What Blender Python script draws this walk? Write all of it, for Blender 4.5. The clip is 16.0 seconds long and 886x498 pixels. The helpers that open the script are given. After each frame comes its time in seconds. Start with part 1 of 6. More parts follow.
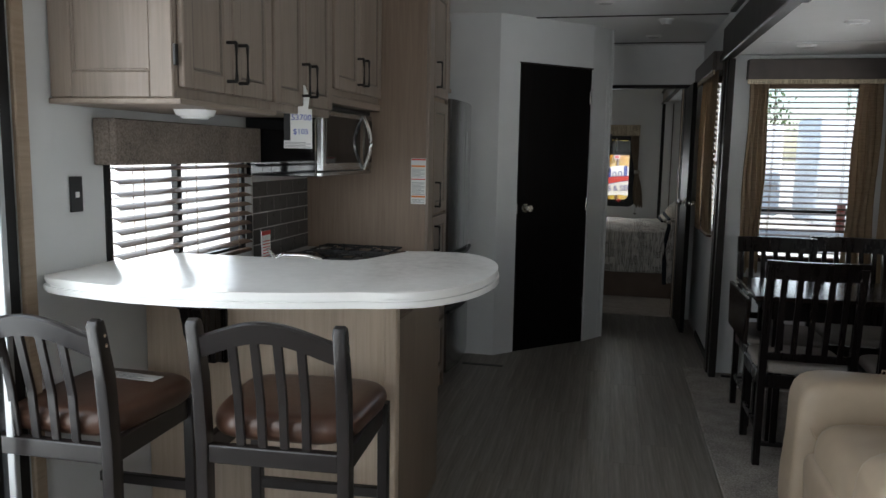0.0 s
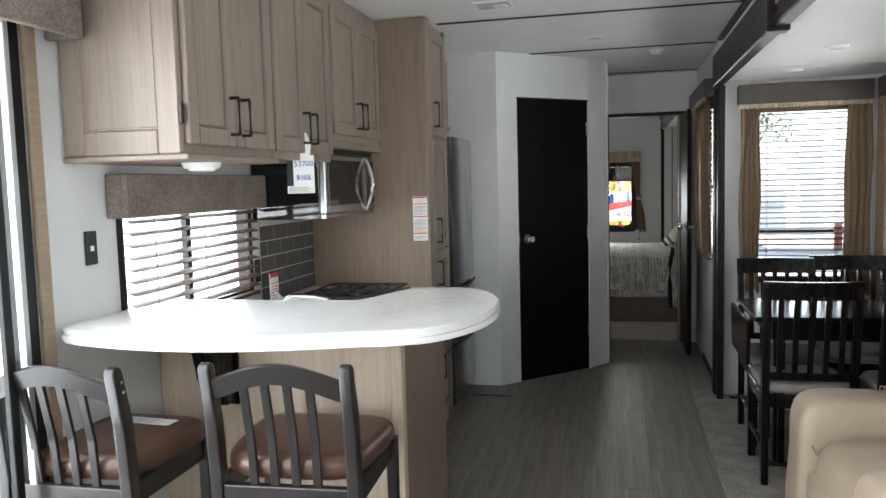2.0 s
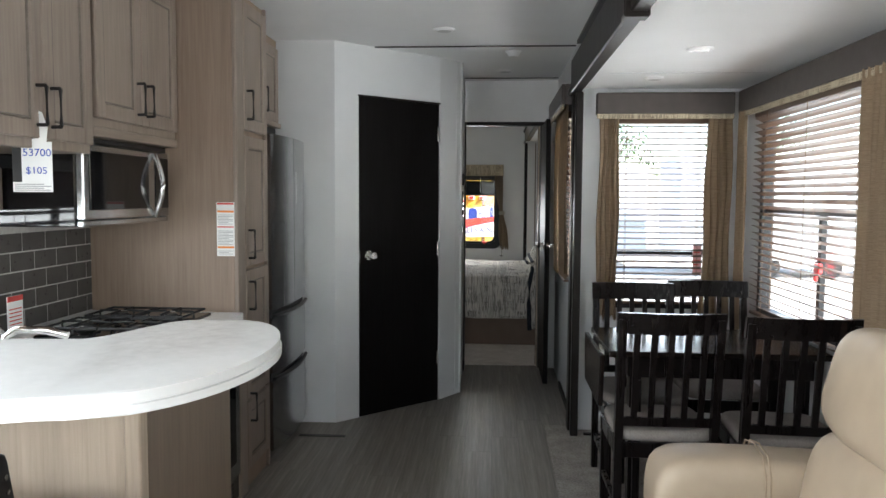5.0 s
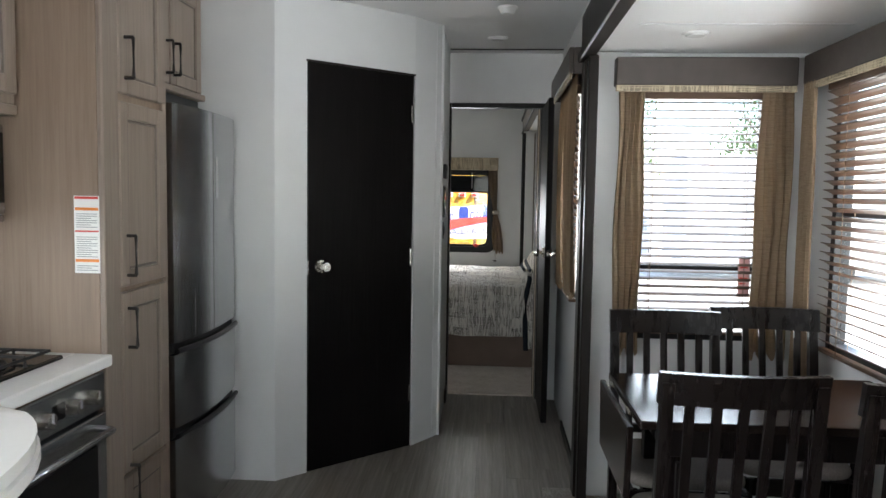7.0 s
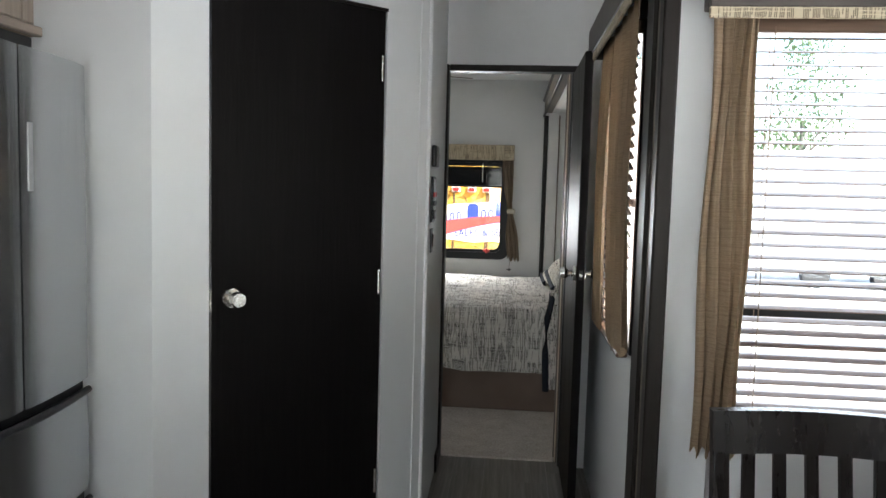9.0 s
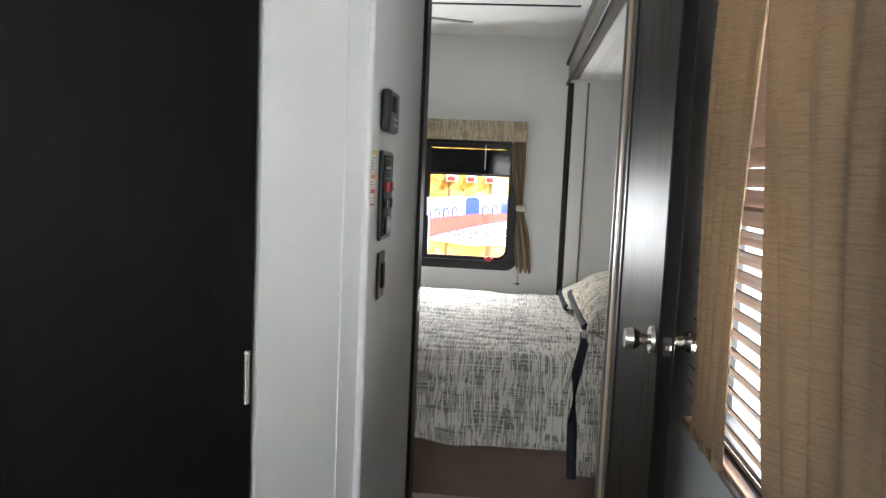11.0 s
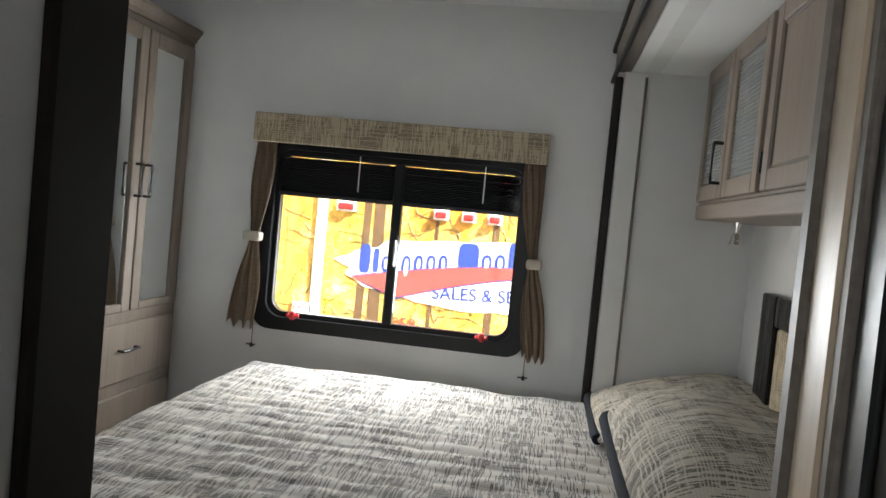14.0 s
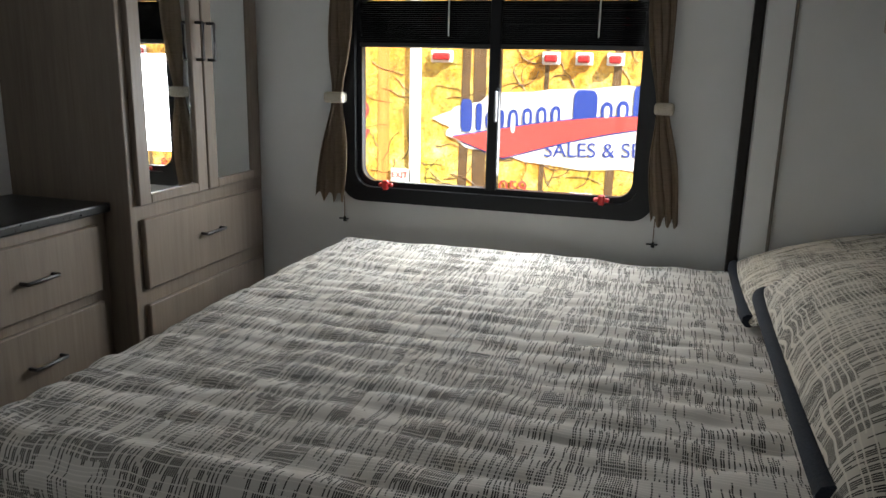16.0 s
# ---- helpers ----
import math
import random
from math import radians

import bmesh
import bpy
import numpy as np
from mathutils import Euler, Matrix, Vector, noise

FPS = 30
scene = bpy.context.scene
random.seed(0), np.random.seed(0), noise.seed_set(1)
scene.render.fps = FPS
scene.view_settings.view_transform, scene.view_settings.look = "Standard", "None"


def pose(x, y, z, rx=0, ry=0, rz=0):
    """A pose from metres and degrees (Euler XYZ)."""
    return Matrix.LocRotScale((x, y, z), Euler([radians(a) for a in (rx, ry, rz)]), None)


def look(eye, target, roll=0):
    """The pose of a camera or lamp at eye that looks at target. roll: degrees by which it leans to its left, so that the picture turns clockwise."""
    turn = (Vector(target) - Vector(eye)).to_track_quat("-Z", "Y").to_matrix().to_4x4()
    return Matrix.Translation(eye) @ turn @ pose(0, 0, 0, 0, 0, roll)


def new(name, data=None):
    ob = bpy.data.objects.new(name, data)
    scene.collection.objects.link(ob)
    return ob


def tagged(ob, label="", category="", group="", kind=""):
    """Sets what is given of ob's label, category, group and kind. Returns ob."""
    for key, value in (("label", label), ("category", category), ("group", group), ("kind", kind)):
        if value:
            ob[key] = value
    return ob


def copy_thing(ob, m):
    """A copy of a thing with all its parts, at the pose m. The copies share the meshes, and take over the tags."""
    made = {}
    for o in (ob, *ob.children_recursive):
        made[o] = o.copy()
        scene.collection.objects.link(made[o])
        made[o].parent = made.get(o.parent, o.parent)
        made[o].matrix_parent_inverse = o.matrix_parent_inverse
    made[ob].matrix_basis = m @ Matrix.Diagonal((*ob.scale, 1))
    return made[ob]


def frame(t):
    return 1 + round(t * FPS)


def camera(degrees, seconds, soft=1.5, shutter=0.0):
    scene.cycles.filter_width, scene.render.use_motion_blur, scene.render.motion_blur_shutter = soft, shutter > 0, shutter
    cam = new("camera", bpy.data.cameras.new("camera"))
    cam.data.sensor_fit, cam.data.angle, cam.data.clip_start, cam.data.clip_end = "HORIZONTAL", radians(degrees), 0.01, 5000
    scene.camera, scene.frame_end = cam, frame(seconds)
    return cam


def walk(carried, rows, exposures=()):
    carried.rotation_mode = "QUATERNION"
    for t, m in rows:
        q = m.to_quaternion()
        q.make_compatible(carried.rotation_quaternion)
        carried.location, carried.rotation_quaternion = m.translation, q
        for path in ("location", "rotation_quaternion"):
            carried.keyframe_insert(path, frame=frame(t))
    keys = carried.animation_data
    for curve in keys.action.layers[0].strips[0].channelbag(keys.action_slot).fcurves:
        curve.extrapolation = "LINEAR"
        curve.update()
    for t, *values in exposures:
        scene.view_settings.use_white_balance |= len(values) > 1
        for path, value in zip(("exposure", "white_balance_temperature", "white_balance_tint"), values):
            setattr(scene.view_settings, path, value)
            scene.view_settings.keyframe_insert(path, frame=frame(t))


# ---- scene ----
cam = camera(61.1, 16.0)
PATH = [
    (0, (0.525, -0.05, 1.395), (0.091, 1.886, 1.139), 1.0),
    (0.5, (0.537, -0.093, 1.408), (0.095, 1.843, 1.172), -0.8),
    (1, (0.552, -0.115, 1.419), (0.1, 1.82, 1.196), -1.8),
    (1.5, (0.577, -0.133, 1.423), (0.112, 1.802, 1.22), -1.9),
    (2, (0.579, -0.131, 1.424), (0.118, 1.807, 1.251), -1.5),
    (2.5, (0.604, -0.116, 1.416), (0.226, 1.838, 1.22), -0.9),
    (3, (0.583, -0.013, 1.419), (0.359, 1.966, 1.235), -0.5),
    (3.5, (0.576, 0.102, 1.422), (0.532, 2.095, 1.261), -1.3),
    (4, (0.603, 0.205, 1.423), (0.572, 2.198, 1.259), -1.7),
    (4.5, (0.673, 0.345, 1.408), (0.541, 2.335, 1.266), 0.1),
    (7, (0.778, 1.557, 1.385), (0.645, 3.547, 1.237), 0.9),
    (7.5, (0.806, 1.871, 1.394), (0.666, 3.859, 1.235), 0.1),
    (8, (0.854, 2.192, 1.393), (0.614, 4.172, 1.25), 2.1),
    (10.5, (0.731, 4.005, 1.382), (0.661, 5.993, 1.177), 0.6),
    (11, (0.763, 4.38, 1.382), (0.576, 6.362, 1.19), 2.5),
    (11.5, (0.738, 4.728, 1.38), (0.658, 6.719, 1.204), 1.5),
    (12, (0.737, 5.049, 1.382), (0.658, 7.041, 1.224), 0.8),
    (12.5, (0.776, 5.325, 1.372), (0.53, 7.304, 1.217), 2.7),
    (13, (0.795, 5.588, 1.39), (0.641, 7.574, 1.213), 3.7),
    (13.5, (0.812, 5.842, 1.423), (0.701, 7.831, 1.242), 3.5),
    (14, (0.854, 6.067, 1.364), (0.577, 8.046, 1.279), 5.5),
    (14.5, (0.892, 6.28, 1.37), (0.784, 8.269, 1.191), 5.6),
    (15, (0.842, 6.463, 1.357), (0.54, 8.419, 1.063), 4.0),
    (15.5, (0.857, 6.509, 1.369), (0.343, 8.383, 0.897), 2.9),
    (16, (0.842, 6.51, 1.324), (0.28, 8.37, 0.853), 1.3),
]
walk(cam, [(t, look(eye, target, roll)) for t, eye, target, roll in PATH],
     [(0.0, 1.18, 6500, 10), (0.5, 1.32, 6500, 10), (1.0, 1.7, 6500, 10), (1.5, 2.35, 6500, 10), (2.5, 2.4, 6500, 10), (4.5, 2.5, 6500, 10), (7.0, 2.75, 6500, 10), (8.0, 2.85, 6500, 10), (10.5, 3.6, 6500, 10), (11.0, 3.75, 6500, 10), (11.5, 3.5, 6500, 10), (12.5, 3.45, 6500, 10), (13.5, 3.2, 6500, 10), (14.5, 2.9, 6500, 10), (16.0, 2.48, 6500, 10)])


# ---- world, sun, daylight ----
world = bpy.data.worlds.new("world")
scene.world = world
world.use_nodes = True
wnt = world.node_tree
sky = wnt.nodes.new("ShaderNodeTexSky")
sky.sky_type = "NISHITA"
sky.sun_disc = False
sky.sun_elevation = radians(46)
sky.sun_rotation = radians(110)
wnt.links.new(sky.outputs[0], wnt.nodes["Background"].inputs[0])
wnt.nodes["Background"].inputs[1].default_value = 0.15


def lamp(name, kind, m, power, colour=(1, 1, 1), size=None):
    data = bpy.data.lights.new(name, kind)
    data.energy = power
    data.color = colour
    if kind == "AREA":
        data.shape = "RECTANGLE"
        data.size, data.size_y = size
    ob = new(name, data)
    ob.matrix_world = m
    return ob


# a high sun from the slide-out's side
sun = lamp("sun", "SUN", look((0, 0, 0), (-0.65, 0.24, -0.72)), 5.0, (1.0, 0.96, 0.9))
sun.data.angle = radians(0.5)
# daylight in the openings: the sliding patio door, an added unseen rear window, the blinds' windows of slide-out, hall
# and kitchen, the bedroom window
lamp("daylight_patio", "AREA", look((-1.19, 0.59, 1.05), (1, 1.3, 0.1)), 20, (0.93, 0.97, 1.0), (2.2, 1.85))
# added fill from behind the camera, for surfaces that face the rear
lamp("fill_rear", "AREA", look((0.95, -2.48, 1.32), (0.95, 0, 1.2)), 8, (0.95, 0.98, 1.0), (1.45, 1.0))
lamp("daylight_slide", "AREA", look((2.26, 4.035, 1.31), (0, 4.035, 1.2)), 5.0, (0.95, 0.98, 1.0), (1.36, 1.06))
lamp("daylight_lounge", "AREA", look((2.26, 2.065, 1.31), (0, 2.065, 1.2)), 3.6, (0.95, 0.98, 1.0), (1.36, 1.06))
lamp("daylight_hall", "AREA", look((1.30, 5.65, 1.39), (0, 5.65, 1.3)), 5.4, (0.97, 0.98, 1.0), (0.86, 1.0))
lamp("daylight_kitchen", "AREA", look((-1.20, 2.6, 1.18), (0, 2.6, 1.18)), 2.5, (0.95, 0.98, 1.0), (0.9, 0.46))
lamp("daylight_bedroom_end", "AREA", look((0.16, 9.42, 1.13), (-0.25, 7.6, 0.72)), 4.0, (0.88, 0.95, 1.0), (0.98, 0.46))
lamp("daylight_dining_end", "AREA", look((1.685, 5.06, 1.31), (1.685, 0, 1.2)), 2, (0.97, 0.98, 1.0), (0.56, 1.06))


# ---- materials ----
def mat(name, base=(0.8, 0.8, 0.8), rough=0.5, metal=0.0, spec=0.5):
    m = bpy.data.materials.new(name)
    m.use_nodes = True
    b = m.node_tree.nodes["Principled BSDF"]
    b.inputs["Base Color"].default_value = (*base, 1)
    b.inputs["Roughness"].default_value = rough
    b.inputs["Metallic"].default_value = metal
    b.inputs["Specular IOR Level"].default_value = spec
    return m


def node(m, kind, **sets):
    n = m.node_tree.nodes.new(kind)
    for k, v in sets.items():
        n.inputs[k.replace("_", " ")].default_value = v
    return n


def link(m, a, b):
    m.node_tree.links.new(a, b)


def coords(m, scale=(1, 1, 1), turn=(0, 0, 0)):
    t = m.node_tree.nodes.new("ShaderNodeTexCoord")
    p = m.node_tree.nodes.new("ShaderNodeMapping")
    p.inputs["Scale"].default_value = scale
    p.inputs["Rotation"].default_value = [radians(a) for a in turn]
    link(m, t.outputs["Object"], p.inputs["Vector"])
    return p.outputs["Vector"]


def ramp(m, fac, stops):
    r = m.node_tree.nodes.new("ShaderNodeValToRGB")
    els = r.color_ramp.elements
    while len(els) < len(stops):
        els.new(0.5)
    for e, (at, c) in zip(els, stops):
        e.position = at
        e.color = (*c, 1)
    link(m, fac, r.inputs["Fac"])
    return r.outputs["Color"]


def mix(m, fac, a, b, how="MIX"):
    n = m.node_tree.nodes.new("ShaderNodeMix")
    n.data_type = "RGBA"
    n.blend_type = how
    for sock, v in ((n.inputs[0], fac), (n.inputs[6], a), (n.inputs[7], b)):
        if hasattr(v, "is_linked"):
            link(m, v, sock)
        elif isinstance(v, (int, float)):
            sock.default_value = v
        else:
            sock.default_value = (*v, 1)
    return n.outputs[2]


def bump(m, height, strength=0.2, distance=0.002):
    n = m.node_tree.nodes.new("ShaderNodeBump")
    n.inputs["Strength"].default_value = strength
    n.inputs["Distance"].default_value = distance
    link(m, height, n.inputs["Height"])
    link(m, n.outputs[0], m.node_tree.nodes["Principled BSDF"].inputs["Normal"])


def colour(m, c):
    link(m, c, m.node_tree.nodes["Principled BSDF"].inputs["Base Color"])


def rough(m, fac, lo, hi):
    n = m.node_tree.nodes.new("ShaderNodeMapRange")
    n.inputs["To Min"].default_value, n.inputs["To Max"].default_value = lo, hi
    link(m, fac, n.inputs["Value"])
    link(m, n.outputs[0], m.node_tree.nodes["Principled BSDF"].inputs["Roughness"])


def noisy(m, vec, scale, detail=4.0, roughness=0.55):
    n = node(m, "ShaderNodeTexNoise", Scale=scale, Detail=detail, Roughness=roughness)
    link(m, vec, n.inputs["Vector"])
    return n.outputs["Fac"]


def wood(name, dark, mid, light, along="z", r=0.5, grain=1.0, knots=0.12, spec=0.4):
    """Printed wood with grain along one axis."""
    m = mat(name, mid, r, spec=spec)
    k = {"x": (1.1, 26, 26), "y": (26, 1.1, 26), "z": (26, 26, 1.1)}[along]
    k2 = {"x": (0.8, 5, 5), "y": (5, 0.8, 5), "z": (5, 5, 0.8)}[along]
    fine = noisy(m, coords(m, [a * grain for a in k]), 3.0, 6, 0.65)
    broad = noisy(m, coords(m, k2), 1.6, 3)
    c = ramp(m, fine, [(0.28, dark), (0.5, mid), (0.72, light)])
    c2 = ramp(m, broad, [(0.3, [a * 0.8 for a in mid]), (0.7, [min(1, a * 1.18) for a in mid])])
    c = mix(m, 0.5, c, c2)
    specks = noisy(m, coords(m, [a * 0.45 for a in k]), 5.5, 2)
    s = ramp(m, specks, [(0.68, (0, 0, 0)), (0.76, (1, 1, 1))])
    n = m.node_tree.nodes.new("ShaderNodeMath")
    n.operation = "MULTIPLY"
    n.inputs[1].default_value = knots
    link(m, s, n.inputs[0])
    c = mix(m, n.outputs[0], c, [a * 0.35 for a in dark])
    colour(m, c)
    rough(m, fine, r - 0.08, r + 0.1)
    bump(m, fine, 0.12, 0.001)
    return m


def fabric(name, a, b, size=260, r=0.95, strength=0.35):
    m = mat(name, a, r, spec=0.2)
    v = coords(m)
    f = noisy(m, v, size, 2)
    g = noisy(m, v, 9, 3)
    colour(m, mix(m, 0.35, ramp(m, f, [(0.35, a), (0.65, b)]), ramp(m, g, [(0.3, a), (0.7, b)])))
    bump(m, f, strength, 0.001)
    return m


def plain(name, base, r=0.5, metal=0.0, wear=0.08, scale=14, relief=0.05, spec=0.5):
    """A painted, moulded or metal surface with slight mottling."""
    m = mat(name, base, r, metal, spec)
    v = coords(m)
    f = noisy(m, v, scale, 5)
    colour(m, ramp(m, f, [(0.3, [a * (1 - wear) for a in base]), (0.7, [min(1, a * (1 + wear)) for a in base])]))
    rough(m, noisy(m, v, scale * 4, 3), max(0.02, r - 0.08), min(1, r + 0.08))
    if relief:
        bump(m, noisy(m, v, scale * 22, 2), relief, 0.0006)
    return m


M = {}
M["wall"] = plain("white_wall_panel", (0.64, 0.65, 0.65), 0.6, 0, 0.025, 5, 0.08)
M["wall_bed"] = plain("bedroom_wall_panel", (0.70, 0.70, 0.69), 0.6, 0, 0.03, 5, 0.08)
M["ceiling"] = plain("ceiling_panel", (0.78, 0.785, 0.78), 0.55, 0, 0.02, 4, 0.1)
M["cabinet"] = wood("maple_cabinet", (0.16, 0.125, 0.10), (0.25, 0.20, 0.163), (0.32, 0.265, 0.222), "z", 0.45)
M["cabinet_y"] = wood("maple_rail", (0.16, 0.125, 0.10), (0.25, 0.20, 0.163), (0.32, 0.265, 0.222), "y", 0.45)
M["panel"] = wood("maple_panel", (0.18, 0.125, 0.09), (0.265, 0.195, 0.145), (0.335, 0.255, 0.195), "z", 0.5, 0.8, 0.1)
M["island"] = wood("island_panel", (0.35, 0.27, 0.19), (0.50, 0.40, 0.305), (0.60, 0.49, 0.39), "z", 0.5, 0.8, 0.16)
# same maple darkened: shade on the peninsula's end and back is in the colour
M["island_end_shaded"] = wood("island_end_shaded", (0.13, 0.095, 0.07), (0.20, 0.15, 0.11), (0.26, 0.20, 0.155), "z", 0.5)
M["dark_door"] = wood("espresso_door", (0.004, 0.0034, 0.0034), (0.007, 0.006, 0.006), (0.012, 0.010, 0.0095), "z", 0.45, 0.8, 0.4, 0.05)
bump(M["dark_door"], noisy(M["dark_door"], coords(M["dark_door"], (22, 22, 1.1)), 4.0, 6, 0.7), 0.45, 0.003)
M["grey_door"] = wood("weathered_door", (0.006, 0.005, 0.004), (0.022, 0.018, 0.014), (0.045, 0.037, 0.03), "z", 0.42, 1.0, 0.6, 0.2)
gd = M["grey_door"]
pores = ramp(gd, noisy(gd, coords(gd, (34, 34, 1.6)), 4.0, 5, 0.7), [(0.50, (1, 1, 1)), (0.60, (0.12, 0.12, 0.12))])
spread = noisy(gd, coords(gd, (3, 3, 0.9)), 2.2, 3)
dull = mix(gd, ramp(gd, spread, [(0.42, (0, 0, 0)), (0.6, (1, 1, 1))]), (1, 1, 1), pores)
gs = gd.node_tree.nodes.new("ShaderNodeMath")
gs.operation = "MULTIPLY"
gs.inputs[1].default_value = 0.03
link(gd, dull, gs.inputs[0])
link(gd, gs.outputs[0], gd.node_tree.nodes["Principled BSDF"].inputs["Specular IOR Level"])
M["espresso"] = wood("espresso_wood", (0.005, 0.004, 0.004), (0.007, 0.0052, 0.005), (0.008, 0.006, 0.0058), "z", 0.27, 0.4, 0.0, 0.2)
M["stool_wood"] = wood("dark_satin_stain", (0.008, 0.006, 0.006), (0.012, 0.009, 0.0085), (0.017, 0.013, 0.012), "z", 0.3, 0.5, 0.05, 0.5)
M["espresso_x"] = wood("espresso_tabletop", (0.006, 0.004, 0.0035), (0.010, 0.0065, 0.0055), (0.016, 0.011, 0.009), "x", 0.2, 1, 0.1, 0.4)
M["trim"] = wood("dark_trim", (0.007, 0.0055, 0.005), (0.013, 0.010, 0.0085), (0.022, 0.017, 0.014), "z", 0.42, 1, 0.1, 0.2)
M["trim_tan"] = wood("tan_trim", (0.22, 0.15, 0.10), (0.32, 0.24, 0.17), (0.42, 0.32, 0.24), "y", 0.5)
# tan trim made paler: window light on the right jamb is in the colour
M["jamb"] = wood("tan_jamb_lit", (0.38, 0.29, 0.20), (0.50, 0.40, 0.29), (0.60, 0.49, 0.37), "z", 0.4)
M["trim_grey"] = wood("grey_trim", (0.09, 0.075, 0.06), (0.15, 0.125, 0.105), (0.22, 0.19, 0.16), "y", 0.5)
M["white_top"] = plain("white_solid_surface", (0.88, 0.88, 0.86), 0.22, 0, 0.02, 8, 0.0)
M["steel"] = mat("brushed_steel", (0.46, 0.47, 0.48), 0.26, 1.0)
sv = noisy(M["steel"], coords(M["steel"], (90, 90, 0.8)), 2.0, 4)
rough(M["steel"], sv, 0.20, 0.30)
colour(M["steel"], ramp(M["steel"], sv, [(0.3, (0.49, 0.50, 0.51)), (0.7, (0.56, 0.57, 0.58))]))
M["steel_grey"] = plain("grey_appliance_side", (0.42, 0.43, 0.44), 0.4, 0.6, 0.05, 8, 0.02)
M["chrome"] = mat("chrome", (0.78, 0.77, 0.75), 0.12, 1.0)
M["nickel"] = plain("satin_nickel", (0.62, 0.6, 0.56), 0.25, 1.0, 0.04, 20, 0)
M["black"] = plain("black_plastic", (0.012, 0.012, 0.013), 0.38, 0, 0.1, 20, 0.04)
M["black_gloss"] = mat("black_glass", (0.006, 0.006, 0.007), 0.06)
M["black_metal"] = plain("black_metal", (0.02, 0.018, 0.017), 0.4, 0.3, 0.1, 30, 0.03)
M["iron"] = plain("cast_iron", (0.02, 0.02, 0.02), 0.6, 0.2, 0.2, 40, 0.2)
M["tile"] = plain("grey_glazed_tile", (0.085, 0.08, 0.076), 0.3, 0, 0.14, 12, 0.02, 0.3)
M["grout"] = plain("light_grout", (0.55, 0.54, 0.52), 0.9, 0, 0.1, 60, 0.2)
M["leather"] = plain("tan_leather", (0.37, 0.295, 0.215), 0.48, 0, 0.07, 10, 0.25)
M["leather_seam"] = plain("leather_seam", (0.30, 0.23, 0.16), 0.6, 0, 0.1, 20, 0.1)
M["seat_brown"] = plain("brown_vinyl", (0.085, 0.042, 0.027), 0.34, 0, 0.12, 10, 0.12)
M["seat_grey"] = fabric("grey_seat_fabric", (0.20, 0.18, 0.165), (0.30, 0.275, 0.255), 240)
M["blind"] = wood("wood_blind", (0.05, 0.028, 0.017), (0.095, 0.055, 0.034), (0.14, 0.085, 0.052), "x", 0.4, 1, 0.1)
M["blind_y"] = wood("wood_blind_side", (0.05, 0.028, 0.017), (0.095, 0.055, 0.034), (0.14, 0.085, 0.052), "y", 0.4, 1, 0.1)
M["cord"] = plain("blind_cord", (0.16, 0.11, 0.075), 0.9, 0, 0.1, 60, 0)
M["window_frame"] = plain("black_window_frame", (0.009, 0.009, 0.010), 0.4, 0, 0.1, 12, 0.03, 0.25)
M["curtain"] = fabric("tan_curtain", (0.20, 0.145, 0.095), (0.28, 0.21, 0.145), 320)
M["curtain_dark"] = fabric("taupe_curtain", (0.17, 0.13, 0.095), (0.24, 0.185, 0.14), 320)
for key in ("curtain", "curtain_dark"):
    # slubby weave: short darker and paler threads run across the cloth
    cm = M[key]
    slub = noisy(cm, coords(cm, (7, 7, 150)), 2.0, 4, 0.6)
    bs = cm.node_tree.nodes["Principled BSDF"].inputs["Base Color"]
    colour(cm, mix(cm, 1.0, bs.links[0].from_socket, ramp(cm, slub, [(0.3, (0.62, 0.60, 0.56)), (0.5, (1, 1, 1)), (0.72, (1.22, 1.22, 1.22))]), "MULTIPLY"))
M["band"] = fabric("cream_tieback", (0.38, 0.33, 0.26), (0.55, 0.50, 0.42), 200)
for key in ("curtain", "curtain_dark"):
    cm = M[key]
    nt = cm.node_tree
    tr = nt.nodes.new("ShaderNodeBsdfTranslucent")
    tr.inputs[0].default_value = (0.52, 0.40, 0.27, 1)
    mx = nt.nodes.new("ShaderNodeMixShader")
    mx.inputs[0].default_value = 0.3
    nt.links.new(nt.nodes["Principled BSDF"].outputs[0], mx.inputs[1])
    nt.links.new(tr.outputs[0], mx.inputs[2])
    nt.links.new(mx.outputs[0], nt.nodes["Material Output"].inputs[0])
M["valance"] = plain("charcoal_valance", (0.062, 0.05, 0.044), 0.6, 0, 0.12, 16, 0.2)
M["valance_tweed"] = fabric("tweed_valance", (0.12, 0.10, 0.085), (0.28, 0.235, 0.2), 150)
M["carpet"] = fabric("slide_carpet", (0.20, 0.18, 0.165), (0.52, 0.49, 0.455), 130, 1.0, 1.0)
M["carpet_bed"] = fabric("bedroom_carpet", (0.34, 0.29, 0.25), (0.58, 0.53, 0.48), 120, 1.0, 1.0)
M["bed_base"] = plain("brown_bed_base", (0.125, 0.082, 0.06), 0.6, 0, 0.1, 8, 0.1)
M["piping"] = fabric("navy_piping", (0.012, 0.014, 0.02), (0.025, 0.028, 0.036), 300)
M["paper"] = plain("white_sticker", (0.82, 0.82, 0.8), 0.5, 0, 0.02, 20, 0)
M["print_red"] = mat("red_print", (0.62, 0.06, 0.05), 0.5)
M["print_orange"] = mat("orange_print", (0.8, 0.26, 0.05), 0.5)
M["print_yellow"] = mat("yellow_print", (0.82, 0.56, 0.04), 0.5)
M["print_grey"] = mat("grey_print", (0.35, 0.35, 0.36), 0.6)
M["print_black"] = mat("black_print", (0.02, 0.02, 0.02), 0.6)
M["print_blue"] = mat("blue_print", (0.03, 0.08, 0.42), 0.5)
M["white_plastic"] = plain("white_plastic", (0.8, 0.8, 0.79), 0.35, 0, 0.02, 14, 0.01)
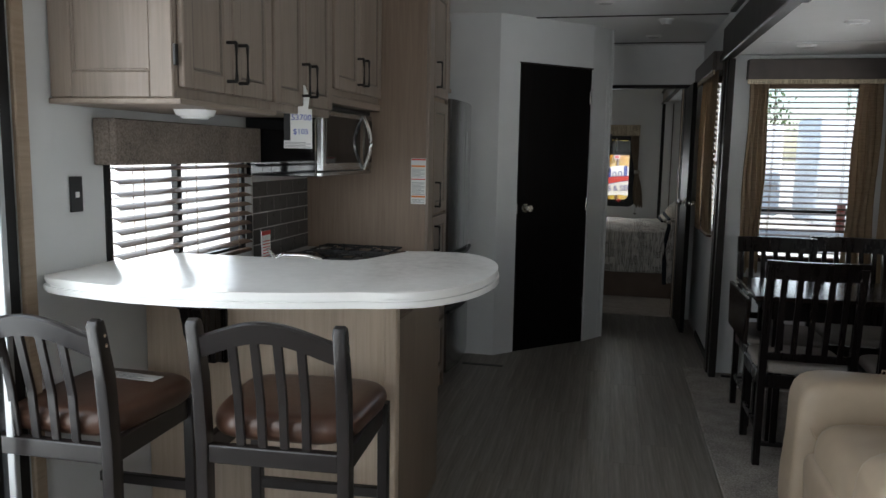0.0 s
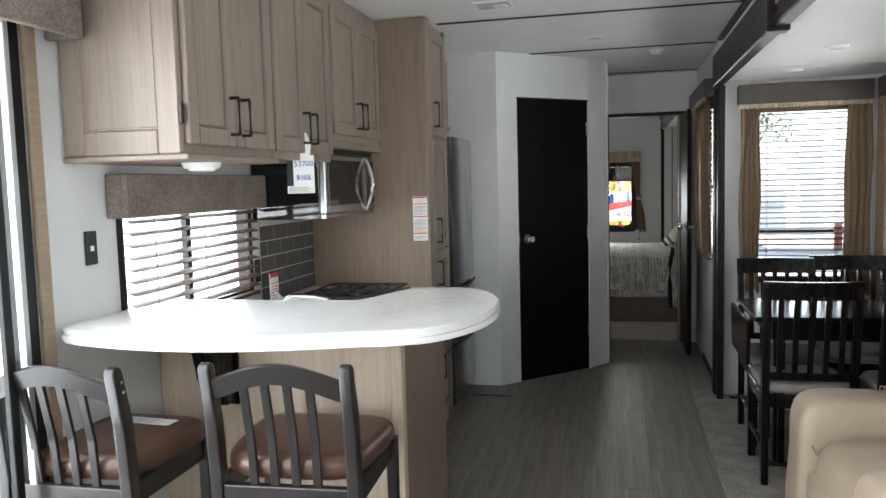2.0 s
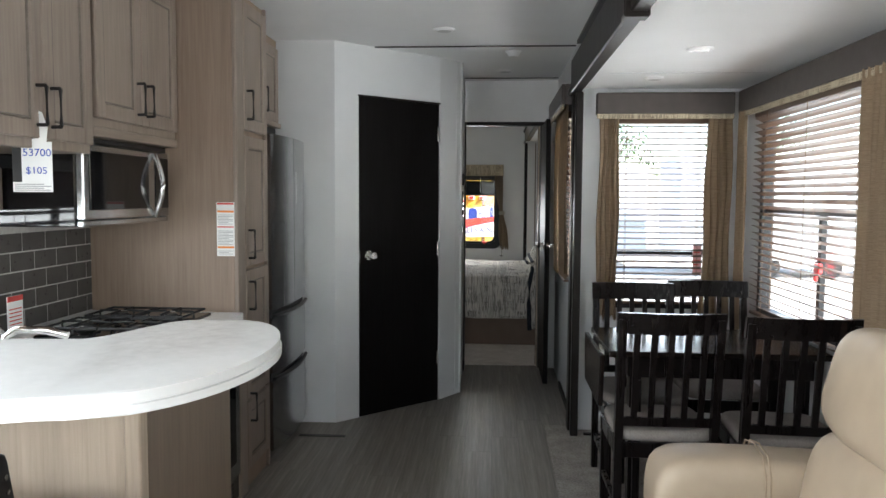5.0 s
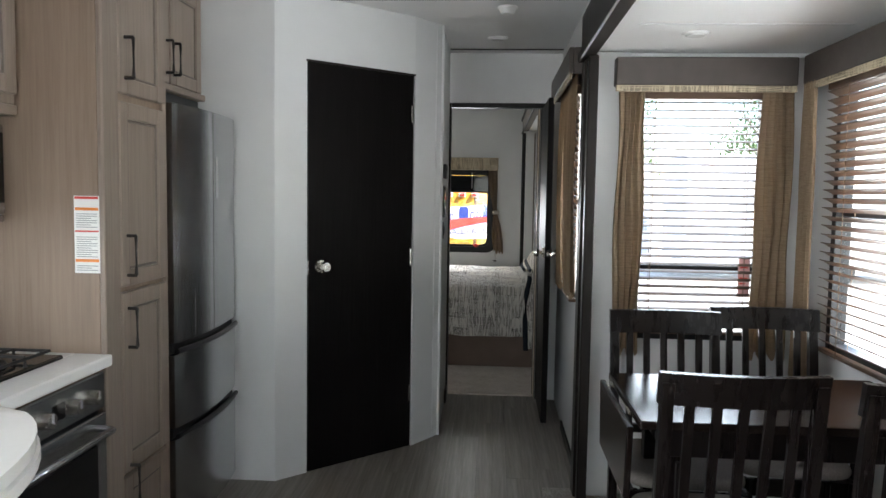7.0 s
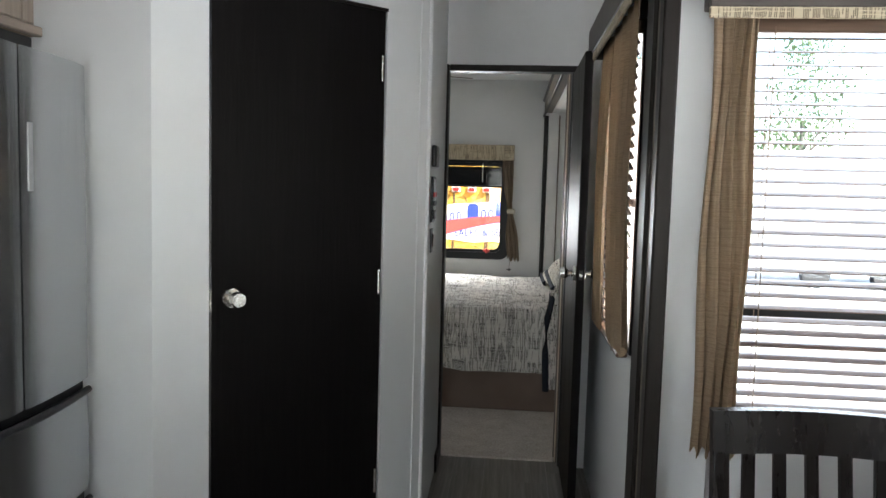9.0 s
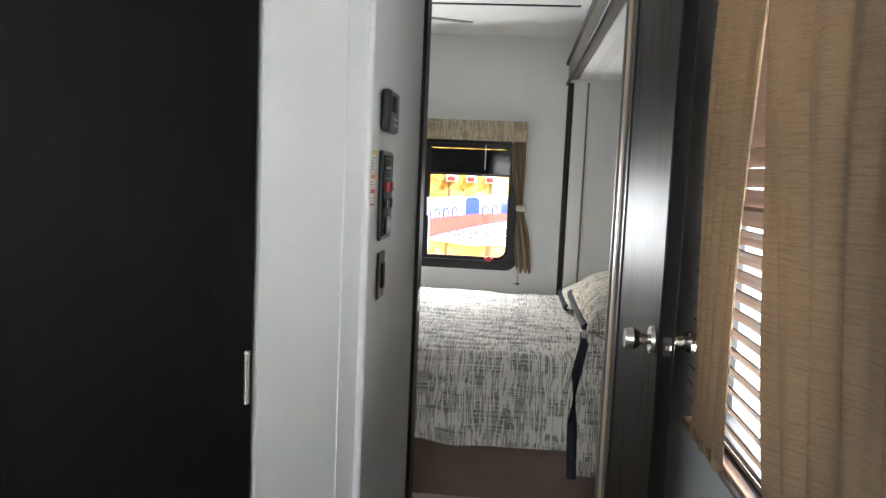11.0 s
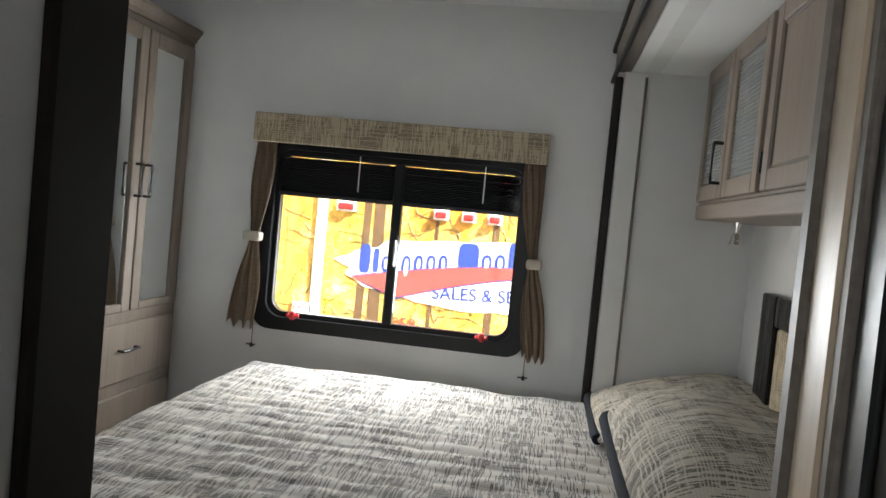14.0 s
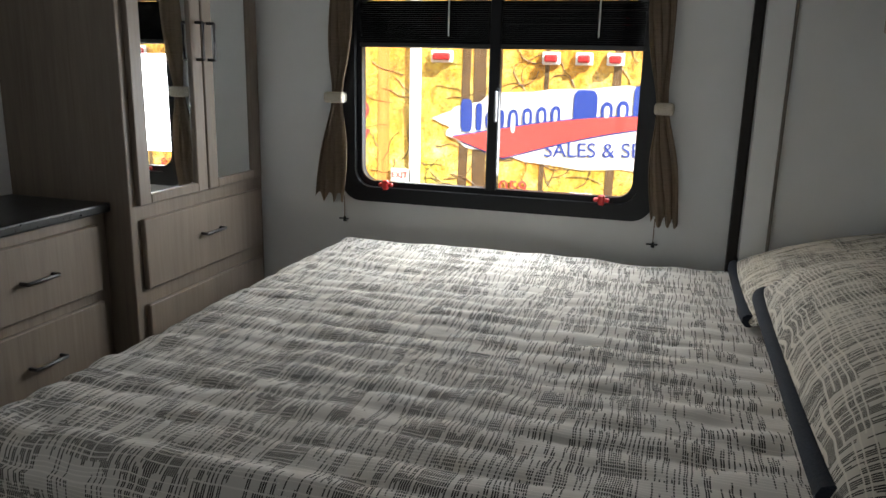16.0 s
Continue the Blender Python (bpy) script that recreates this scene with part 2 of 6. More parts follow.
M["card_pink"] = plain("pink_card", (0.72, 0.42, 0.40), 0.6, 0, 0.04, 20, 0)
M["lens"] = mat("frosted_lens", (0.85, 0.85, 0.84), 0.25)
M["glass_frost"] = plain("reeded_glass", (0.30, 0.31, 0.31), 0.2, 0.0, 0.1, 20, 0)
M["mirror"] = mat("mirror", (0.86, 0.88, 0.88), 0.02, 1.0)
M["dresser_top"] = plain("black_laminate", (0.014, 0.014, 0.015), 0.3, 0, 0.1, 20, 0.04)
M["red_plastic"] = mat("red_plastic", (0.55, 0.03, 0.03), 0.35)
M["alu"] = plain("white_aluminium", (0.72, 0.72, 0.72), 0.4, 0.0, 0.04, 6, 0.02)

g = bpy.data.materials.new("window_glass")
g.use_nodes = True
gn = g.node_tree
gn.nodes.clear()
out = gn.nodes.new("ShaderNodeOutputMaterial")
clear = gn.nodes.new("ShaderNodeBsdfTransparent")
clear.inputs[0].default_value = (0.93, 0.95, 0.95, 1)
gloss = gn.nodes.new("ShaderNodeBsdfGlossy")
gloss.inputs["Roughness"].default_value = 0.02
facing = gn.nodes.new("ShaderNodeLayerWeight")
facing.inputs[0].default_value = 0.5
power = gn.nodes.new("ShaderNodeMath")
power.operation = "POWER"
power.inputs[1].default_value = 5.0
gn.links.new(facing.outputs["Facing"], power.inputs[0])
fres = gn.nodes.new("ShaderNodeMath")
fres.operation = "MULTIPLY_ADD"
fres.inputs[1].default_value = 0.6
fres.inputs[2].default_value = 0.035
gn.links.new(power.outputs[0], fres.inputs[0])
both = gn.nodes.new("ShaderNodeMixShader")
gn.links.new(fres.outputs[0], both.inputs[0])
gn.links.new(clear.outputs[0], both.inputs[1])
gn.links.new(gloss.outputs[0], both.inputs[2])
gn.links.new(both.outputs[0], out.inputs[0])
M["glass"] = g


def plank_material():
    m = mat("grey_vinyl_plank", (0.16, 0.145, 0.125), 0.42)
    fine = noisy(m, coords(m, (30, 1.3, 30)), 3.2, 7, 0.7)
    broad = noisy(m, coords(m, (14, 0.35, 14)), 2.0, 4)
    info = m.node_tree.nodes.new("ShaderNodeObjectInfo")
    c = ramp(m, fine, [(0.28, (0.085, 0.076, 0.067)), (0.5, (0.20, 0.182, 0.16)), (0.72, (0.36, 0.33, 0.295))])
    c2 = ramp(m, broad, [(0.32, (0.10, 0.09, 0.078)), (0.68, (0.33, 0.302, 0.27))])
    c3 = ramp(m, info.outputs["Random"], [(0.0, (0.95, 0.95, 0.95)), (1.0, (1.04, 1.03, 1.02))])
    colour(m, mix(m, 1.0, mix(m, 0.5, c, c2), c3, "MULTIPLY"))
    rough(m, fine, 0.34, 0.52)
    bump(m, fine, 0.1, 0.001)
    return m


M["plank"] = plank_material()


def plaid(name, light=(0.60, 0.565, 0.52), dark=(0.028, 0.025, 0.023), k=1.0, swap=False, amount=1.0):
    """Slubby woven plaid: short dark warp strokes whose density changes block by block, crossed by pale weft lines."""
    m = mat(name, light, 0.95, spec=0.15)
    t = m.node_tree.nodes.new("ShaderNodeTexCoord")
    wob = node(m, "ShaderNodeTexNoise", Scale=7.0, Detail=2.0)
    link(m, t.outputs["UV"], wob.inputs["Vector"])
    add = m.node_tree.nodes.new("ShaderNodeMixRGB")
    add.blend_type = "ADD"
    add.inputs[0].default_value = 0.02
    link(m, t.outputs["UV"], add.inputs[1])
    link(m, wob.outputs["Color"], add.inputs[2])
    sep = m.node_tree.nodes.new("ShaderNodeSeparateXYZ")
    link(m, add.outputs[0], sep.inputs[0])

    def op(kind, a, b=0.0):
        n = m.node_tree.nodes.new("ShaderNodeMath")
        n.operation = kind
        for i, v in enumerate((a, b)):
            if isinstance(v, (int, float)):
                n.inputs[i].default_value = v
            else:
                link(m, v, n.inputs[i])
        return n.outputs[0]

    def cell(a, b, seed=0.0):
        w = node(m, "ShaderNodeTexWhiteNoise")
        c = m.node_tree.nodes.new("ShaderNodeCombineXYZ")
        link(m, op("FLOOR", a), c.inputs[0])
        link(m, op("FLOOR", b), c.inputs[1])
        c.inputs[2].default_value = seed
        link(m, c.outputs[0], w.inputs["Vector"])
        return w.outputs["Value"]

    u, v = (sep.outputs[1], sep.outputs[0]) if swap else (sep.outputs[0], sep.outputs[1])
    block = cell(op("MULTIPLY", u, 15.0 * k), op("MULTIPLY", v, 13.0 * k), 1.0)
    column = cell(op("MULTIPLY", u, 30.0 * k), op("MULTIPLY", v, 0.001), 2.0)
    row = cell(op("MULTIPLY", v, 26.0 * k), op("MULTIPLY", u, 0.001), 5.0)
    dense = op("ADD", op("MULTIPLY", block, 0.50), op("ADD", op("MULTIPLY", column, 0.42), op("MULTIPLY", row, 0.12)))
    un = op("MULTIPLY", u, 240.0 * k)
    lag = cell(un, op("MULTIPLY", v, 0.001), 6.0)
    stroke = cell(un, op("ADD", op("MULTIPLY", v, 17.0 * k), op("MULTIPLY", lag, 5.0)), 3.0)
    fr = op("FRACT", un)
    thread = op("LESS_THAN", op("ABSOLUTE", op("SUBTRACT", fr, 0.5)), 0.33)
    dash = op("MULTIPLY", op("LESS_THAN", stroke, dense), thread)
    vn = op("MULTIPLY", v, 110.0 * k)
    weft = op("MULTIPLY", op("LESS_THAN", op("FRACT", vn), 0.28), op("GREATER_THAN", cell(vn, op("MULTIPLY", u, 6.0 * k), 4.0), 0.3))
    base = mix(m, noisy(m, coords(m), 5, 3), light, [x * 0.82 for x in light])
    slub = noisy(m, t.outputs["UV"], 160, 3)
    fade = op("MULTIPLY", dash, op("ADD", op("MULTIPLY", slub, 0.5), amount - 0.3))
    col = mix(m, fade, base, dark)
    col = mix(m, op("MULTIPLY", weft, 0.85), col, [min(1, x * 1.08) for x in light])
    colour(m, col)
    bump(m, op("ADD", noisy(m, t.outputs["UV"], 420, 2), op("MULTIPLY", weft, 0.5)), 0.45, 0.001)
    return m


M["plaid"] = plaid("plaid_bedding")
M["plaid_pillow"] = plaid("plaid_pillow", light=(0.58, 0.53, 0.45), k=1.25, swap=True)
M["plaid_small"] = plaid("plaid_valance", light=(0.50, 0.42, 0.30), k=1.0, amount=0.75)


# ---- mesh helpers ----
def bm_box(bm, lo, hi, bevel=0.0, seg=1):
    g = bmesh.ops.create_cube(bm, size=1.0)
    vs = g["verts"]
    s = [hi[i] - lo[i] for i in range(3)]
    for v in vs:
        v.co = Vector([lo[i] + (v.co[i] + 0.5) * s[i] for i in range(3)])
    if bevel > 0:
        es = list({e for v in vs for e in v.link_edges})
        bmesh.ops.bevel(bm, geom=es, offset=min(bevel, 0.45 * min(abs(a) for a in s)), segments=seg, affect="EDGES", profile=0.5)


def box(lo, hi, bevel=0.0, seg=1):
    bm = bmesh.new()
    bm_box(bm, lo, hi, bevel, seg)
    return bm


def bm_cyl(bm, a, b, r1, r2=None, n=16, caps=True):
    a, b = Vector(a), Vector(b)
    r2 = r1 if r2 is None else r2
    d = b - a
    m = Matrix.Translation((a + b) / 2) @ d.to_track_quat("Z", "Y").to_matrix().to_4x4()
    bmesh.ops.create_cone(bm, cap_ends=caps, segments=n, radius1=r1, radius2=r2, depth=d.length, matrix=m)


def cyl(a, b, r1, r2=None, n=16):
    bm = bmesh.new()
    bm_cyl(bm, a, b, r1, r2, n)
    return bm


def bm_tube(bm, pts, r, n=8, closed=False):
    """A round bar along the points."""
    pts = [Vector(p) for p in pts]
    rings = []
    for i, p in enumerate(pts):
        a = pts[i - 1] if i or closed else p
        b = pts[(i + 1) % len(pts)] if i + 1 < len(pts) or closed else p
        q = (b - a).to_track_quat("Z", "Y")
        rings.append([bm.verts.new(p + q @ Vector((r * math.cos(t * math.tau / n), r * math.sin(t * math.tau / n), 0))) for t in range(n)])
    for i in range(len(rings) - (0 if closed else 1)):
        A, B = rings[i], rings[(i + 1) % len(rings)]
        for t in range(n):
            bm.faces.new((A[t], A[(t + 1) % n], B[(t + 1) % n], B[t]))
    if not closed:
        bm.faces.new(rings[0][::-1])
        bm.faces.new(rings[-1])


def tube(pts, r, n=8, closed=False):
    bm = bmesh.new()
    bm_tube(bm, pts, r, n, closed)
    return bm


def prism(outline, lo, hi, axis="z", bevel=0.0, seg=2):
    """A flat outline (list of pairs) pushed out along an axis between lo and hi."""
    bm = bmesh.new()
    put = {"z": lambda u, v, w: (u, v, w), "y": lambda u, v, w: (u, w, v), "x": lambda u, v, w: (w, u, v)}[axis]
    a = [bm.verts.new(put(u, v, lo)) for u, v in outline]
    b = [bm.verts.new(put(u, v, hi)) for u, v in outline]
    n = len(outline)
    f1 = bm.faces.new(a[::-1])
    f2 = bm.faces.new(b)
    for i in range(n):
        bm.faces.new((a[i], a[(i + 1) % n], b[(i + 1) % n], b[i]))
    if bevel:
        es = list(f1.edges) + list(f2.edges)
        bmesh.ops.bevel(bm, geom=es, offset=bevel, segments=seg, affect="EDGES", profile=0.5)
    bmesh.ops.recalc_face_normals(bm, faces=bm.faces[:])
    return bm


def sheet(nu, nv, fn, thick=0.0, uv=None):
    """A grid surface fn(u, v) with u, v in 0..1, given thickness by solid backing."""
    bm = bmesh.new()
    layer = bm.loops.layers.uv.new("UVMap")
    P = [[bm.verts.new(fn(i / nu, j / nv)) for j in range(nv + 1)] for i in range(nu + 1)]
    for i in range(nu):
        for j in range(nv):
            f = bm.faces.new((P[i][j], P[i + 1][j], P[i + 1][j + 1], P[i][j + 1]))
            for l, (a, b) in zip(f.loops, ((i, j), (i + 1, j), (i + 1, j + 1), (i, j + 1))):
                l[layer].uv = uv(a / nu, b / nv) if uv else (a / nu, b / nv)
    bm.normal_update()
    if thick:
        bmesh.ops.solidify(bm, geom=bm.faces[:], thickness=thick)
    return bm


def flat_uv(bm, ax=0, ay=1, k=1.0):
    layer = bm.loops.layers.uv.verify()
    for f in bm.faces:
        n = f.normal
        d = max(range(3), key=lambda i: abs(n[i]))
        u, v = [i for i in range(3) if i != d]
        for l in f.loops:
            l[layer].uv = (l.vert.co[u] * k, l.vert.co[v] * k)


def part(name, bm, material, parent=None, label="", smooth=None):
    me = bpy.data.meshes.new(name)
    bm.normal_update()
    bm.to_mesh(me)
    bm.free()
    me.materials.append(material)
    if smooth is not None:
        for p in me.polygons:
            p.use_smooth = True
        me.set_sharp_from_angle(angle=radians(smooth))
    ob = new(name, me)
    if parent is not None:
        ob.parent = parent
    if label:
        ob["label"] = label
    return ob


def thing(name, label, category, at=(0, 0, 0), turn=0, group="", kind=""):
    ob = new(name)
    ob.empty_display_size = 0.1
    ob.matrix_world = pose(*at, 0, 0, turn)
    return tagged(ob, label, category, group, kind)


def structure(name, bm, material, label="", category="", smooth=None):
    return tagged(part(name, bm, material, None, "", smooth), label, category or name.split("_")[0], "", "structure")


def text_mesh(body, size, material, parent, m, depth=0.0008, align="LEFT", name="lettering"):
    cu = bpy.data.curves.new(name, "FONT")
    cu.body, cu.size, cu.extrude, cu.align_x, cu.align_y = body, size, depth, align, "CENTER"
    tmp = new("tmp", cu)
    me = bpy.data.meshes.new_from_object(tmp.evaluated_get(bpy.context.evaluated_depsgraph_get()))
    bpy.data.objects.remove(tmp)
    me.materials.clear()
    me.materials.append(material)
    ob = new(name, me)
    ob.parent = parent
    ob.matrix_local = m
    return ob


# ---- the shell: walls, floor, ceiling ----
XL, XR, XS, ZC, ZS = -1.11, 1.21, 2.17, 2.31, 2.02
T = 0.06


def pierced(axis, at, thick, span, z, holes=()):
    """A wall across `axis` from `at` to at + thick, over span and z, with rectangular holes (u0, u1, z0, z1)."""
    bm = bmesh.new()
    us = sorted({span[0], span[1], *[h[0] for h in holes], *[h[1] for h in holes]})
    a, b = sorted((at, at + thick))
    for u0, u1 in zip(us, us[1:]):
        cuts = sorted((h[2], h[3]) for h in holes if h[0] <= u0 + 1e-6 and h[1] >= u1 - 1e-6)
        z0 = z[0]
        for c0, c1 in cuts + [(z[1], z[1])]:
            if c0 - z0 > 1e-4:
                lo, hi = ((a, u0, z0), (b, u1, c0)) if axis == "x" else ((u0, a, z0), (u1, b, c0))
                bm_box(bm, lo, hi)
            z0 = c1
    return bm


def slab(p0, p1, thick, z0, z1):
    """An upright slab on the plan from p0 to p1, thickening to the left of that line."""
    p0, p1 = Vector(p0), Vector(p1)
    d = (p1 - p0).normalized()
    n = Vector((-d.y, d.x)) * thick
    return prism([tuple(p0), tuple(p1), tuple(p1 + n), tuple(p0 + n)], z0, z1)


PATIO = (-0.55, 1.74, 0.03, 1.98)
KWIN = (2.12, 3.08, 0.93, 1.42)
structure("wall_left", pierced("x", XL, -T, (-2.4, 5.06), (0, ZC), [PATIO, KWIN]), M["wall"], "white panelled kitchen wall with patio door and window", "wall")
# unseen opening, added for the rear fill lamp
REAR_ADDED = (0.2, 1.7, 0.8, 1.85)
structure("wall_rear", pierced("y", -2.4, -T, (XL - T, XS + T), (-0.02, ZC), [REAR_ADDED]), M["wall"], "white panelled wall behind the lounge", "wall")
HWIN = (5.32, 6.10, 0.86, 1.93)
structure("wall_hall", pierced("x", XR, T, (5.05, 6.66), (0, ZC), [HWIN]), M["wall"], "white hall wall with a curtained window", "wall")
structure("wall_slide_header", pierced("x", XR + 0.012, T, (-1.26, 5.05), (ZS + 0.005, ZC)), M["wall"], "white header above the slide-out opening", "wall")
structure("wall_lounge_corner", pierced("x", XR, T, (-2.4, -1.26), (0, ZC)), M["wall"], "white wall beside the slide-out", "wall")
DWIN = (1.385, 1.985, 0.74, 1.88)
structure("wall_slide_end", pierced("y", 5.0, 0.05, (XR + 0.002, XS + T), (0, ZS), [DWIN]), M["wall"], "white slide-out end wall with a tall window", "wall")
SWIN = [(3.33, 4.74, 0.76, 1.87), (1.35, 2.78, 0.76, 1.87)]
structure("wall_slide_outer", pierced("x", XS, T, (-1.2, 5.0), (0, ZS), SWIN), M["wall"], "white slide-out outer wall with wide windows", "wall")
structure("wall_slide_near_end", pierced("y", -1.2, -T, (XR, XS + T), (0, ZS)), M["wall"], "white slide-out end wall", "wall")

# bathroom corner: straight wall, slanting wall round the door, hall wall
B0, B1, B2, B3, B4 = (-0.24, 4.995), (-0.118, 5.118), (0.349, 5.571), (0.48, 5.78), (0.472, 6.575)
structure("wall_bath_front", pierced("y", 4.995, 0.05, (XL, -0.24), (0, ZC)), M["wall"], "white wall beside the refrigerator", "wall")
wb = slab(B0, B1, 0.05, 0, ZC)
structure("wall_bath_door_side", wb, M["wall"], "narrow white wall strip beside the dark door", "wall")
structure("wall_bath_above_door", slab(B1, B2, 0.05, 2.008, ZC), M["wall"], "white wall above the dark door", "wall")
structure("wall_bath_hinge_side", slab(B2, B3, 0.05, 0, ZC), M["wall"], "narrow white wall strip at the hinges", "wall")
structure("wall_hall_left", slab(B3, B4, 0.05, 0, ZC), M["wall"], "white hall wall carrying control panels", "wall")

DOORWAY = (0.462, 1.122, 0.0, 1.965)
structure("wall_bedroom_front", pierced("y", 6.60, 0.06, (-1.41, XR), (0, ZC), [DOORWAY]), M["wall_bed"], "white wall round the bedroom doorway", "wall")
BWIN = (-0.445, 0.765, 0.80, 1.64)
structure("wall_bedroom_end", pierced("y", 9.39, 0.06, (-1.41, 1.75), (-0.02, ZC), [BWIN]), M["wall_bed"], "off-white bedroom wall with a wide window", "wall")
structure("wall_bedroom_left", pierced("x", -1.35, -T, (6.66, 9.39), (0, ZC)), M["wall_bed"], "off-white bedroom side wall", "wall")
BS = (6.90, 9.2)
structure("wall_bedroom_right", pierced("x", 1.166, T, (6.669, 9.39), (0, ZC), [(BS[0], BS[1] + 0.041, 0.0, 2.02)]), M["wall_bed"], "off-white wall round the bed slide-out", "wall")
structure("wall_bed_slide_far", pierced("y", BS[1], 0.04, (1.09, 1.69), (0, 2.02)), M["wall_bed"], "white bed slide-out side wall", "wall")
structure("wall_bed_slide_near", pierced("y", BS[0], -0.04, (1.227, 1.69), (0, 2.02)), M["wall_bed"], "white bed slide-out side wall", "wall")
structure("wall_bed_slide_outer", pierced("x", 1.65, 0.05, (BS[0], BS[1]), (0, 2.02)), M["wall_bed"], "white wall behind the headboard", "wall")

structure("ceiling", box((-1.42, -2.46, ZC), (1.30, 9.46, ZC + 0.06)), M["ceiling"], "smooth off-white panelled ceiling", "ceiling")
structure("ceiling_slide", box((XR - 0.005, -1.26, ZS), (XS + T, 5.05, ZS + 0.05)), M["ceiling"], "lower white slide-out ceiling", "ceiling")
structure("ceiling_bed_slide", box((1.116, BS[0] - 0.04, 2.021), (1.70, BS[1] + 0.04, 2.06)), M["ceiling"], "low white ceiling over the bed head", "ceiling")

# floor underlay, carpets
structure("floor", box((-1.42, -2.46, -0.06), (2.25, 9.46, -0.012)), M["black"], "dark subfloor under planks and carpet", "floor")
structure("floor_slide_carpet", box((1.03, -1.2, -0.012), (XS, 5.045, 0.006), 0.006, 2), M["carpet"], "speckled grey-brown slide-out carpet", "carpet")
structure("floor_bedroom_carpet", box((-1.35, 6.70, -0.012), (1.65, 9.39, 0.006), 0.004, 1), M["carpet_bed"], "pale flecked bedroom carpet", "carpet")


# ---- trim ----
def trim(name, bm, material="trim", label="", smooth=None):
    return structure(name, bm, M[material], label or "dark wooden trim", "trim", smooth)


for y, x0, x1 in ((-0.9, XL, 1.2), (0.4, XL, 1.2), (1.6, XL, 1.2), (2.8, -0.68, 1.2), (4.02, -0.41, 1.2), (5.2, -0.03, 1.2), (6.45, 0.48, 1.2), (8.5, -1.35, 1.05)):
    trim("trim_ceiling_seam", box((x0, y - 0.012, ZC - 0.005), (x1, y + 0.012, ZC)), label="thin dark ceiling seam strip")
trim("trim_ceiling_edge", box((XR - 0.02, -1.2, ZC - 0.02), (XR + 0.012, 5.05, ZC)), label="dark strip between ceiling and header")
# slide-out fascia: dark outer beam, tan inlay, bottom rail with end post
trim("trim_slide_beam", box((XR - 0.05, -1.2, ZS + 0.01), (XR + 0.012, 5.06, ZS + 0.175), 0.006), label="dark wooden beam over the slide-out")
trim("trim_slide_inlay", box((XR - 0.058, -1.2, ZS + 0.05), (XR - 0.05, 3.0, ZS + 0.12), 0.003), "trim_tan", "tan wood inlay on the slide-out beam")
trim("trim_slide_rail", box((XR - 0.065, -1.2, ZS - 0.035), (XR - 0.005, 5.06, ZS + 0.01), 0.006), label="dark bottom rail of the slide-out beam")
trim("trim_slide_bracket", box((XR - 0.085, 3.0, ZS - 0.05), (XR + 0.0, 3.07, ZS + 0.19), 0.006), label="dark upright block on the beam")
trim("trim_slide_post", box((XR - 0.045, 4.945, 0), (XR + 0.0, 5.055, ZS - 0.035), 0.006), label="dark upright slide-out jamb")
trim("trim_slide_post_edge", box((XR - 0.04, 4.835, 0.007), (XR + 0.002, 4.890, ZS - 0.036), 0.005), label="dark upright seal strip")
trim("trim_slide_post_inset", box((XR - 0.034, 4.891, 0.007), (XR + 0.002, 4.944, ZS - 0.036), 0.003), "trim_grey", "grey inset between the jamb strips")
trim("trim_slide_jamb_white", box((XR + 0.004, 4.958, 0.007), (XR + 0.16, 4.998, ZS - 0.002), 0.004), "wall", "white jamb board")
trim("trim_end_top", box((XR + 0.01, 4.975, ZS - 0.025), (XS, 4.998, ZS - 0.002), 0.004), "wall", "white cove moulding")

# bedroom doorway casing
# dark trim on the left jamb stands in for its shade
trim("trim_doorway_left", box((0.424, 6.576, 0), (0.483, 6.668, 1.985), 0.004), label="doorway jamb and casing, darkened for its shade")
trim("trim_doorway_top", box((0.484, 6.585, 1.955), (1.121, 6.668, 1.985), 0.004), label="dark doorway head casing")
trim("trim_doorway_right_stop", box((1.071, 6.643, 0), (1.121, 6.6605, 1.954), 0.003), "trim_grey", "grey-brown door stop strip")
# black box put in for the shade of the open hinge gap
trim("trim_doorway_right_gap", box((1.078, 6.603, 0), (1.121, 6.6425, 1.954), 0.003), "black", "black strip standing in for the dark hinge-side gap")
trim("trim_doorway_right", box((1.068, 6.661, 0), (1.165, 6.7145, 1.985), 0.003), "jamb", "tan wooden doorway jamb, lightened for the daylight on it")
trim("trim_doorway_right_edge", box((1.062, 6.715, 0), (1.165, 6.742, 1.985), 0.005), "trim_grey", "grey-brown rounded casing edge")
trim("trim_threshold", box((0.484, 6.662, -0.005), (1.060, 6.72, 0.009), 0.004), "carpet_bed", "carpet nosing at the bedroom threshold")
# bed slide trims
trim("trim_bed_slide_beam", box((1.045, 6.85, 2.003), (1.062, 9.385, 2.022), 0.004), label="dark beam edge over the bed slide-out")
trim("trim_bed_slide_face", box((1.05, 6.85, 2.023), (1.114, 9.24, 2.13), 0.006), "trim_grey", "weathered grey-brown fascia over the bed")
trim("trim_bed_slide_top", box((1.04, 6.85, 2.131), (1.114, 9.385, 2.155), 0.006), label="dark top strip of the fascia")
trim("trim_bed_slide_post", box((1.05, 9.2, 0), (1.085, 9.235, 2.0), 0.008, 2), label="dark upright post of the bed slide-out")
trim("trim_bed_slide_inner", box((1.17, 9.185, 0.02), (1.18, 9.198, 2.0), 0.002), "trim_grey", "grey moulding line")
trim("trim_bed_slide_near_post", box((1.138, 6.87, 0), (1.165, 6.899, 2.0), 0.004), "trim_grey", "light wooden near post of the bed slide-out")
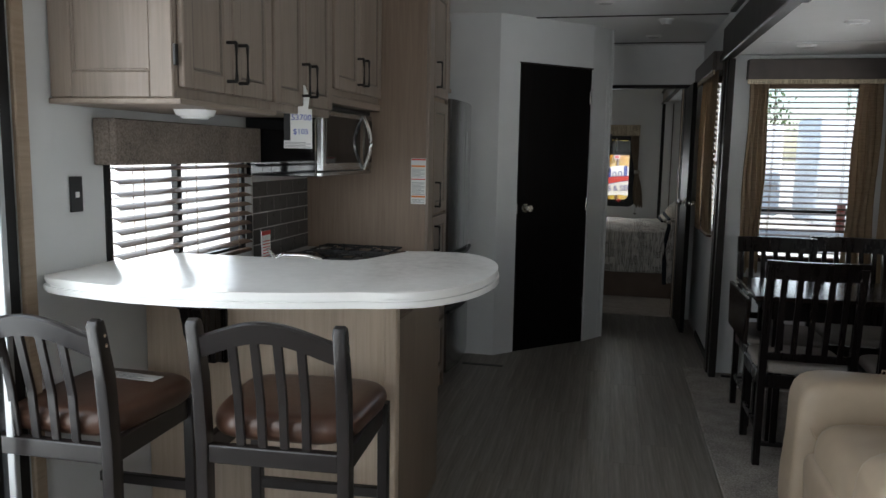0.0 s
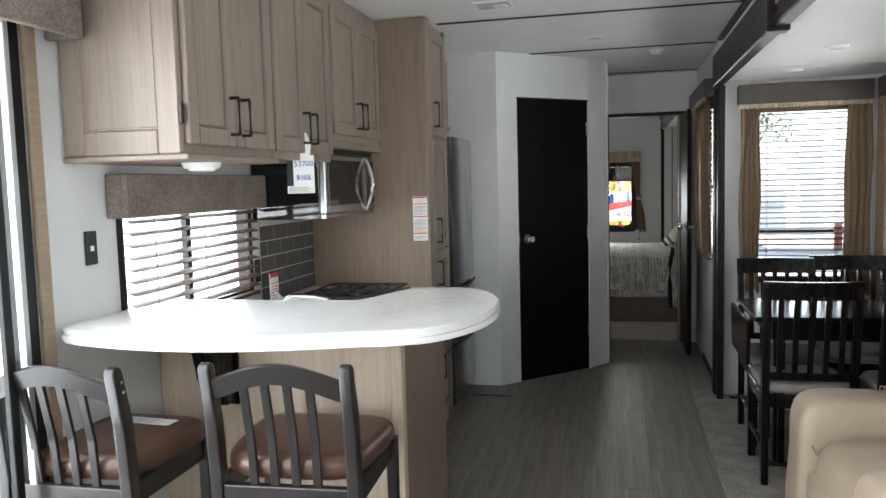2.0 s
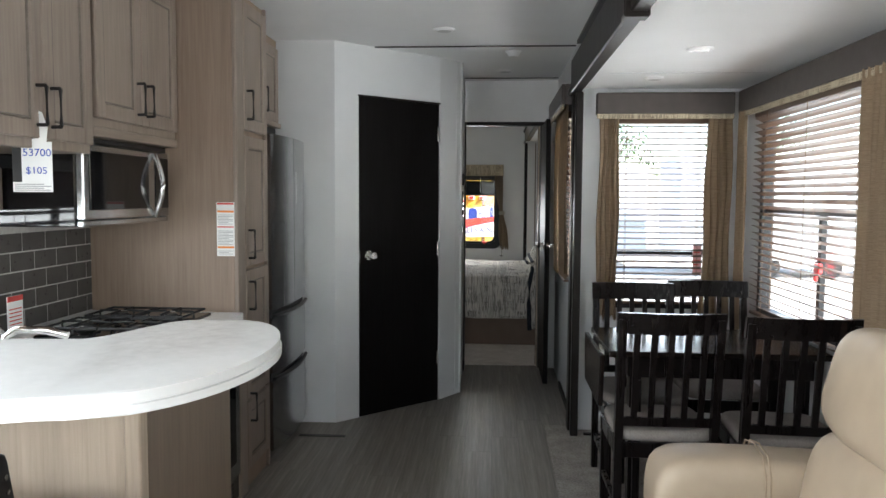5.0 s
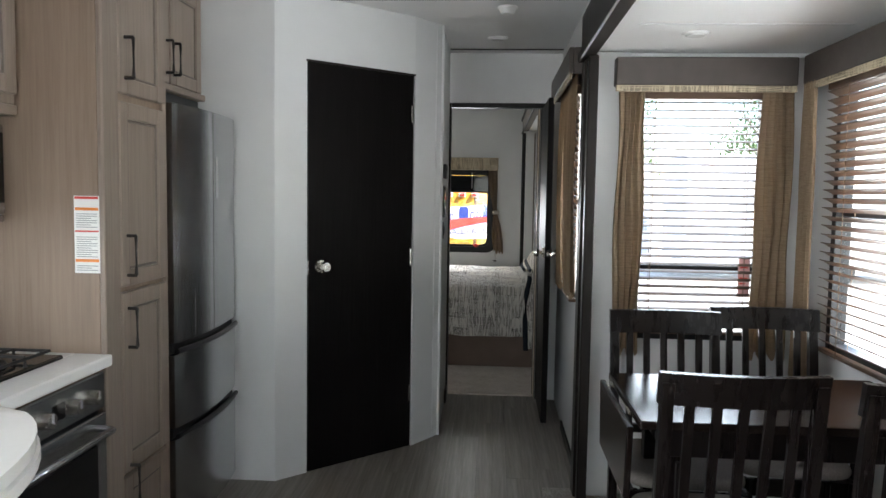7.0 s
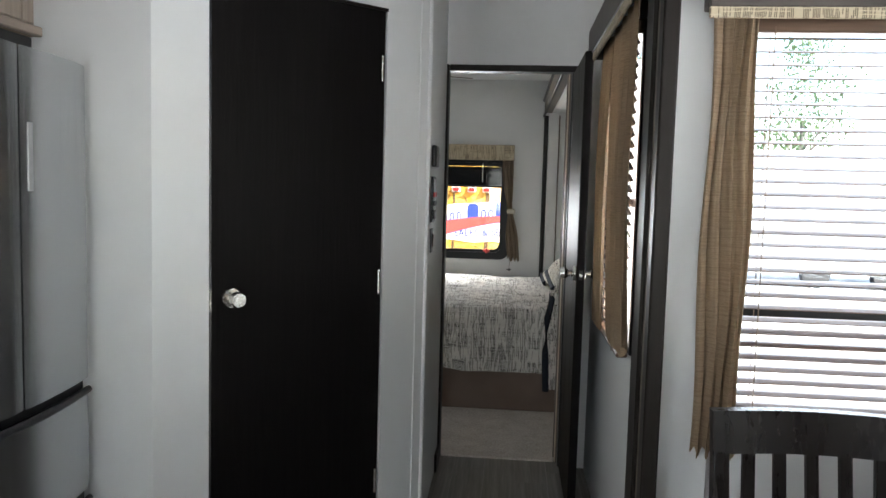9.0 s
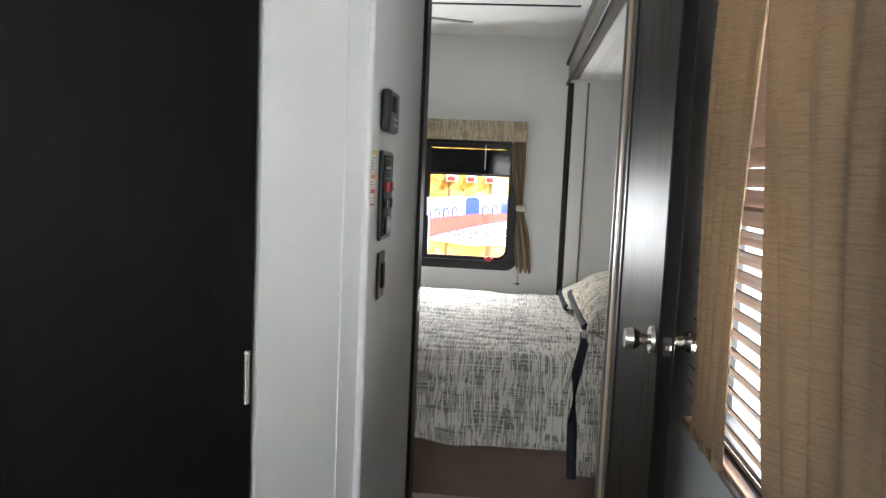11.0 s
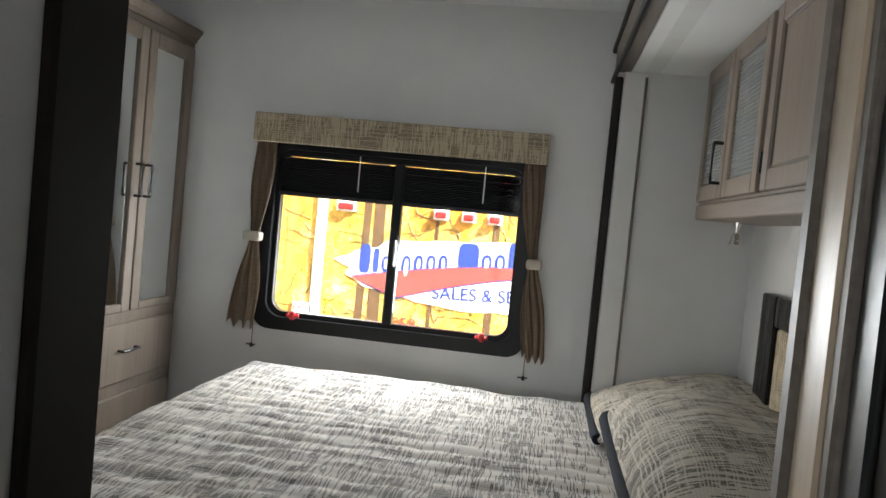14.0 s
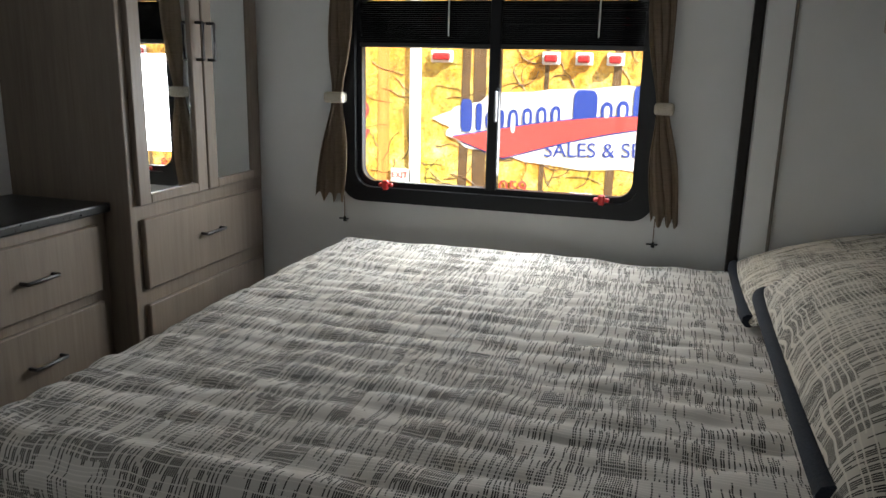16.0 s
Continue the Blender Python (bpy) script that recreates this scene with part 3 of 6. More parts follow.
# hall corner bead and batten
trim("trim_corner_bead", cyl((0.48, 5.78, 0.0), (0.48, 5.78, ZC), 0.009, n=10), "wall", "rounded white corner bead", 60)
trim("trim_wall_batten", slab((0.451, 5.728), (0.459, 5.741), 0.006, 0, ZC), "wall", "thin white wall batten")
trim("baseboard_hall", box((0.472, 6.42, 0), (0.486, 6.574, 0.09), 0.004), label="short dark baseboard")
trim("baseboard_hall_right", box((1.196, 5.08, 0), (1.209, 5.98, 0.05), 0.004), label="dark baseboard")
trim("trim_door_head", slab((-0.12, 5.112), (0.353, 5.564), 0.03, 2.0, 2.01), label="dark head strip of the bathroom door")


# ---- windows ----
def blinds(name, label, axis, at, span, z, tilt, gap, depth, material, parent_turn=None, mid=()):
    """Wooden Venetian blind: head rail, one mesh a slat, ladder cords, bottom rail. It stands in the plane `at` of the axis."""
    root = thing(name, label, "blind")
    u0, u1 = span

    def bx(ua, ub, d0, d1, z0, z1, bevel=0.0):
        return box((at + d0, ua, z0), (at + d1, ub, z1), bevel) if axis == "x" else box((ua, at + d0, z0), (ub, at + d1, z1), bevel)

    part("head_rail", bx(u0, u1, -0.02, 0.025, z[1] - 0.045, z[1], 0.004), M[material], root)
    part("bottom_rail", bx(u0, u1, -0.018, 0.018, z[0], z[0] + 0.016, 0.004), M[material], root)
    slat = None
    zz = z[1] - 0.06
    while zz > z[0] + 0.03:
        if slat is None:
            L = (u1 - u0) / 2
            bm = prism([(-depth / 2, 0.0), (0.0, 0.0025), (depth / 2, 0.0), (depth / 2, 0.0028), (0.0, 0.0053), (-depth / 2, 0.0028)], -L, L, "y")
            slat = part("slat", bm, M[material], root)
            ob = slat
        else:
            ob = new("slat", slat.data)
            ob.parent = root
        rot = tilt + random.uniform(-2, 2)
        c = ((u0 + u1) / 2)
        ob.matrix_local = pose(at, c, zz, 0, rot, 0) if axis == "x" else pose(c, at, zz, 0, 0, 90) @ pose(0, 0, 0, 0, rot, 0)
        zz -= gap
    for f in (0.14, 0.86) + tuple(mid):
        u = u0 + f * (u1 - u0)
        for d in (-depth / 2 - 0.001, depth / 2 + 0.001):
            p = (at + d, u) if axis == "x" else (u, at + d)
            part("ladder_cord", cyl((*p, z[0]), (*p, z[1] - 0.03), 0.0016, n=5), M["cord"], root)
    return root


def window(name, label, axis, at, hole, out, mullions=(), rails=(), frame=0.045, mat_frame="window_frame"):
    """Framed glazing in a wall hole. at: the wall's inner face; out: +1 or -1, the way outdoors."""
    u0, u1, z0, z1 = hole
    root = tagged(new(name), label, "window", "", "structure")

    def bx(ua, ub, d0, d1, za, zb, bevel=0.003):
        a, b = sorted((at + out * d0, at + out * d1))
        return box((a, ua, za), (b, ub, zb), bevel) if axis == "x" else box((ua, a, za), (ub, b, zb), bevel)

    fr = frame
    for nm, q in (("left", (u0, u0 + fr, z0, z1)), ("right", (u1 - fr, u1, z0, z1)), ("bottom", (u0 + fr, u1 - fr, z0, z0 + fr)), ("top", (u0 + fr, u1 - fr, z1 - fr, z1))):
        part("window_frame", bx(q[0], q[1], -0.008, 0.058, q[2], q[3]), M[mat_frame], root)
    for u in mullions:
        part("mullion", bx(u - 0.015, u + 0.015, 0.02, 0.05, z0 + fr, rails[0] - 0.015 if rails else z1 - fr), M[mat_frame], root)
    for r in rails:
        part("rail", bx(u0 + fr, u1 - fr, 0.02, 0.05, r - 0.015, r + 0.015), M[mat_frame], root)
    zs = [z0 + fr, *rails, z1 - fr]
    for za, zb in zip(zs, zs[1:]):
        pane = part("pane", bx(u0 + fr, u1 - fr, 0.032, 0.036, za, zb, 0), M["glass"], root)
        pane.visible_shadow = False
    return root


window("window_dining_end", "tall dark-framed window in the slide-out end wall", "y", 5.0, DWIN, 1, (), (1.06,), 0.03)
blinds("window_blind", "lowered brown wooden Venetian blind with open slats", "y", 4.975, (1.40, 1.97), (0.77, 1.86), -15, 0.034, 0.036, "blind")
for i, w in enumerate(SWIN):
    window("window_slide_side_%d" % (i + 1), "wide dark-framed sliding window in the slide-out", "x", XS, w, 1, ((w[0] + w[1]) / 2,), (1.33,), 0.035)
    blinds("window_blind", "lowered brown wooden Venetian blind on the wide window", "x", XS - 0.03, (w[0] + 0.015, w[1] - 0.0), (w[2], w[3] - 0.0), 25, 0.036, 0.043, "blind_y", mid=(0.5,))
window("window_hall", "curtained hall window with dark frame", "x", XR, HWIN, 1, (), (1.35,), 0.03)
blinds("window_blind", "brown wooden Venetian blind behind the hall curtains", "x", XR - 0.03, (HWIN[0] + 0.01, HWIN[1] - 0.01), (HWIN[2] - 0.01, HWIN[3]), 54, 0.036, 0.038, "blind_y")
window("window_kitchen", "low dark-framed kitchen window behind the bar", "x", XL, KWIN, -1, (2.6,), (), 0.03)
blinds("window_blind", "dark wooden Venetian blind in the kitchen window", "x", XL + 0.03, (2.135, 3.065), (0.935, 1.42), 17, 0.042, 0.042, "blind_y", mid=(0.5,))
window("window_rear_added", "added window in the unseen rear wall", "y", -2.4, REAR_ADDED, -1)


def bedroom_window():
    u0, u1, z0, z1 = BWIN
    root = tagged(new("window_bedroom"), "black-framed sliding window with rounded lower corners", "window", "", "structure")

    def rounded(inset, r, n=8):
        a, b, c, d = u0 + inset, u1 - inset, z0 + inset, z1 - inset
        pts = []
        for cx, cz, t0 in ((b - r, c + r, -90), (b - r, d - r, 0), (a + r, d - r, 90), (a + r, c + r, 180)):
            pts += [(cx + r * math.cos(radians(t0 + 90 * i / n)), cz + r * math.sin(radians(t0 + 90 * i / n))) for i in range(n + 1)]
        return pts

    def ring(i0, r0, i1, r1, y0, y1):
        bm = bmesh.new()
        A, B = rounded(i0, r0), rounded(i1, r1)
        n = len(A)
        rows = [[bm.verts.new((x, y, z)) for x, z in P] for P, y in ((A, y0), (A, y1), (B, y1), (B, y0))]
        for k in range(4):
            R, S = rows[k], rows[(k + 1) % 4]
            for i in range(n):
                bm.faces.new((R[i], R[(i + 1) % n], S[(i + 1) % n], S[i]))
        bmesh.ops.recalc_face_normals(bm, faces=bm.faces[:])
        return bm

    part("window_frame", ring(-0.025, 0.082, 0.035, 0.075, 9.368, 9.392), M["window_frame"], root, "black moulded clamp ring", 40)
    part("window_frame", ring(0.004, 0.02, 0.058, 0.06, 9.392, 9.43), M["window_frame"], root, smooth=40)
    part("mullion", box((0.14, 9.385, z0 + 0.05), (0.185, 9.428, z1 - 0.05), 0.004), M["window_frame"], root)
    part("latch", box((0.168, 9.376, 1.12), (0.18, 9.386, 1.24), 0.004), M["steel_grey"], root)
    for a, b in ((u0 + 0.05, 0.145), (0.18, u1 - 0.05)):
        p = part("pane", box((a, 9.408, z0 + 0.05), (b, 9.412, z1 - 0.05)), M["glass"], root)
        p.visible_shadow = False
    for x in (-0.27, 0.60):
        clip = box((x - 0.03, 9.352, 0.842), (x + 0.03, 9.369, 0.858), 0.004)
        bm_box(clip, (x - 0.012, 9.345, 0.83), (x + 0.012, 9.369, 0.87), 0.005)
        part("release_latch", clip, M["red_plastic"], root, "red emergency release latch")
    return root


bedroom_window()
for a, b in ((-0.395, 0.148), (0.178, 0.715)):
    bl = thing("raised_blind", "raised black slatted blind in the bedroom window", "blind", group="bedroom blinds")
    part("head_rail", box((a - 0.03, 9.398, 1.575), (b + 0.03, 9.42, 1.638), 0.003), M["black"], bl)
    zz = 1.572
    while zz > 1.415:
        part("slat", box((a, 9.388 + random.uniform(0, 0.004), zz - 0.0075), (b, 9.404, zz), 0.003), M["black_gloss"], bl)
        zz -= 0.0074
    part("bottom_rail", box((a, 9.386, 1.395), (b, 9.406, 1.414), 0.004), M["black"], bl)
    part("cord", cyl(((a + b) / 2 + 0.1, 9.383, 1.44), ((a + b) / 2 + 0.1, 9.383, 1.60), 0.003, n=6), M["paper"], bl)


def patio_door():
    y0, y1, z0, z1 = PATIO
    root = tagged(new("door_patio"), "black-framed glass sliding patio door", "door", "", "structure")
    for a, b in ((y0, y0 + 0.05), (0.52, 0.58), (y1 - 0.06, y1)):
        part("stile", box((XL - 0.055, a, z0), (XL + 0.004, b, z1), 0.004), M["window_frame"], root)
    part("frame_rail", box((XL - 0.055, y0, z1 - 0.06), (XL + 0.004, y1, z1), 0.004), M["window_frame"], root)
    part("frame_rail", box((XL - 0.055, y0, z0), (XL + 0.004, y1, z0 + 0.06), 0.004), M["window_frame"], root)
    part("casing", box((XL, y1 + 0.002, 0), (XL + 0.018, y1 + 0.05, 2.02), 0.004), M["trim_tan"], root, "light wooden casing")
    part("screen_track", box((XL + 0.004, y1 - 0.085, z0), (XL + 0.03, y1 - 0.065, z1), 0.003), M["steel_grey"], root)
    part("screen_stile", box((XL + 0.004, y1 - 0.15, z0), (XL + 0.025, y1 - 0.12, z1), 0.003), M["window_frame"], root)
    p = part("pane", box((XL - 0.03, y0 + 0.05, z0 + 0.06), (XL - 0.026, y1 - 0.06, z1 - 0.06)), M["glass"], root)
    p.visible_shadow = False


patio_door()


# ---- kitchen ----
def bar_handle(parent, p0, p1, out, r=0.006, material="black_metal", name="handle"):
    """A square-cornered bar pull from p0 to p1, standing off by the vector out."""
    p0, p1, o = Vector(p0), Vector(p1), Vector(out)
    d = (p1 - p0).normalized() * 0.012
    bm = bmesh.new()
    bm_tube(bm, [p0, p0 + o * 0.98, p0 + o + d * 0.3, p1 + o - d * 0.3, p1 + o * 0.98, p1], r, 6)
    return part(name, bm, M[material], parent, "black bar pull", 40)


def panel_door(parent, axis, at, out, u, z, material="cabinet", t=0.02, stile=0.055, name="door"):
    """Raised-frame door: frame of stiles and rails, a recessed panel with a bead."""
    u0, u1 = u
    z0, z1 = z

    def bx(ua, ub, za, zb, d0, d1, bev):
        a, b = sorted((at + out * d0, at + out * d1))
        return ((a, ua, za), (b, ub, zb), bev) if axis == "x" else ((ua, a, za), (ub, b, zb), bev)

    bm = bmesh.new()
    for q in ((u0, u0 + stile, z0, z1), (u1 - stile, u1, z0, z1), (u0 + stile, u1 - stile, z0, z0 + stile), (u0 + stile, u1 - stile, z1 - stile, z1)):
        bm_box(bm, *bx(*q, 0, t, 0.004))
    d = part(name, bm, M[material], parent)
    inner = bmesh.new()
    bm_box(inner, *bx(u0 + stile - 0.002, u1 - stile + 0.002, z0 + stile - 0.002, z1 - stile + 0.002, 0.001, t - 0.009, 0))
    part("panel", inner, M[material], d)
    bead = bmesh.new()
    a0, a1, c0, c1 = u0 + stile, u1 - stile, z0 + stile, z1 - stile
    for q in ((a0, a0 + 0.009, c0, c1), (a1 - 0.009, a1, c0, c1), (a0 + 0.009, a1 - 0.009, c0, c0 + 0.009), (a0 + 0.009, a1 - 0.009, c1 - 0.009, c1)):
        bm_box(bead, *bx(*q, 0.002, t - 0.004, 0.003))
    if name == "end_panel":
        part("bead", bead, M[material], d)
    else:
        part("bead", bead, M["trim_grey"], d, "darker bead round the recessed panel")
    return d


def upper_cabinet(label, y0, y1, z0, z1, doors, handles, end_panel=False, xf=-0.70):
    c = thing("wall_cabinet", label, "cabinet", group="kitchen wall cabinets")
    part("body", box((XL + 0.002, y0, z0), (xf, y1, z1), 0.003), M["cabinet"], c)
    for (a, b) in doors:
        panel_door(c, "x", xf, 1, (a, b), (z0 + 0.03, z1 - 0.06))
    for y in handles:
        bar_handle(c, (xf + 0.02, y, z0 + 0.07), (xf + 0.02, y, z0 + 0.19), (0.032, 0, 0))
    if end_panel:
        panel_door(c, "y", y0, -1, (XL + 0.004, xf), (z0 + 0.0, z1 - 0.03), stile=0.075, t=0.014, name="end_panel")
        part("ledge", box((XL + 0.004, y0 - 0.024, z0 - 0.018), (xf + 0.03, y1, z0 - 0.001), 0.004), M["cabinet_y"], c)
        part("hinge", box((xf + 0.002, y0 - 0.017, z0 + 0.09), (xf + 0.012, y0 - 0.001, z0 + 0.15), 0.002), M["black_metal"], c, "black hinge")
    return c


upper_cabinet("light maple double-door wall cabinet with panelled end", 1.905, 2.50, 1.535, 2.305, [(1.915, 2.20), (2.205, 2.49)], [2.165, 2.24], True)
upper_cabinet("light maple wall cabinet beside the microwave", 2.502, 3.09, 1.535, 2.305, [(2.51, 2.79), (2.795, 3.08)], [2.755, 2.83])
upper_cabinet("short light maple wall cabinet over the microwave", 3.092, 3.80, 1.635, 2.305, [(3.11, 3.445), (3.45, 3.785)], [3.41, 3.485])
vf = thing("range_hood_rail", "maple filler rail between cabinet and microwave", "rail")
part("board", box((XL + 0.01, 3.094, 1.60), (-0.69, 3.798, 1.634), 0.003), M["cabinet_y"], vf)
light = thing("puck_light", "round white under-cabinet light", "lamp")
part("bezel", cyl((-0.80, 2.17, 1.497), (-0.80, 2.17, 1.516), 0.058, 0.066, 24), M["white_plastic"], light, smooth=40)
part("lens", cyl((-0.80, 2.17, 1.488), (-0.80, 2.17, 1.497), 0.04, 0.05, 24), M["lens"], light, smooth=40)


def microwave():
    m = thing("microwave", "stainless over-range microwave with black glass door", "microwave")
    part("body", box((XL + 0.005, 3.097, 1.275), (-0.765, 3.797, 1.598), 0.005), M["black_gloss"], m, "glossy black case")
    door = part("door", box((-0.764, 3.10, 1.30), (-0.735, 3.795, 1.575), 0.006, 2), M["steel"], m)
    part("window", box((-0.7345, 3.14, 1.335), (-0.731, 3.60, 1.55), 0.002), M["black_gloss"], door, "black glass")
    part("control_strip", box((-0.7345, 3.665, 1.335), (-0.731, 3.785, 1.55), 0.002), M["black_gloss"], door)
    bm = bmesh.new()
    bm_tube(bm, [(-0.732 + 0.045 * math.sin(math.pi * i / 12), 3.655 - 0.02 * math.sin(math.pi * i / 12), 1.30 + 0.27 * i / 12) for i in range(13)], 0.011, 10)
    part("handle", bm, M["chrome"], door, "bowed chrome handle", 60)
    part("trim", box((-0.764, 3.10, 1.276), (-0.738, 3.795, 1.298), 0.004), M["steel"], m)
    part("vent_grille", box((-0.764, 3.10, 1.577), (-0.745, 3.795, 1.597), 0.003), M["black"], m)


microwave()


def pantry():
    p = thing("pantry_cabinet", "tall maple pantry cabinet with stacked panel doors", "cabinet")
    xf = -0.44
    part("side_panel", box((XL + 0.002, 3.80, 0.0), (xf, 3.822, ZC - 0.003), 0.002), M["panel"], p, "broad maple side panel")
    part("body", box((XL + 0.002, 3.822, 0.0), (xf - 0.002, 4.255, ZC - 0.003), 0.002), M["panel"], p)
    part("face_frame", box((xf - 0.001, 3.80, 0.0), (xf + 0.018, 3.90, ZC - 0.003), 0.004), M["cabinet"], p)
    part("face_frame", box((xf - 0.001, 4.232, 0.0), (xf + 0.016, 4.256, ZC - 0.003), 0.004), M["cabinet"], p)
    for z0, z1, hz, up in ((0.10, 0.425, 0.33, 1), (0.44, 1.045, 0.86, 1), (1.062, 1.665, 1.10, 1), (1.69, 2.27, 1.74, 1)):
        d = panel_door(p, "x", xf, 1, (3.902, 4.232), (z0, z1))
        bar_handle(d, (xf + 0.02, 3.94, hz), (xf + 0.02, 3.94, hz + 0.13), (0.03, 0, 0))
    s = thing("instruction_sticker", "white notice sheet with orange bands on the pantry side", "sticker")
    y = 3.7985
    part("sheet", box((-0.518, y, 1.12), (-0.437, y + 0.0012, 1.36)), M["paper"], s)
    for z, mname, h in ((1.350, "print_red", 0.008), (1.315, "print_orange", 0.009), (1.248, "print_red", 0.005), (1.155, "print_orange", 0.009)):
        part("band", box((-0.515, y - 0.0008, z), (-0.44, y, z + h)), M[mname], s)
    for z0, n in ((1.262, 7), (1.17, 10), (1.128, 3)):
        for i in range(n):
            part("text_line", box((-0.511, y - 0.0008, z0 + i * 0.0068), (-0.444 - (0.02 if i % 3 == 1 else 0), y, z0 + i * 0.0068 + 0.0026)), M["print_grey"], s)
    return p


pantry()


def fridge():
    f = thing("refrigerator", "stainless French-door refrigerator with two freezer drawers", "refrigerator")
    y0, y1, xb = 4.29, 4.955, -0.485
    part("body", box((XL + 0.01, y0, 0.03), (xb, y1, 1.70), 0.006), M["steel_grey"], f)

    def bowed(a, b, z0, z1, nm, label=""):
        n = 14
        prof = []
        for i in range(n + 1):
            y = a + (b - a) * i / n
            t = (y - y0) / (y1 - y0)
            prof.append((xb + 0.05 + 0.045 * math.sin(math.pi * (0.12 + 0.76 * t)), y))
        bm = prism(prof + [(xb + 0.004, b), (xb + 0.004, a)], z0, z1, "z", 0.004)
        return part(nm, bm, M["steel"], f, label, 30)

    mid = (y0 + y1) / 2
    bowed(y0, mid - 0.003, 0.80, 1.705, "door", "tall bowed stainless door")
    bowed(mid + 0.003, y1, 0.80, 1.705, "door", "tall bowed stainless door")
    bowed(y0, y1, 0.47, 0.755, "drawer", "bowed stainless freezer drawer")
    bowed(y0, y1, 0.06, 0.425, "drawer", "bowed stainless freezer drawer")
    for z0, z1 in ((0.757, 0.798), (0.427, 0.468)):
        part("handle_recess", box((xb, y0 + 0.004, z0), (xb + 0.055, y1 - 0.004, z1), 0.004), M["black"], f, "black pocket handle")
        bm = bmesh.new()
        n = 14
        bm_tube(bm, [(xb + 0.055 + 0.05 * math.sin(math.pi * (0.12 + 0.76 * i / n)), y0 + 0.01 + (y1 - y0 - 0.02) * i / n, z0 + 0.012) for i in range(n + 1)], 0.011, 8)
        part("handle", bm, M["black"], f, "black bowed pull", 60)
    part("door_pull", box((xb + 0.094, mid + 0.03, 1.35), (xb + 0.098, mid + 0.05, 1.52), 0.002), M["steel_grey"], f)
    c = thing("over_fridge_cabinet", "maple cabinet above the refrigerator", "cabinet")
    part("body", box((XL + 0.002, 4.262, 1.79), (-0.592, 4.993, ZC - 0.003), 0.003), M["panel"], c)
    for a, b in ((4.29, 4.62), (4.63, 4.96)):
        panel_door(c, "x", -0.59, 1, (a, b), (1.82, 2.25))
    for y in (4.59, 4.66):
        bar_handle(c, (-0.57, y, 1.86), (-0.57, y, 1.99), (0.03, 0, 0))
    part("edge_rail", box((-0.592, 4.262, 1.79), (-0.565, 4.993, 1.818), 0.004), M["cabinet_y"], c)
    gp = thing("fridge_filler", "dark gap filler above the refrigerator", "filler")
    part("strip", box((XL + 0.01, 4.262, 1.708), (-0.60, 4.99, 1.788)), M["black"], gp)


fridge()


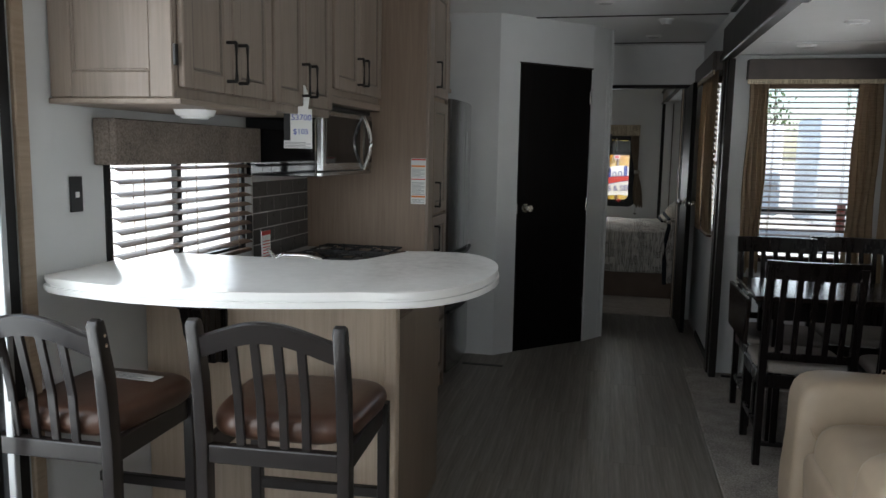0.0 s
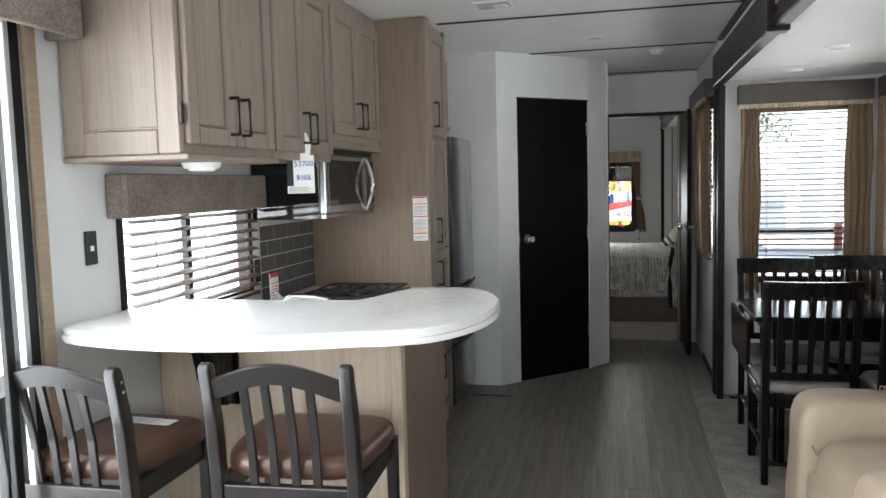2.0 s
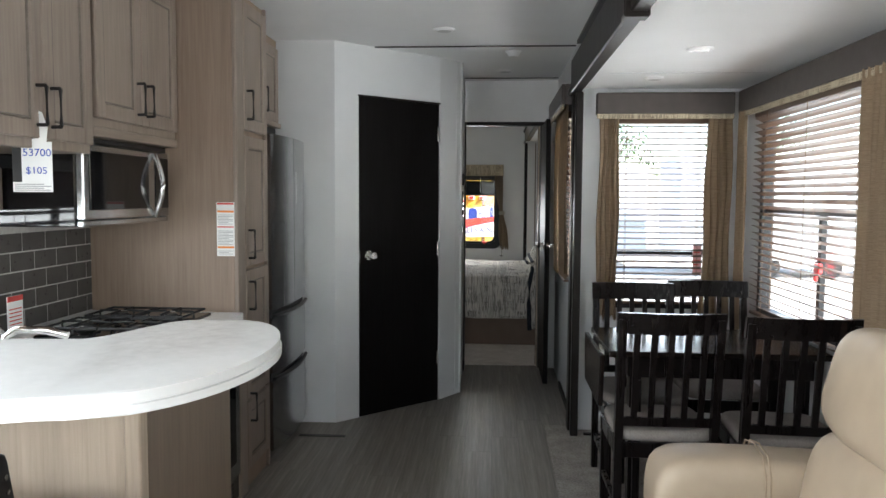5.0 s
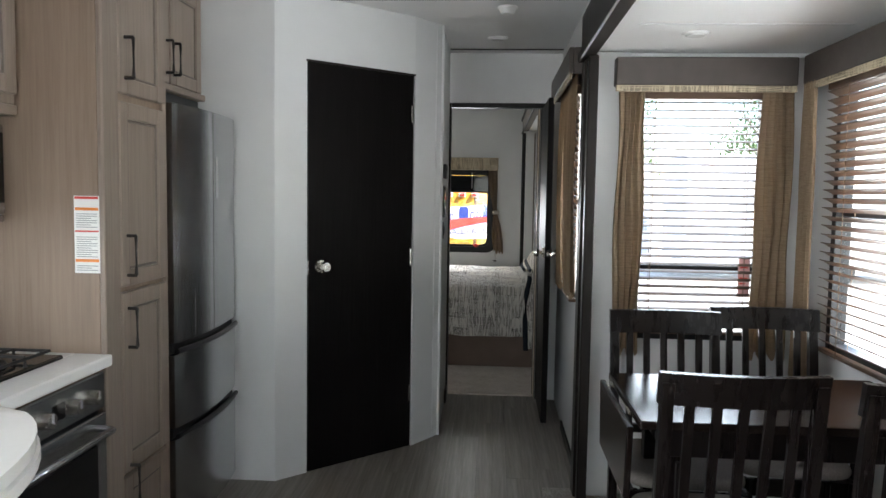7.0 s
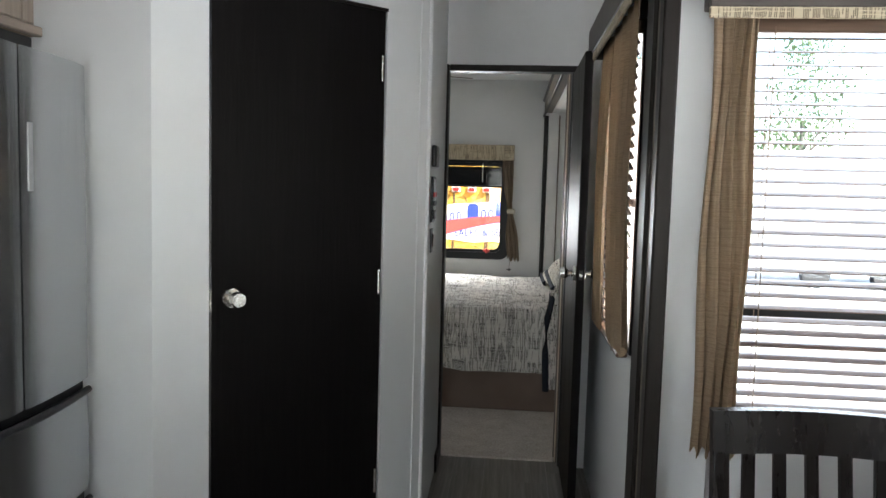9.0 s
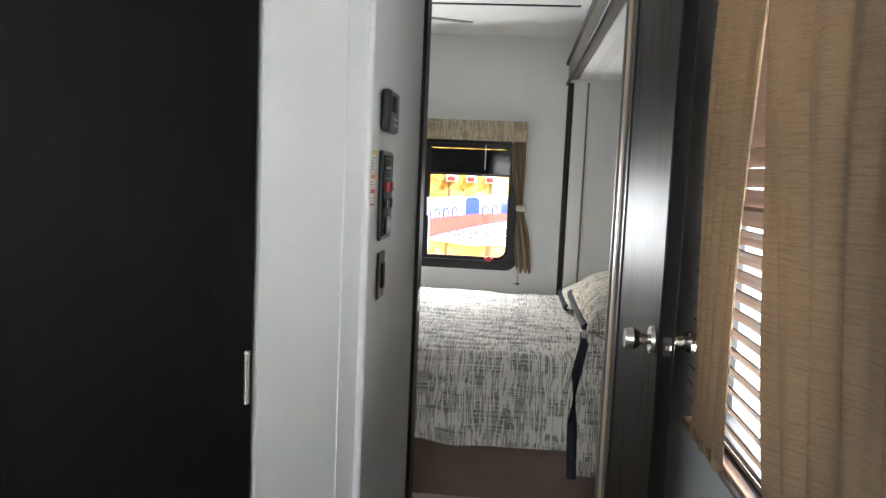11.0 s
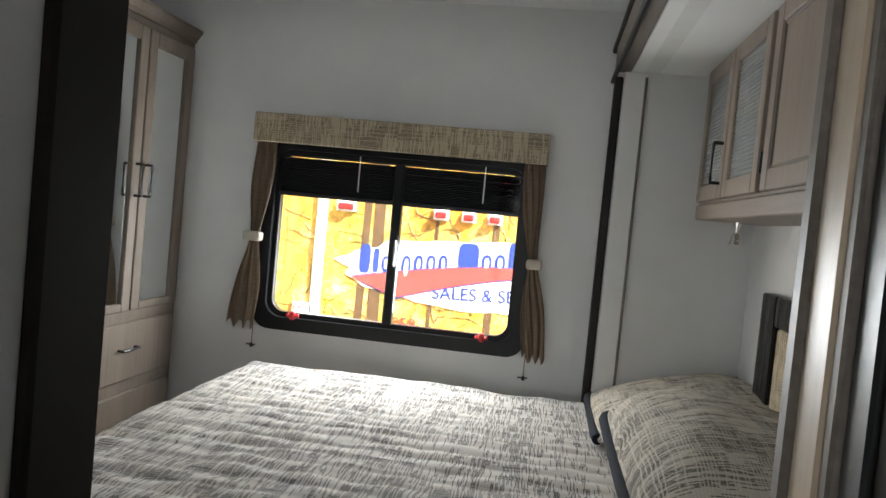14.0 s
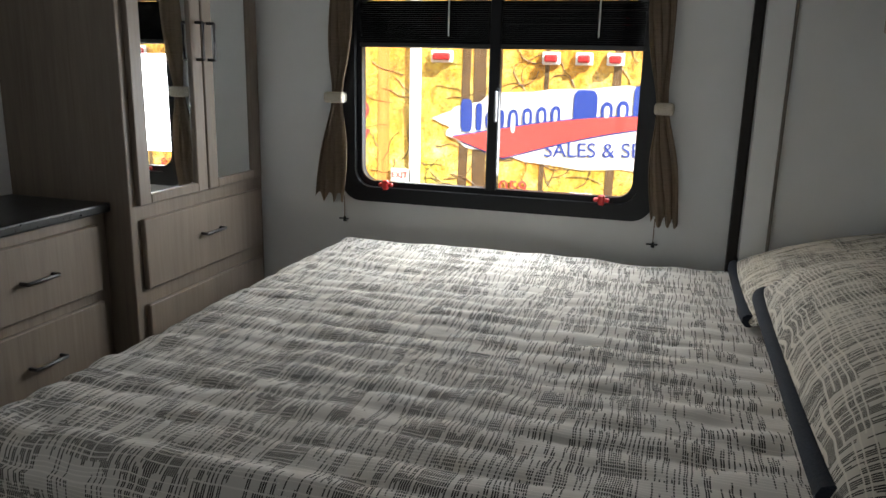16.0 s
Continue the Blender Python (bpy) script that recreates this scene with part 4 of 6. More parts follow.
def base_run():
    c = thing("kitchen_base_cabinet", "maple base cabinet under the range counter", "cabinet")
    part("body", box((XL + 0.002, 2.95, 0.0), (-0.46, 3.12, 0.83), 0.002), M["panel"], c)
    w = thing("worktop", "white worktop with eased edge", "worktop")
    bm = box((XL + 0.002, 2.38, 0.832), (-0.40, 3.12, 0.868), 0.006, 2)
    bm_box(bm, (XL + 0.002, 3.12, 0.832), (-0.96, 3.797, 0.868), 0.004, 1)
    bm_box(bm, (-0.52, 3.12, 0.832), (-0.40, 3.797, 0.868), 0.006, 2)
    bm_box(bm, (-0.96, 3.735, 0.832), (-0.52, 3.797, 0.868), 0.004, 1)
    part("top", bm, M["white_top"], w)
    ck = thing("gas_cooktop", "black glass gas cooktop with cast grates", "cooktop")
    part("glass_plate", box((-0.958, 3.125, 0.84), (-0.522, 3.733, 0.876), 0.004), M["black_gloss"], ck)
    for cx, cy in ((-0.84, 3.28), (-0.63, 3.28), (-0.84, 3.56), (-0.63, 3.56)):
        part("burner", cyl((cx, cy, 0.876), (cx, cy, 0.888), 0.042, 0.034, 18), M["iron"], ck, smooth=40)
        part("burner_cap", cyl((cx, cy, 0.888), (cx, cy, 0.896), 0.026, 0.024, 16), M["black_metal"], ck, smooth=40)
        bm = bmesh.new()
        for k in range(4):
            a = k * math.pi / 2
            d = Vector((math.cos(a), math.sin(a), 0))
            c0 = Vector((cx, cy, 0))
            bm_tube(bm, [c0 + d * 0.098 + Vector((0, 0, 0.877)), c0 + d * 0.096 + Vector((0, 0, 0.905)), c0 + d * 0.02 + Vector((0, 0, 0.907))], 0.005, 6)
        bm_tube(bm, [(cx - 0.098, cy - 0.115, 0.9), (cx + 0.098, cy - 0.115, 0.9), (cx + 0.098, cy + 0.115, 0.9), (cx - 0.098, cy + 0.115, 0.9)], 0.005, 6, True)
        part("grate", bm, M["iron"], ck, "cast-iron grate", 50)
    o = thing("oven", "stainless built-in oven with round knobs", "oven")
    part("body", box((-1.09, 3.125, 0.0), (-0.45, 3.797, 0.83), 0.003), M["black"], o)
    part("control_panel", box((-0.449, 3.13, 0.70), (-0.425, 3.79, 0.815), 0.004), M["steel"], o)
    part("fascia", box((-0.449, 3.13, 0.817), (-0.432, 3.79, 0.831), 0.002), M["panel"], o)
    for y in (3.2, 3.32, 3.46, 3.60, 3.70):
        k = part("knob", cyl((-0.425, y, 0.757), (-0.392, y, 0.757), 0.025, 0.021, 20), M["nickel"], o, "round steel knob", 40)
        part("pointer", box((-0.392, y - 0.003, 0.752), (-0.3895, y + 0.003, 0.776)), M["steel_grey"], k)
    part("display", box((-0.4248, 3.51, 0.735), (-0.4225, 3.57, 0.78)), M["black_gloss"], o)
    d = part("door", box((-0.449, 3.13, 0.13), (-0.42, 3.79, 0.69), 0.005, 2), M["steel"], o)
    part("window", box((-0.4195, 3.19, 0.2), (-0.4165, 3.73, 0.60), 0.002), M["black_gloss"], d)
    bm = bmesh.new()
    bm_tube(bm, [(-0.42, 3.17, 0.645), (-0.375, 3.18, 0.645), (-0.372, 3.46, 0.645), (-0.375, 3.74, 0.645), (-0.42, 3.75, 0.645)], 0.011, 8)
    part("handle", bm, M["steel"], d, "steel bar handle", 60)
    vent = part("vent_panel", box((-0.449, 3.13, 0.02), (-0.43, 3.79, 0.125), 0.003), M["black"], o)
    for i in range(5):
        part("slot", box((-0.43, 3.2, 0.03 + i * 0.018), (-0.4275, 3.72, 0.038 + i * 0.018)), M["iron"], vent)
    fa = thing("faucet", "low arched chrome kitchen faucet", "faucet")
    part("base", cyl((-0.78, 2.72, 0.868), (-0.78, 2.72, 0.90), 0.025, 0.02, 16), M["chrome"], fa, smooth=40)
    bm = bmesh.new()
    bm_tube(bm, [(-0.78, 2.72, 0.9), (-0.78, 2.72, 0.955), (-0.75, 2.725, 0.975), (-0.66, 2.74, 0.972), (-0.60, 2.75, 0.955)], 0.013, 10)
    part("spout", bm, M["chrome"], fa, smooth=60)
    part("lever", cyl((-0.78, 2.72, 0.955), (-0.81, 2.70, 1.0), 0.008, 0.006, 8), M["chrome"], fa, smooth=60)
    tag = thing("appliance_tag", "white and red hang tag at the window", "tag")
    part("card", box((-1.035, 3.10, 0.885), (-1.033, 3.19, 1.02), 0.0), M["paper"], tag)
    part("band", box((-1.0328, 3.10, 1.0), (-1.032, 3.19, 1.02)), M["print_red"], tag)
    for i in range(6):
        part("text_line", box((-1.0328, 3.11, 0.90 + i * 0.014), (-1.032, 3.18, 0.904 + i * 0.014)), M["print_red"], tag)


base_run()


def bar():
    # outline of the top: left end on the wall, bowed front, rounded tip, straight back with an inner curve
    pts = [(XL + 0.003, 1.83)]
    n = 20
    for i in range(1, n):
        t = i / n
        x = XL + 0.003 + t * 1.02
        y = 1.83 - 0.115 * math.sin(math.pi * min(1, t * 0.86 + 0.08)) + 0.06 * t * t
        pts.append((x, y))
    cx, cy, rx, ry = -0.09, 2.33, 0.26, 0.45
    for i in range(0, 25):
        a = radians(-86 + 166 * i / 24)
        pts.append((cx + rx * math.cos(a), cy + ry * math.sin(a) - 0.02))
    pts += [(-0.16, 2.735), (-0.20, 2.728)]
    for i in range(1, 13):
        t = i / 12
        pts.append((-0.20 - 0.16 * t, 2.728 - 0.33 * (3 * t * t - 2 * t * t * t)))
    pts += [(-0.6, 2.385), (XL + 0.003, 2.38)]
    b = thing("breakfast_bar_top", "glossy white bar top with bowed front edge", "bar top")
    part("top", prism(pts, 0.995, 1.015, "z", 0.006, 2), M["white_top"], b, smooth=30)

    def inset(d):
        out = []
        c = Vector((-0.45, 2.2))
        for i, p in enumerate(pts):
            a, q = Vector(pts[i - 1]), Vector(pts[(i + 1) % len(pts)])
            t = (q - a).normalized()
            out.append(tuple(Vector(p) + Vector((-t.y, t.x)) * d))
        return out

    part("edge_groove", prism(inset(0.006), 0.989, 0.995, "z"), M["white_top"], b)
    part("edge_step", prism(inset(-0.004), 0.971, 0.989, "z", 0.005, 2), M["white_top"], b, "moulded lower edge", 30)
    p = thing("peninsula", "maple-panelled peninsula carrying the bar", "peninsula")
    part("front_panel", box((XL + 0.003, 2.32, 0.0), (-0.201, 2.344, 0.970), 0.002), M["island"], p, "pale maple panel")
    part("body", box((XL + 0.003, 2.346, 0.0), (-0.172, 2.948, 0.830), 0.002), M["island_end_shaded"], p)
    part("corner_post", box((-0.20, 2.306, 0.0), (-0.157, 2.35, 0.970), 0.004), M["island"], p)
    part("end_panel", box((-0.171, 2.351, 0.0), (-0.158, 2.945, 0.830), 0.002), M["island_end_shaded"], p, "maple end panel with its shade put into the colour")
    part("riser", box((XL + 0.003, 2.346, 0.831), (-0.172, 2.378, 0.970), 0.002), M["island_end_shaded"], p)
    for x in (-0.83,):
        prof = [(2.304, 0.97), (2.02, 0.97), (2.02, 0.90), (2.07, 0.885), (2.12, 0.885), (2.16, 0.86), (2.175, 0.81), (2.175, 0.77), (2.20, 0.72), (2.24, 0.695), (2.245, 0.655), (2.304, 0.65)]
        k = thing("corbel", "dark scrolled bracket under the bar", "bracket")
        part("scroll", prism(prof, x - 0.04, x + 0.04, "x", 0.004), M["espresso"], k)
        part("back_plate", box((x - 0.05, 2.305, 0.64), (x + 0.05, 2.3195, 0.97), 0.003), M["espresso"], k)


bar()


def stool(at, turn, label):
    s = thing("bar_stool", label, "bar stool", at, turn, "stools at the bar")
    w, d = 0.405, 0.40
    for sx in (-1, 1):
        x = sx * w / 2
        # back post: straight leg below, leaning back above the seat, with a rounded top
        post = prism([(-0.022, 0.0), (0.02, 0.0), (0.022, 0.56), (0.006, 0.78), (-0.024, 0.925), (-0.031, 0.940), (-0.045, 0.947), (-0.060, 0.942), (-0.068, 0.928), (-0.038, 0.77), (-0.022, 0.58)], x - 0.017, x + 0.017, "x", 0.006, 3)
        pb = part("back_post", post, M["stool_wood"], s, smooth=40)
        for z in (0.872, 0.900):
            part("screw_cap", cyl((x + sx * 0.0165, -0.031 - 0.2 * (z - 0.875), z), (x + sx * 0.019, -0.031 - 0.2 * (z - 0.875), z), 0.0055, n=12), M["nickel"], pb, "bright screw cap")
        xf = sx * (w / 2 + 0.012)
        part("leg", prism([(d - 0.03, 0.0), (d + 0.003, 0.0), (d + 0.005, 0.60), (d - 0.035, 0.60)], xf - 0.017, xf + 0.017, "x", 0.004), M["stool_wood"], s)
        part("side_stretcher", box((x - 0.011, 0.02, 0.20), (x + 0.011, d - 0.03, 0.235), 0.003), M["stool_wood"], s)
        part("seat_rail", box((x - 0.010, 0.02, 0.53), (x + 0.014, d - 0.034, 0.597), 0.003), M["stool_wood"], s)
    part("front_stretcher", box((-w / 2, d - 0.028, 0.28), (w / 2, d - 0.006, 0.315), 0.003), M["stool_wood"], s)
    part("back_stretcher", box((-w / 2 + 0.016, -0.01, 0.28), (w / 2 - 0.016, 0.012, 0.315), 0.003), M["stool_wood"], s)
    part("seat_rail", box((-w / 2 - 0.004, d - 0.03, 0.53), (w / 2 + 0.004, d - 0.006, 0.597), 0.003), M["stool_wood"], s)
    part("back_rail", box((-w / 2 + 0.016, -0.016, 0.530), (w / 2 - 0.016, 0.014, 0.584), 0.005, 2), M["stool_wood"], s)
    # arched crest rail, bowed on plan
    n = 20
    bm = bmesh.new()
    rows = []
    for i in range(n + 1):
        t = i / n
        x = -w / 2 + 0.014 + (w - 0.028) * t
        arch = math.sin(math.pi * t) ** 1.15
        zt, zb = 0.900 + 0.050 * arch, 0.838 + 0.052 * arch
        yo = -0.030 - 0.020 * arch
        rows.append([bm.verts.new(v) for v in ((x, yo - 0.012, zb), (x, yo + 0.012, zb), (x, yo + 0.0, zt - 0.006), (x, yo - 0.006, zt), (x, yo - 0.020, zt), (x, yo - 0.026, zt - 0.006))])
    for A, B in zip(rows, rows[1:]):
        for k in range(6):
            bm.faces.new((A[k], A[(k + 1) % 6], B[(k + 1) % 6], B[k]))
    bm.faces.new(rows[0])
    bm.faces.new(rows[-1][::-1])
    bmesh.ops.recalc_face_normals(bm, faces=bm.faces[:])
    part("crest_rail", bm, M["stool_wood"], s, "arched crest rail", 35)
    for i in range(4):
        x = -0.096 + 0.064 * i
        arch = math.sin(math.pi * (x + w / 2) / w)
        top = Vector((x, -0.032 - 0.018 * arch, 0.846 + 0.05 * arch))
        sl = bmesh.new()
        ring = []
        for p in (Vector((x * 0.98, -0.001, 0.582)), Vector((x, -0.012, 0.72)), top):
            ring.append([sl.verts.new(p + Vector(q)) for q in ((-0.0125, -0.006, 0), (0.0125, -0.006, 0), (0.0125, 0.006, 0), (-0.0125, 0.006, 0))])
        for A, B in zip(ring, ring[1:]):
            for k in range(4):
                sl.faces.new((A[k], A[(k + 1) % 4], B[(k + 1) % 4], B[k]))
        sl.faces.new(ring[0][::-1])
        sl.faces.new(ring[-1])
        bmesh.ops.bevel(sl, geom=sl.edges[:], offset=0.002, segments=1, affect="EDGES")
        part("slat", sl, M["stool_wood"], s)
    seat = cushion(w + 0.02, d + 0.02, 0.082, 0.586, (0, d / 2 + 0.018), 0.045, 5)
    for v in seat.verts:
        v.co.x *= 1 + 0.16 * (v.co.y - 0.03) / d
    part("seat", seat, M["seat_brown"], s, "padded brown vinyl seat", 70)
    return s


def cushion(w, d, h, z0, c, edge=0.05, power=4, crown=0.6, n=18):
    """A padded block: rounded outline, full edges, crowned top."""
    bm = bmesh.new()
    layer = bm.loops.layers.uv.new("UVMap")
    nv = 10
    rows = []
    for j in range(nv + 1):
        t = j / nv
        a = -math.pi / 2 + math.pi * t
        k = (max(0.0, math.cos(a)) ** (1 - crown * 0.55))
        z = z0 + h / 2 + h / 2 * math.sin(a)
        row = []
        for i in range(4 * n):
            th = math.tau * i / (4 * n)
            cx, sx = math.cos(th), math.sin(th)
            r = (abs(cx) ** power + abs(sx) ** power) ** (-1 / power)
            inset = edge * (1 - k)
            row.append((c[0] + cx * r * (w / 2 - inset) * (0.985 if k else 0.985), c[1] + sx * r * (d / 2 - inset), z))
        rows.append([bm.verts.new(p) for p in row])
    m = 4 * n
    for A, B in zip(rows, rows[1:]):
        for i in range(m):
            bm.faces.new((A[i], A[(i + 1) % m], B[(i + 1) % m], B[i]))
    for row, z, flip in ((rows[0], z0, True), (rows[-1], z0 + h, False)):
        prev = row
        for s in (0.75, 0.4):
            nxt = [bm.verts.new((c[0] + (v.co.x - c[0]) * s, c[1] + (v.co.y - c[1]) * s, z + (0 if flip else h * 0.10 * (1 - s)))) for v in row]
            for i in range(m):
                q = (prev[i], prev[(i + 1) % m], nxt[(i + 1) % m], nxt[i])
                bm.faces.new(q[::-1] if flip else q)
            prev = nxt
        bm.faces.new(prev[::-1] if flip else prev)
    for f in bm.faces:
        for l in f.loops:
            l[layer].uv = (l.vert.co.x, l.vert.co.y)
    bmesh.ops.recalc_face_normals(bm, faces=bm.faces[:])
    return bm


stool((-0.348, 1.772, 0), 3.5, "espresso wooden bar stool with brown vinyl seat")
stool((-0.985, 1.672, 0), 1, "espresso wooden bar stool beside the patio door, paper on its seat")
sl = thing("seat_label", "white paper label lying on a stool seat", "label", (-0.93, 1.99, 0.672), -4)
part("sheet", box((-0.10, -0.028, 0.0), (0.09, 0.028, 0.0012)), M["paper"], sl)
for i in range(4):
    part("text_line", box((-0.09, -0.02 + 0.011 * i, 0.0013), (0.05 - 0.03 * (i % 2), -0.016 + 0.011 * i, 0.0018)), M["print_grey"], sl)


# ---- dining and lounge in the slide-out ----
def dining_table():
    t = thing("drop_leaf_table", "espresso drop-leaf dining table with folded leaf", "table")
    part("tabletop", box((1.205, 3.68, 0.722), (2.12, 4.27, 0.748), 0.005, 2), M["espresso_x"], t)
    leaf = prism([(3.70, 0.725), (4.25, 0.725), (4.22, 0.50), (3.73, 0.50)], 1.172, 1.192, "x", 0.004)
    part("drop_leaf", leaf, M["espresso_x"], t, "hanging drop leaf")
    for y in (3.80, 4.12):
        part("hinge", cyl((1.198, y, 0.736), (1.198, y + 0.06, 0.736), 0.005, n=8), M["nickel"], t)
    part("apron", box((1.30, 3.76, 0.62), (2.08, 3.785, 0.72), 0.003), M["espresso"], t)
    part("apron", box((1.30, 4.165, 0.62), (2.08, 4.19, 0.72), 0.003), M["espresso"], t)
    part("apron", box((1.30, 3.785, 0.62), (1.325, 4.165, 0.72), 0.003), M["espresso"], t)
    part("apron", box((2.055, 3.785, 0.62), (2.08, 4.165, 0.72), 0.003), M["espresso"], t)
    for x in (1.335, 2.045):
        for y in (3.80, 4.15):
            part("leg", prism([(x - 0.024, y - 0.024), (x + 0.024, y - 0.024), (x + 0.024, y + 0.024), (x - 0.024, y + 0.024)], 0.006, 0.62, "z", 0.004), M["espresso"], t)
    return t


dining_table()


def dining_chair(label="espresso slat-back dining chair with grey fabric seat"):
    c = thing("dining_chair", label, "chair", group="chairs round the dining table")
    w, d = 0.37, 0.38
    for sx in (-1, 1):
        x = sx * w / 2
        part("back_post", prism([(-0.018, 0.006), (0.018, 0.006), (0.018, 0.45), (-0.015, 0.75), (-0.045, 0.93), (-0.072, 0.93), (-0.047, 0.75), (-0.018, 0.45)], x - 0.016, x + 0.016, "x", 0.003), M["espresso"], c)
        part("leg", box((x * 0.97 - 0.018, d - 0.02, 0.006), (x * 0.97 + 0.018, d + 0.016, 0.43), 0.003), M["espresso"], c)
        part("side_rail", box((x - 0.011, 0.01, 0.37), (x + 0.011, d - 0.015, 0.43), 0.003), M["espresso"], c)
        part("side_stretcher", box((x - 0.009, 0.01, 0.16), (x + 0.009, d - 0.01, 0.185), 0.002), M["espresso"], c)
    part("front_rail", box((-w / 2, d - 0.012, 0.37), (w / 2, d + 0.008, 0.43), 0.003), M["espresso"], c)
    part("back_rail", box((-w / 2, -0.01, 0.37), (w / 2, 0.012, 0.43), 0.003), M["espresso"], c)
    n = 10
    bm = bmesh.new()
    rows = []
    for i in range(n + 1):
        t = i / n
        x = -w / 2 - 0.02 + (w + 0.04) * t
        bow = 0.03 * math.sin(math.pi * t)
        rows.append([bm.verts.new(v) for v in ((x, -0.048 - bow, 0.872), (x, -0.024 - bow, 0.872), (x, -0.042 - bow, 0.955), (x, -0.068 - bow, 0.955))])
    for A, B in zip(rows, rows[1:]):
        for k in range(4):
            bm.faces.new((A[k], A[(k + 1) % 4], B[(k + 1) % 4], B[k]))
    bm.faces.new(rows[0])
    bm.faces.new(rows[-1][::-1])
    bmesh.ops.recalc_face_normals(bm, faces=bm.faces[:])
    part("crest_rail", bm, M["espresso"], c, "broad bowed crest rail", 30)
    part("lower_rail", box((-w / 2 + 0.01, -0.02, 0.50), (w / 2 - 0.01, 0.0, 0.535), 0.003), M["espresso"], c)
    for i in range(5):
        x = -0.128 + 0.064 * i
        b = 0.03 * math.sin(math.pi * (x + w / 2) / w)
        sl = bmesh.new()
        ring = []
        for p in ((x, -0.012, 0.53), (x, -0.026 - 0.4 * b, 0.72), (x, -0.04 - b, 0.885)):
            ring.append([sl.verts.new(Vector(p) + Vector(q)) for q in ((-0.012, -0.006, 0), (0.012, -0.006, 0), (0.012, 0.006, 0), (-0.012, 0.006, 0))])
        for A, B in zip(ring, ring[1:]):
            for k in range(4):
                sl.faces.new((A[k], A[(k + 1) % 4], B[(k + 1) % 4], B[k]))
        sl.faces.new(ring[0][::-1])
        sl.faces.new(ring[-1])
        part("slat", sl, M["espresso"], c)
    part("seat", cushion(w + 0.03, d + 0.02, 0.05, 0.432, (0, d / 2), 0.03, 6), M["seat_grey"], c, "grey fabric seat pad", 70)
    return c


first = dining_chair()
first.matrix_world = pose(1.40, 3.47, 0, 0, 0, 0)
copy_thing(first, pose(1.865, 3.40, 0, 0, 0, -3))
copy_thing(first, pose(1.43, 4.36, 0, 0, 0, 180))
copy_thing(first, pose(1.84, 4.50, 0, 0, 0, 178))

# steel slide-rail gear on the carpet under the table, and a modelled sun streak
g1 = thing("seat_belt_anchor", "black floor anchor strap beside the jamb", "strap")
part("bar", box((1.25, 4.86, 0.006), (1.50, 4.89, 0.018), 0.004), M["black_metal"], g1)
part("bar", box((1.30, 4.79, 0.006), (1.52, 4.81, 0.016), 0.004), M["black_metal"], g1)
# sunlight streak laid on the carpet as a thin pale box
g2 = thing("floor_strip", "thin pale strip standing in for a sun streak on the carpet", "strip")
part("strip", box((1.27, 4.655, 0.006), (2.0, 4.665, 0.010)), M["alu"], g2)
g3 = thing("table_foot", "black steel foot on the carpet", "foot")
part("bar", box((1.25, 3.70, 0.006), (1.42, 3.735, 0.024), 0.006, 2), M["black_metal"], g3)
part("pin", cyl((1.27, 3.717, 0.02), (1.27, 3.717, 0.035), 0.016, n=12), M["black_metal"], g3)
part("pin", cyl((1.40, 3.717, 0.02), (1.40, 3.717, 0.035), 0.016, n=12), M["black_metal"], g3)
part("upright", box((1.318, 3.704, 0.024), (1.348, 3.73, 0.62), 0.003), M["espresso"], g3)


def soft(w, d, h, at, turn=(0, 0, 0), edge=0.06, power=4.5, crown=0.5, puff=0.0):
    """An upholstered block that lies at a pose; puff swells its faces."""
    bm = bmesh.new()
    g = bmesh.ops.create_cube(bm, size=1.0)
    bmesh.ops.subdivide_edges(bm, edges=bm.edges[:], cuts=15, use_grid_fill=True)
    p = power
    for v in bm.verts:
        u = v.co * 2
        r = (abs(u.x) ** p + abs(u.y) ** p + abs(u.z) ** p) ** (1 / p)
        m = max(abs(u.x), abs(u.y), abs(u.z))
        k = m / r if r else 1
        q = u * k
        s = Vector((math.cos(q.x * 1.57), math.cos(q.y * 1.57), math.cos(q.z * 1.57)))
        v.co = Vector((q.x * w / 2, q.y * d / 2, q.z * h / 2))
        v.co.z += puff * (s.x ** 0.6 if s.x > 0 else 0) * (s.y ** 0.6 if s.y > 0 else 0) * q.z
    bm.transform(pose(*at, *turn))
    flat_uv(bm)
    return bm


def wrinkle(bm, amp, scale):
    bm.normal_update()
    for v in bm.verts:
        v.co += v.normal * amp * noise.noise(v.co * scale)
    return bm


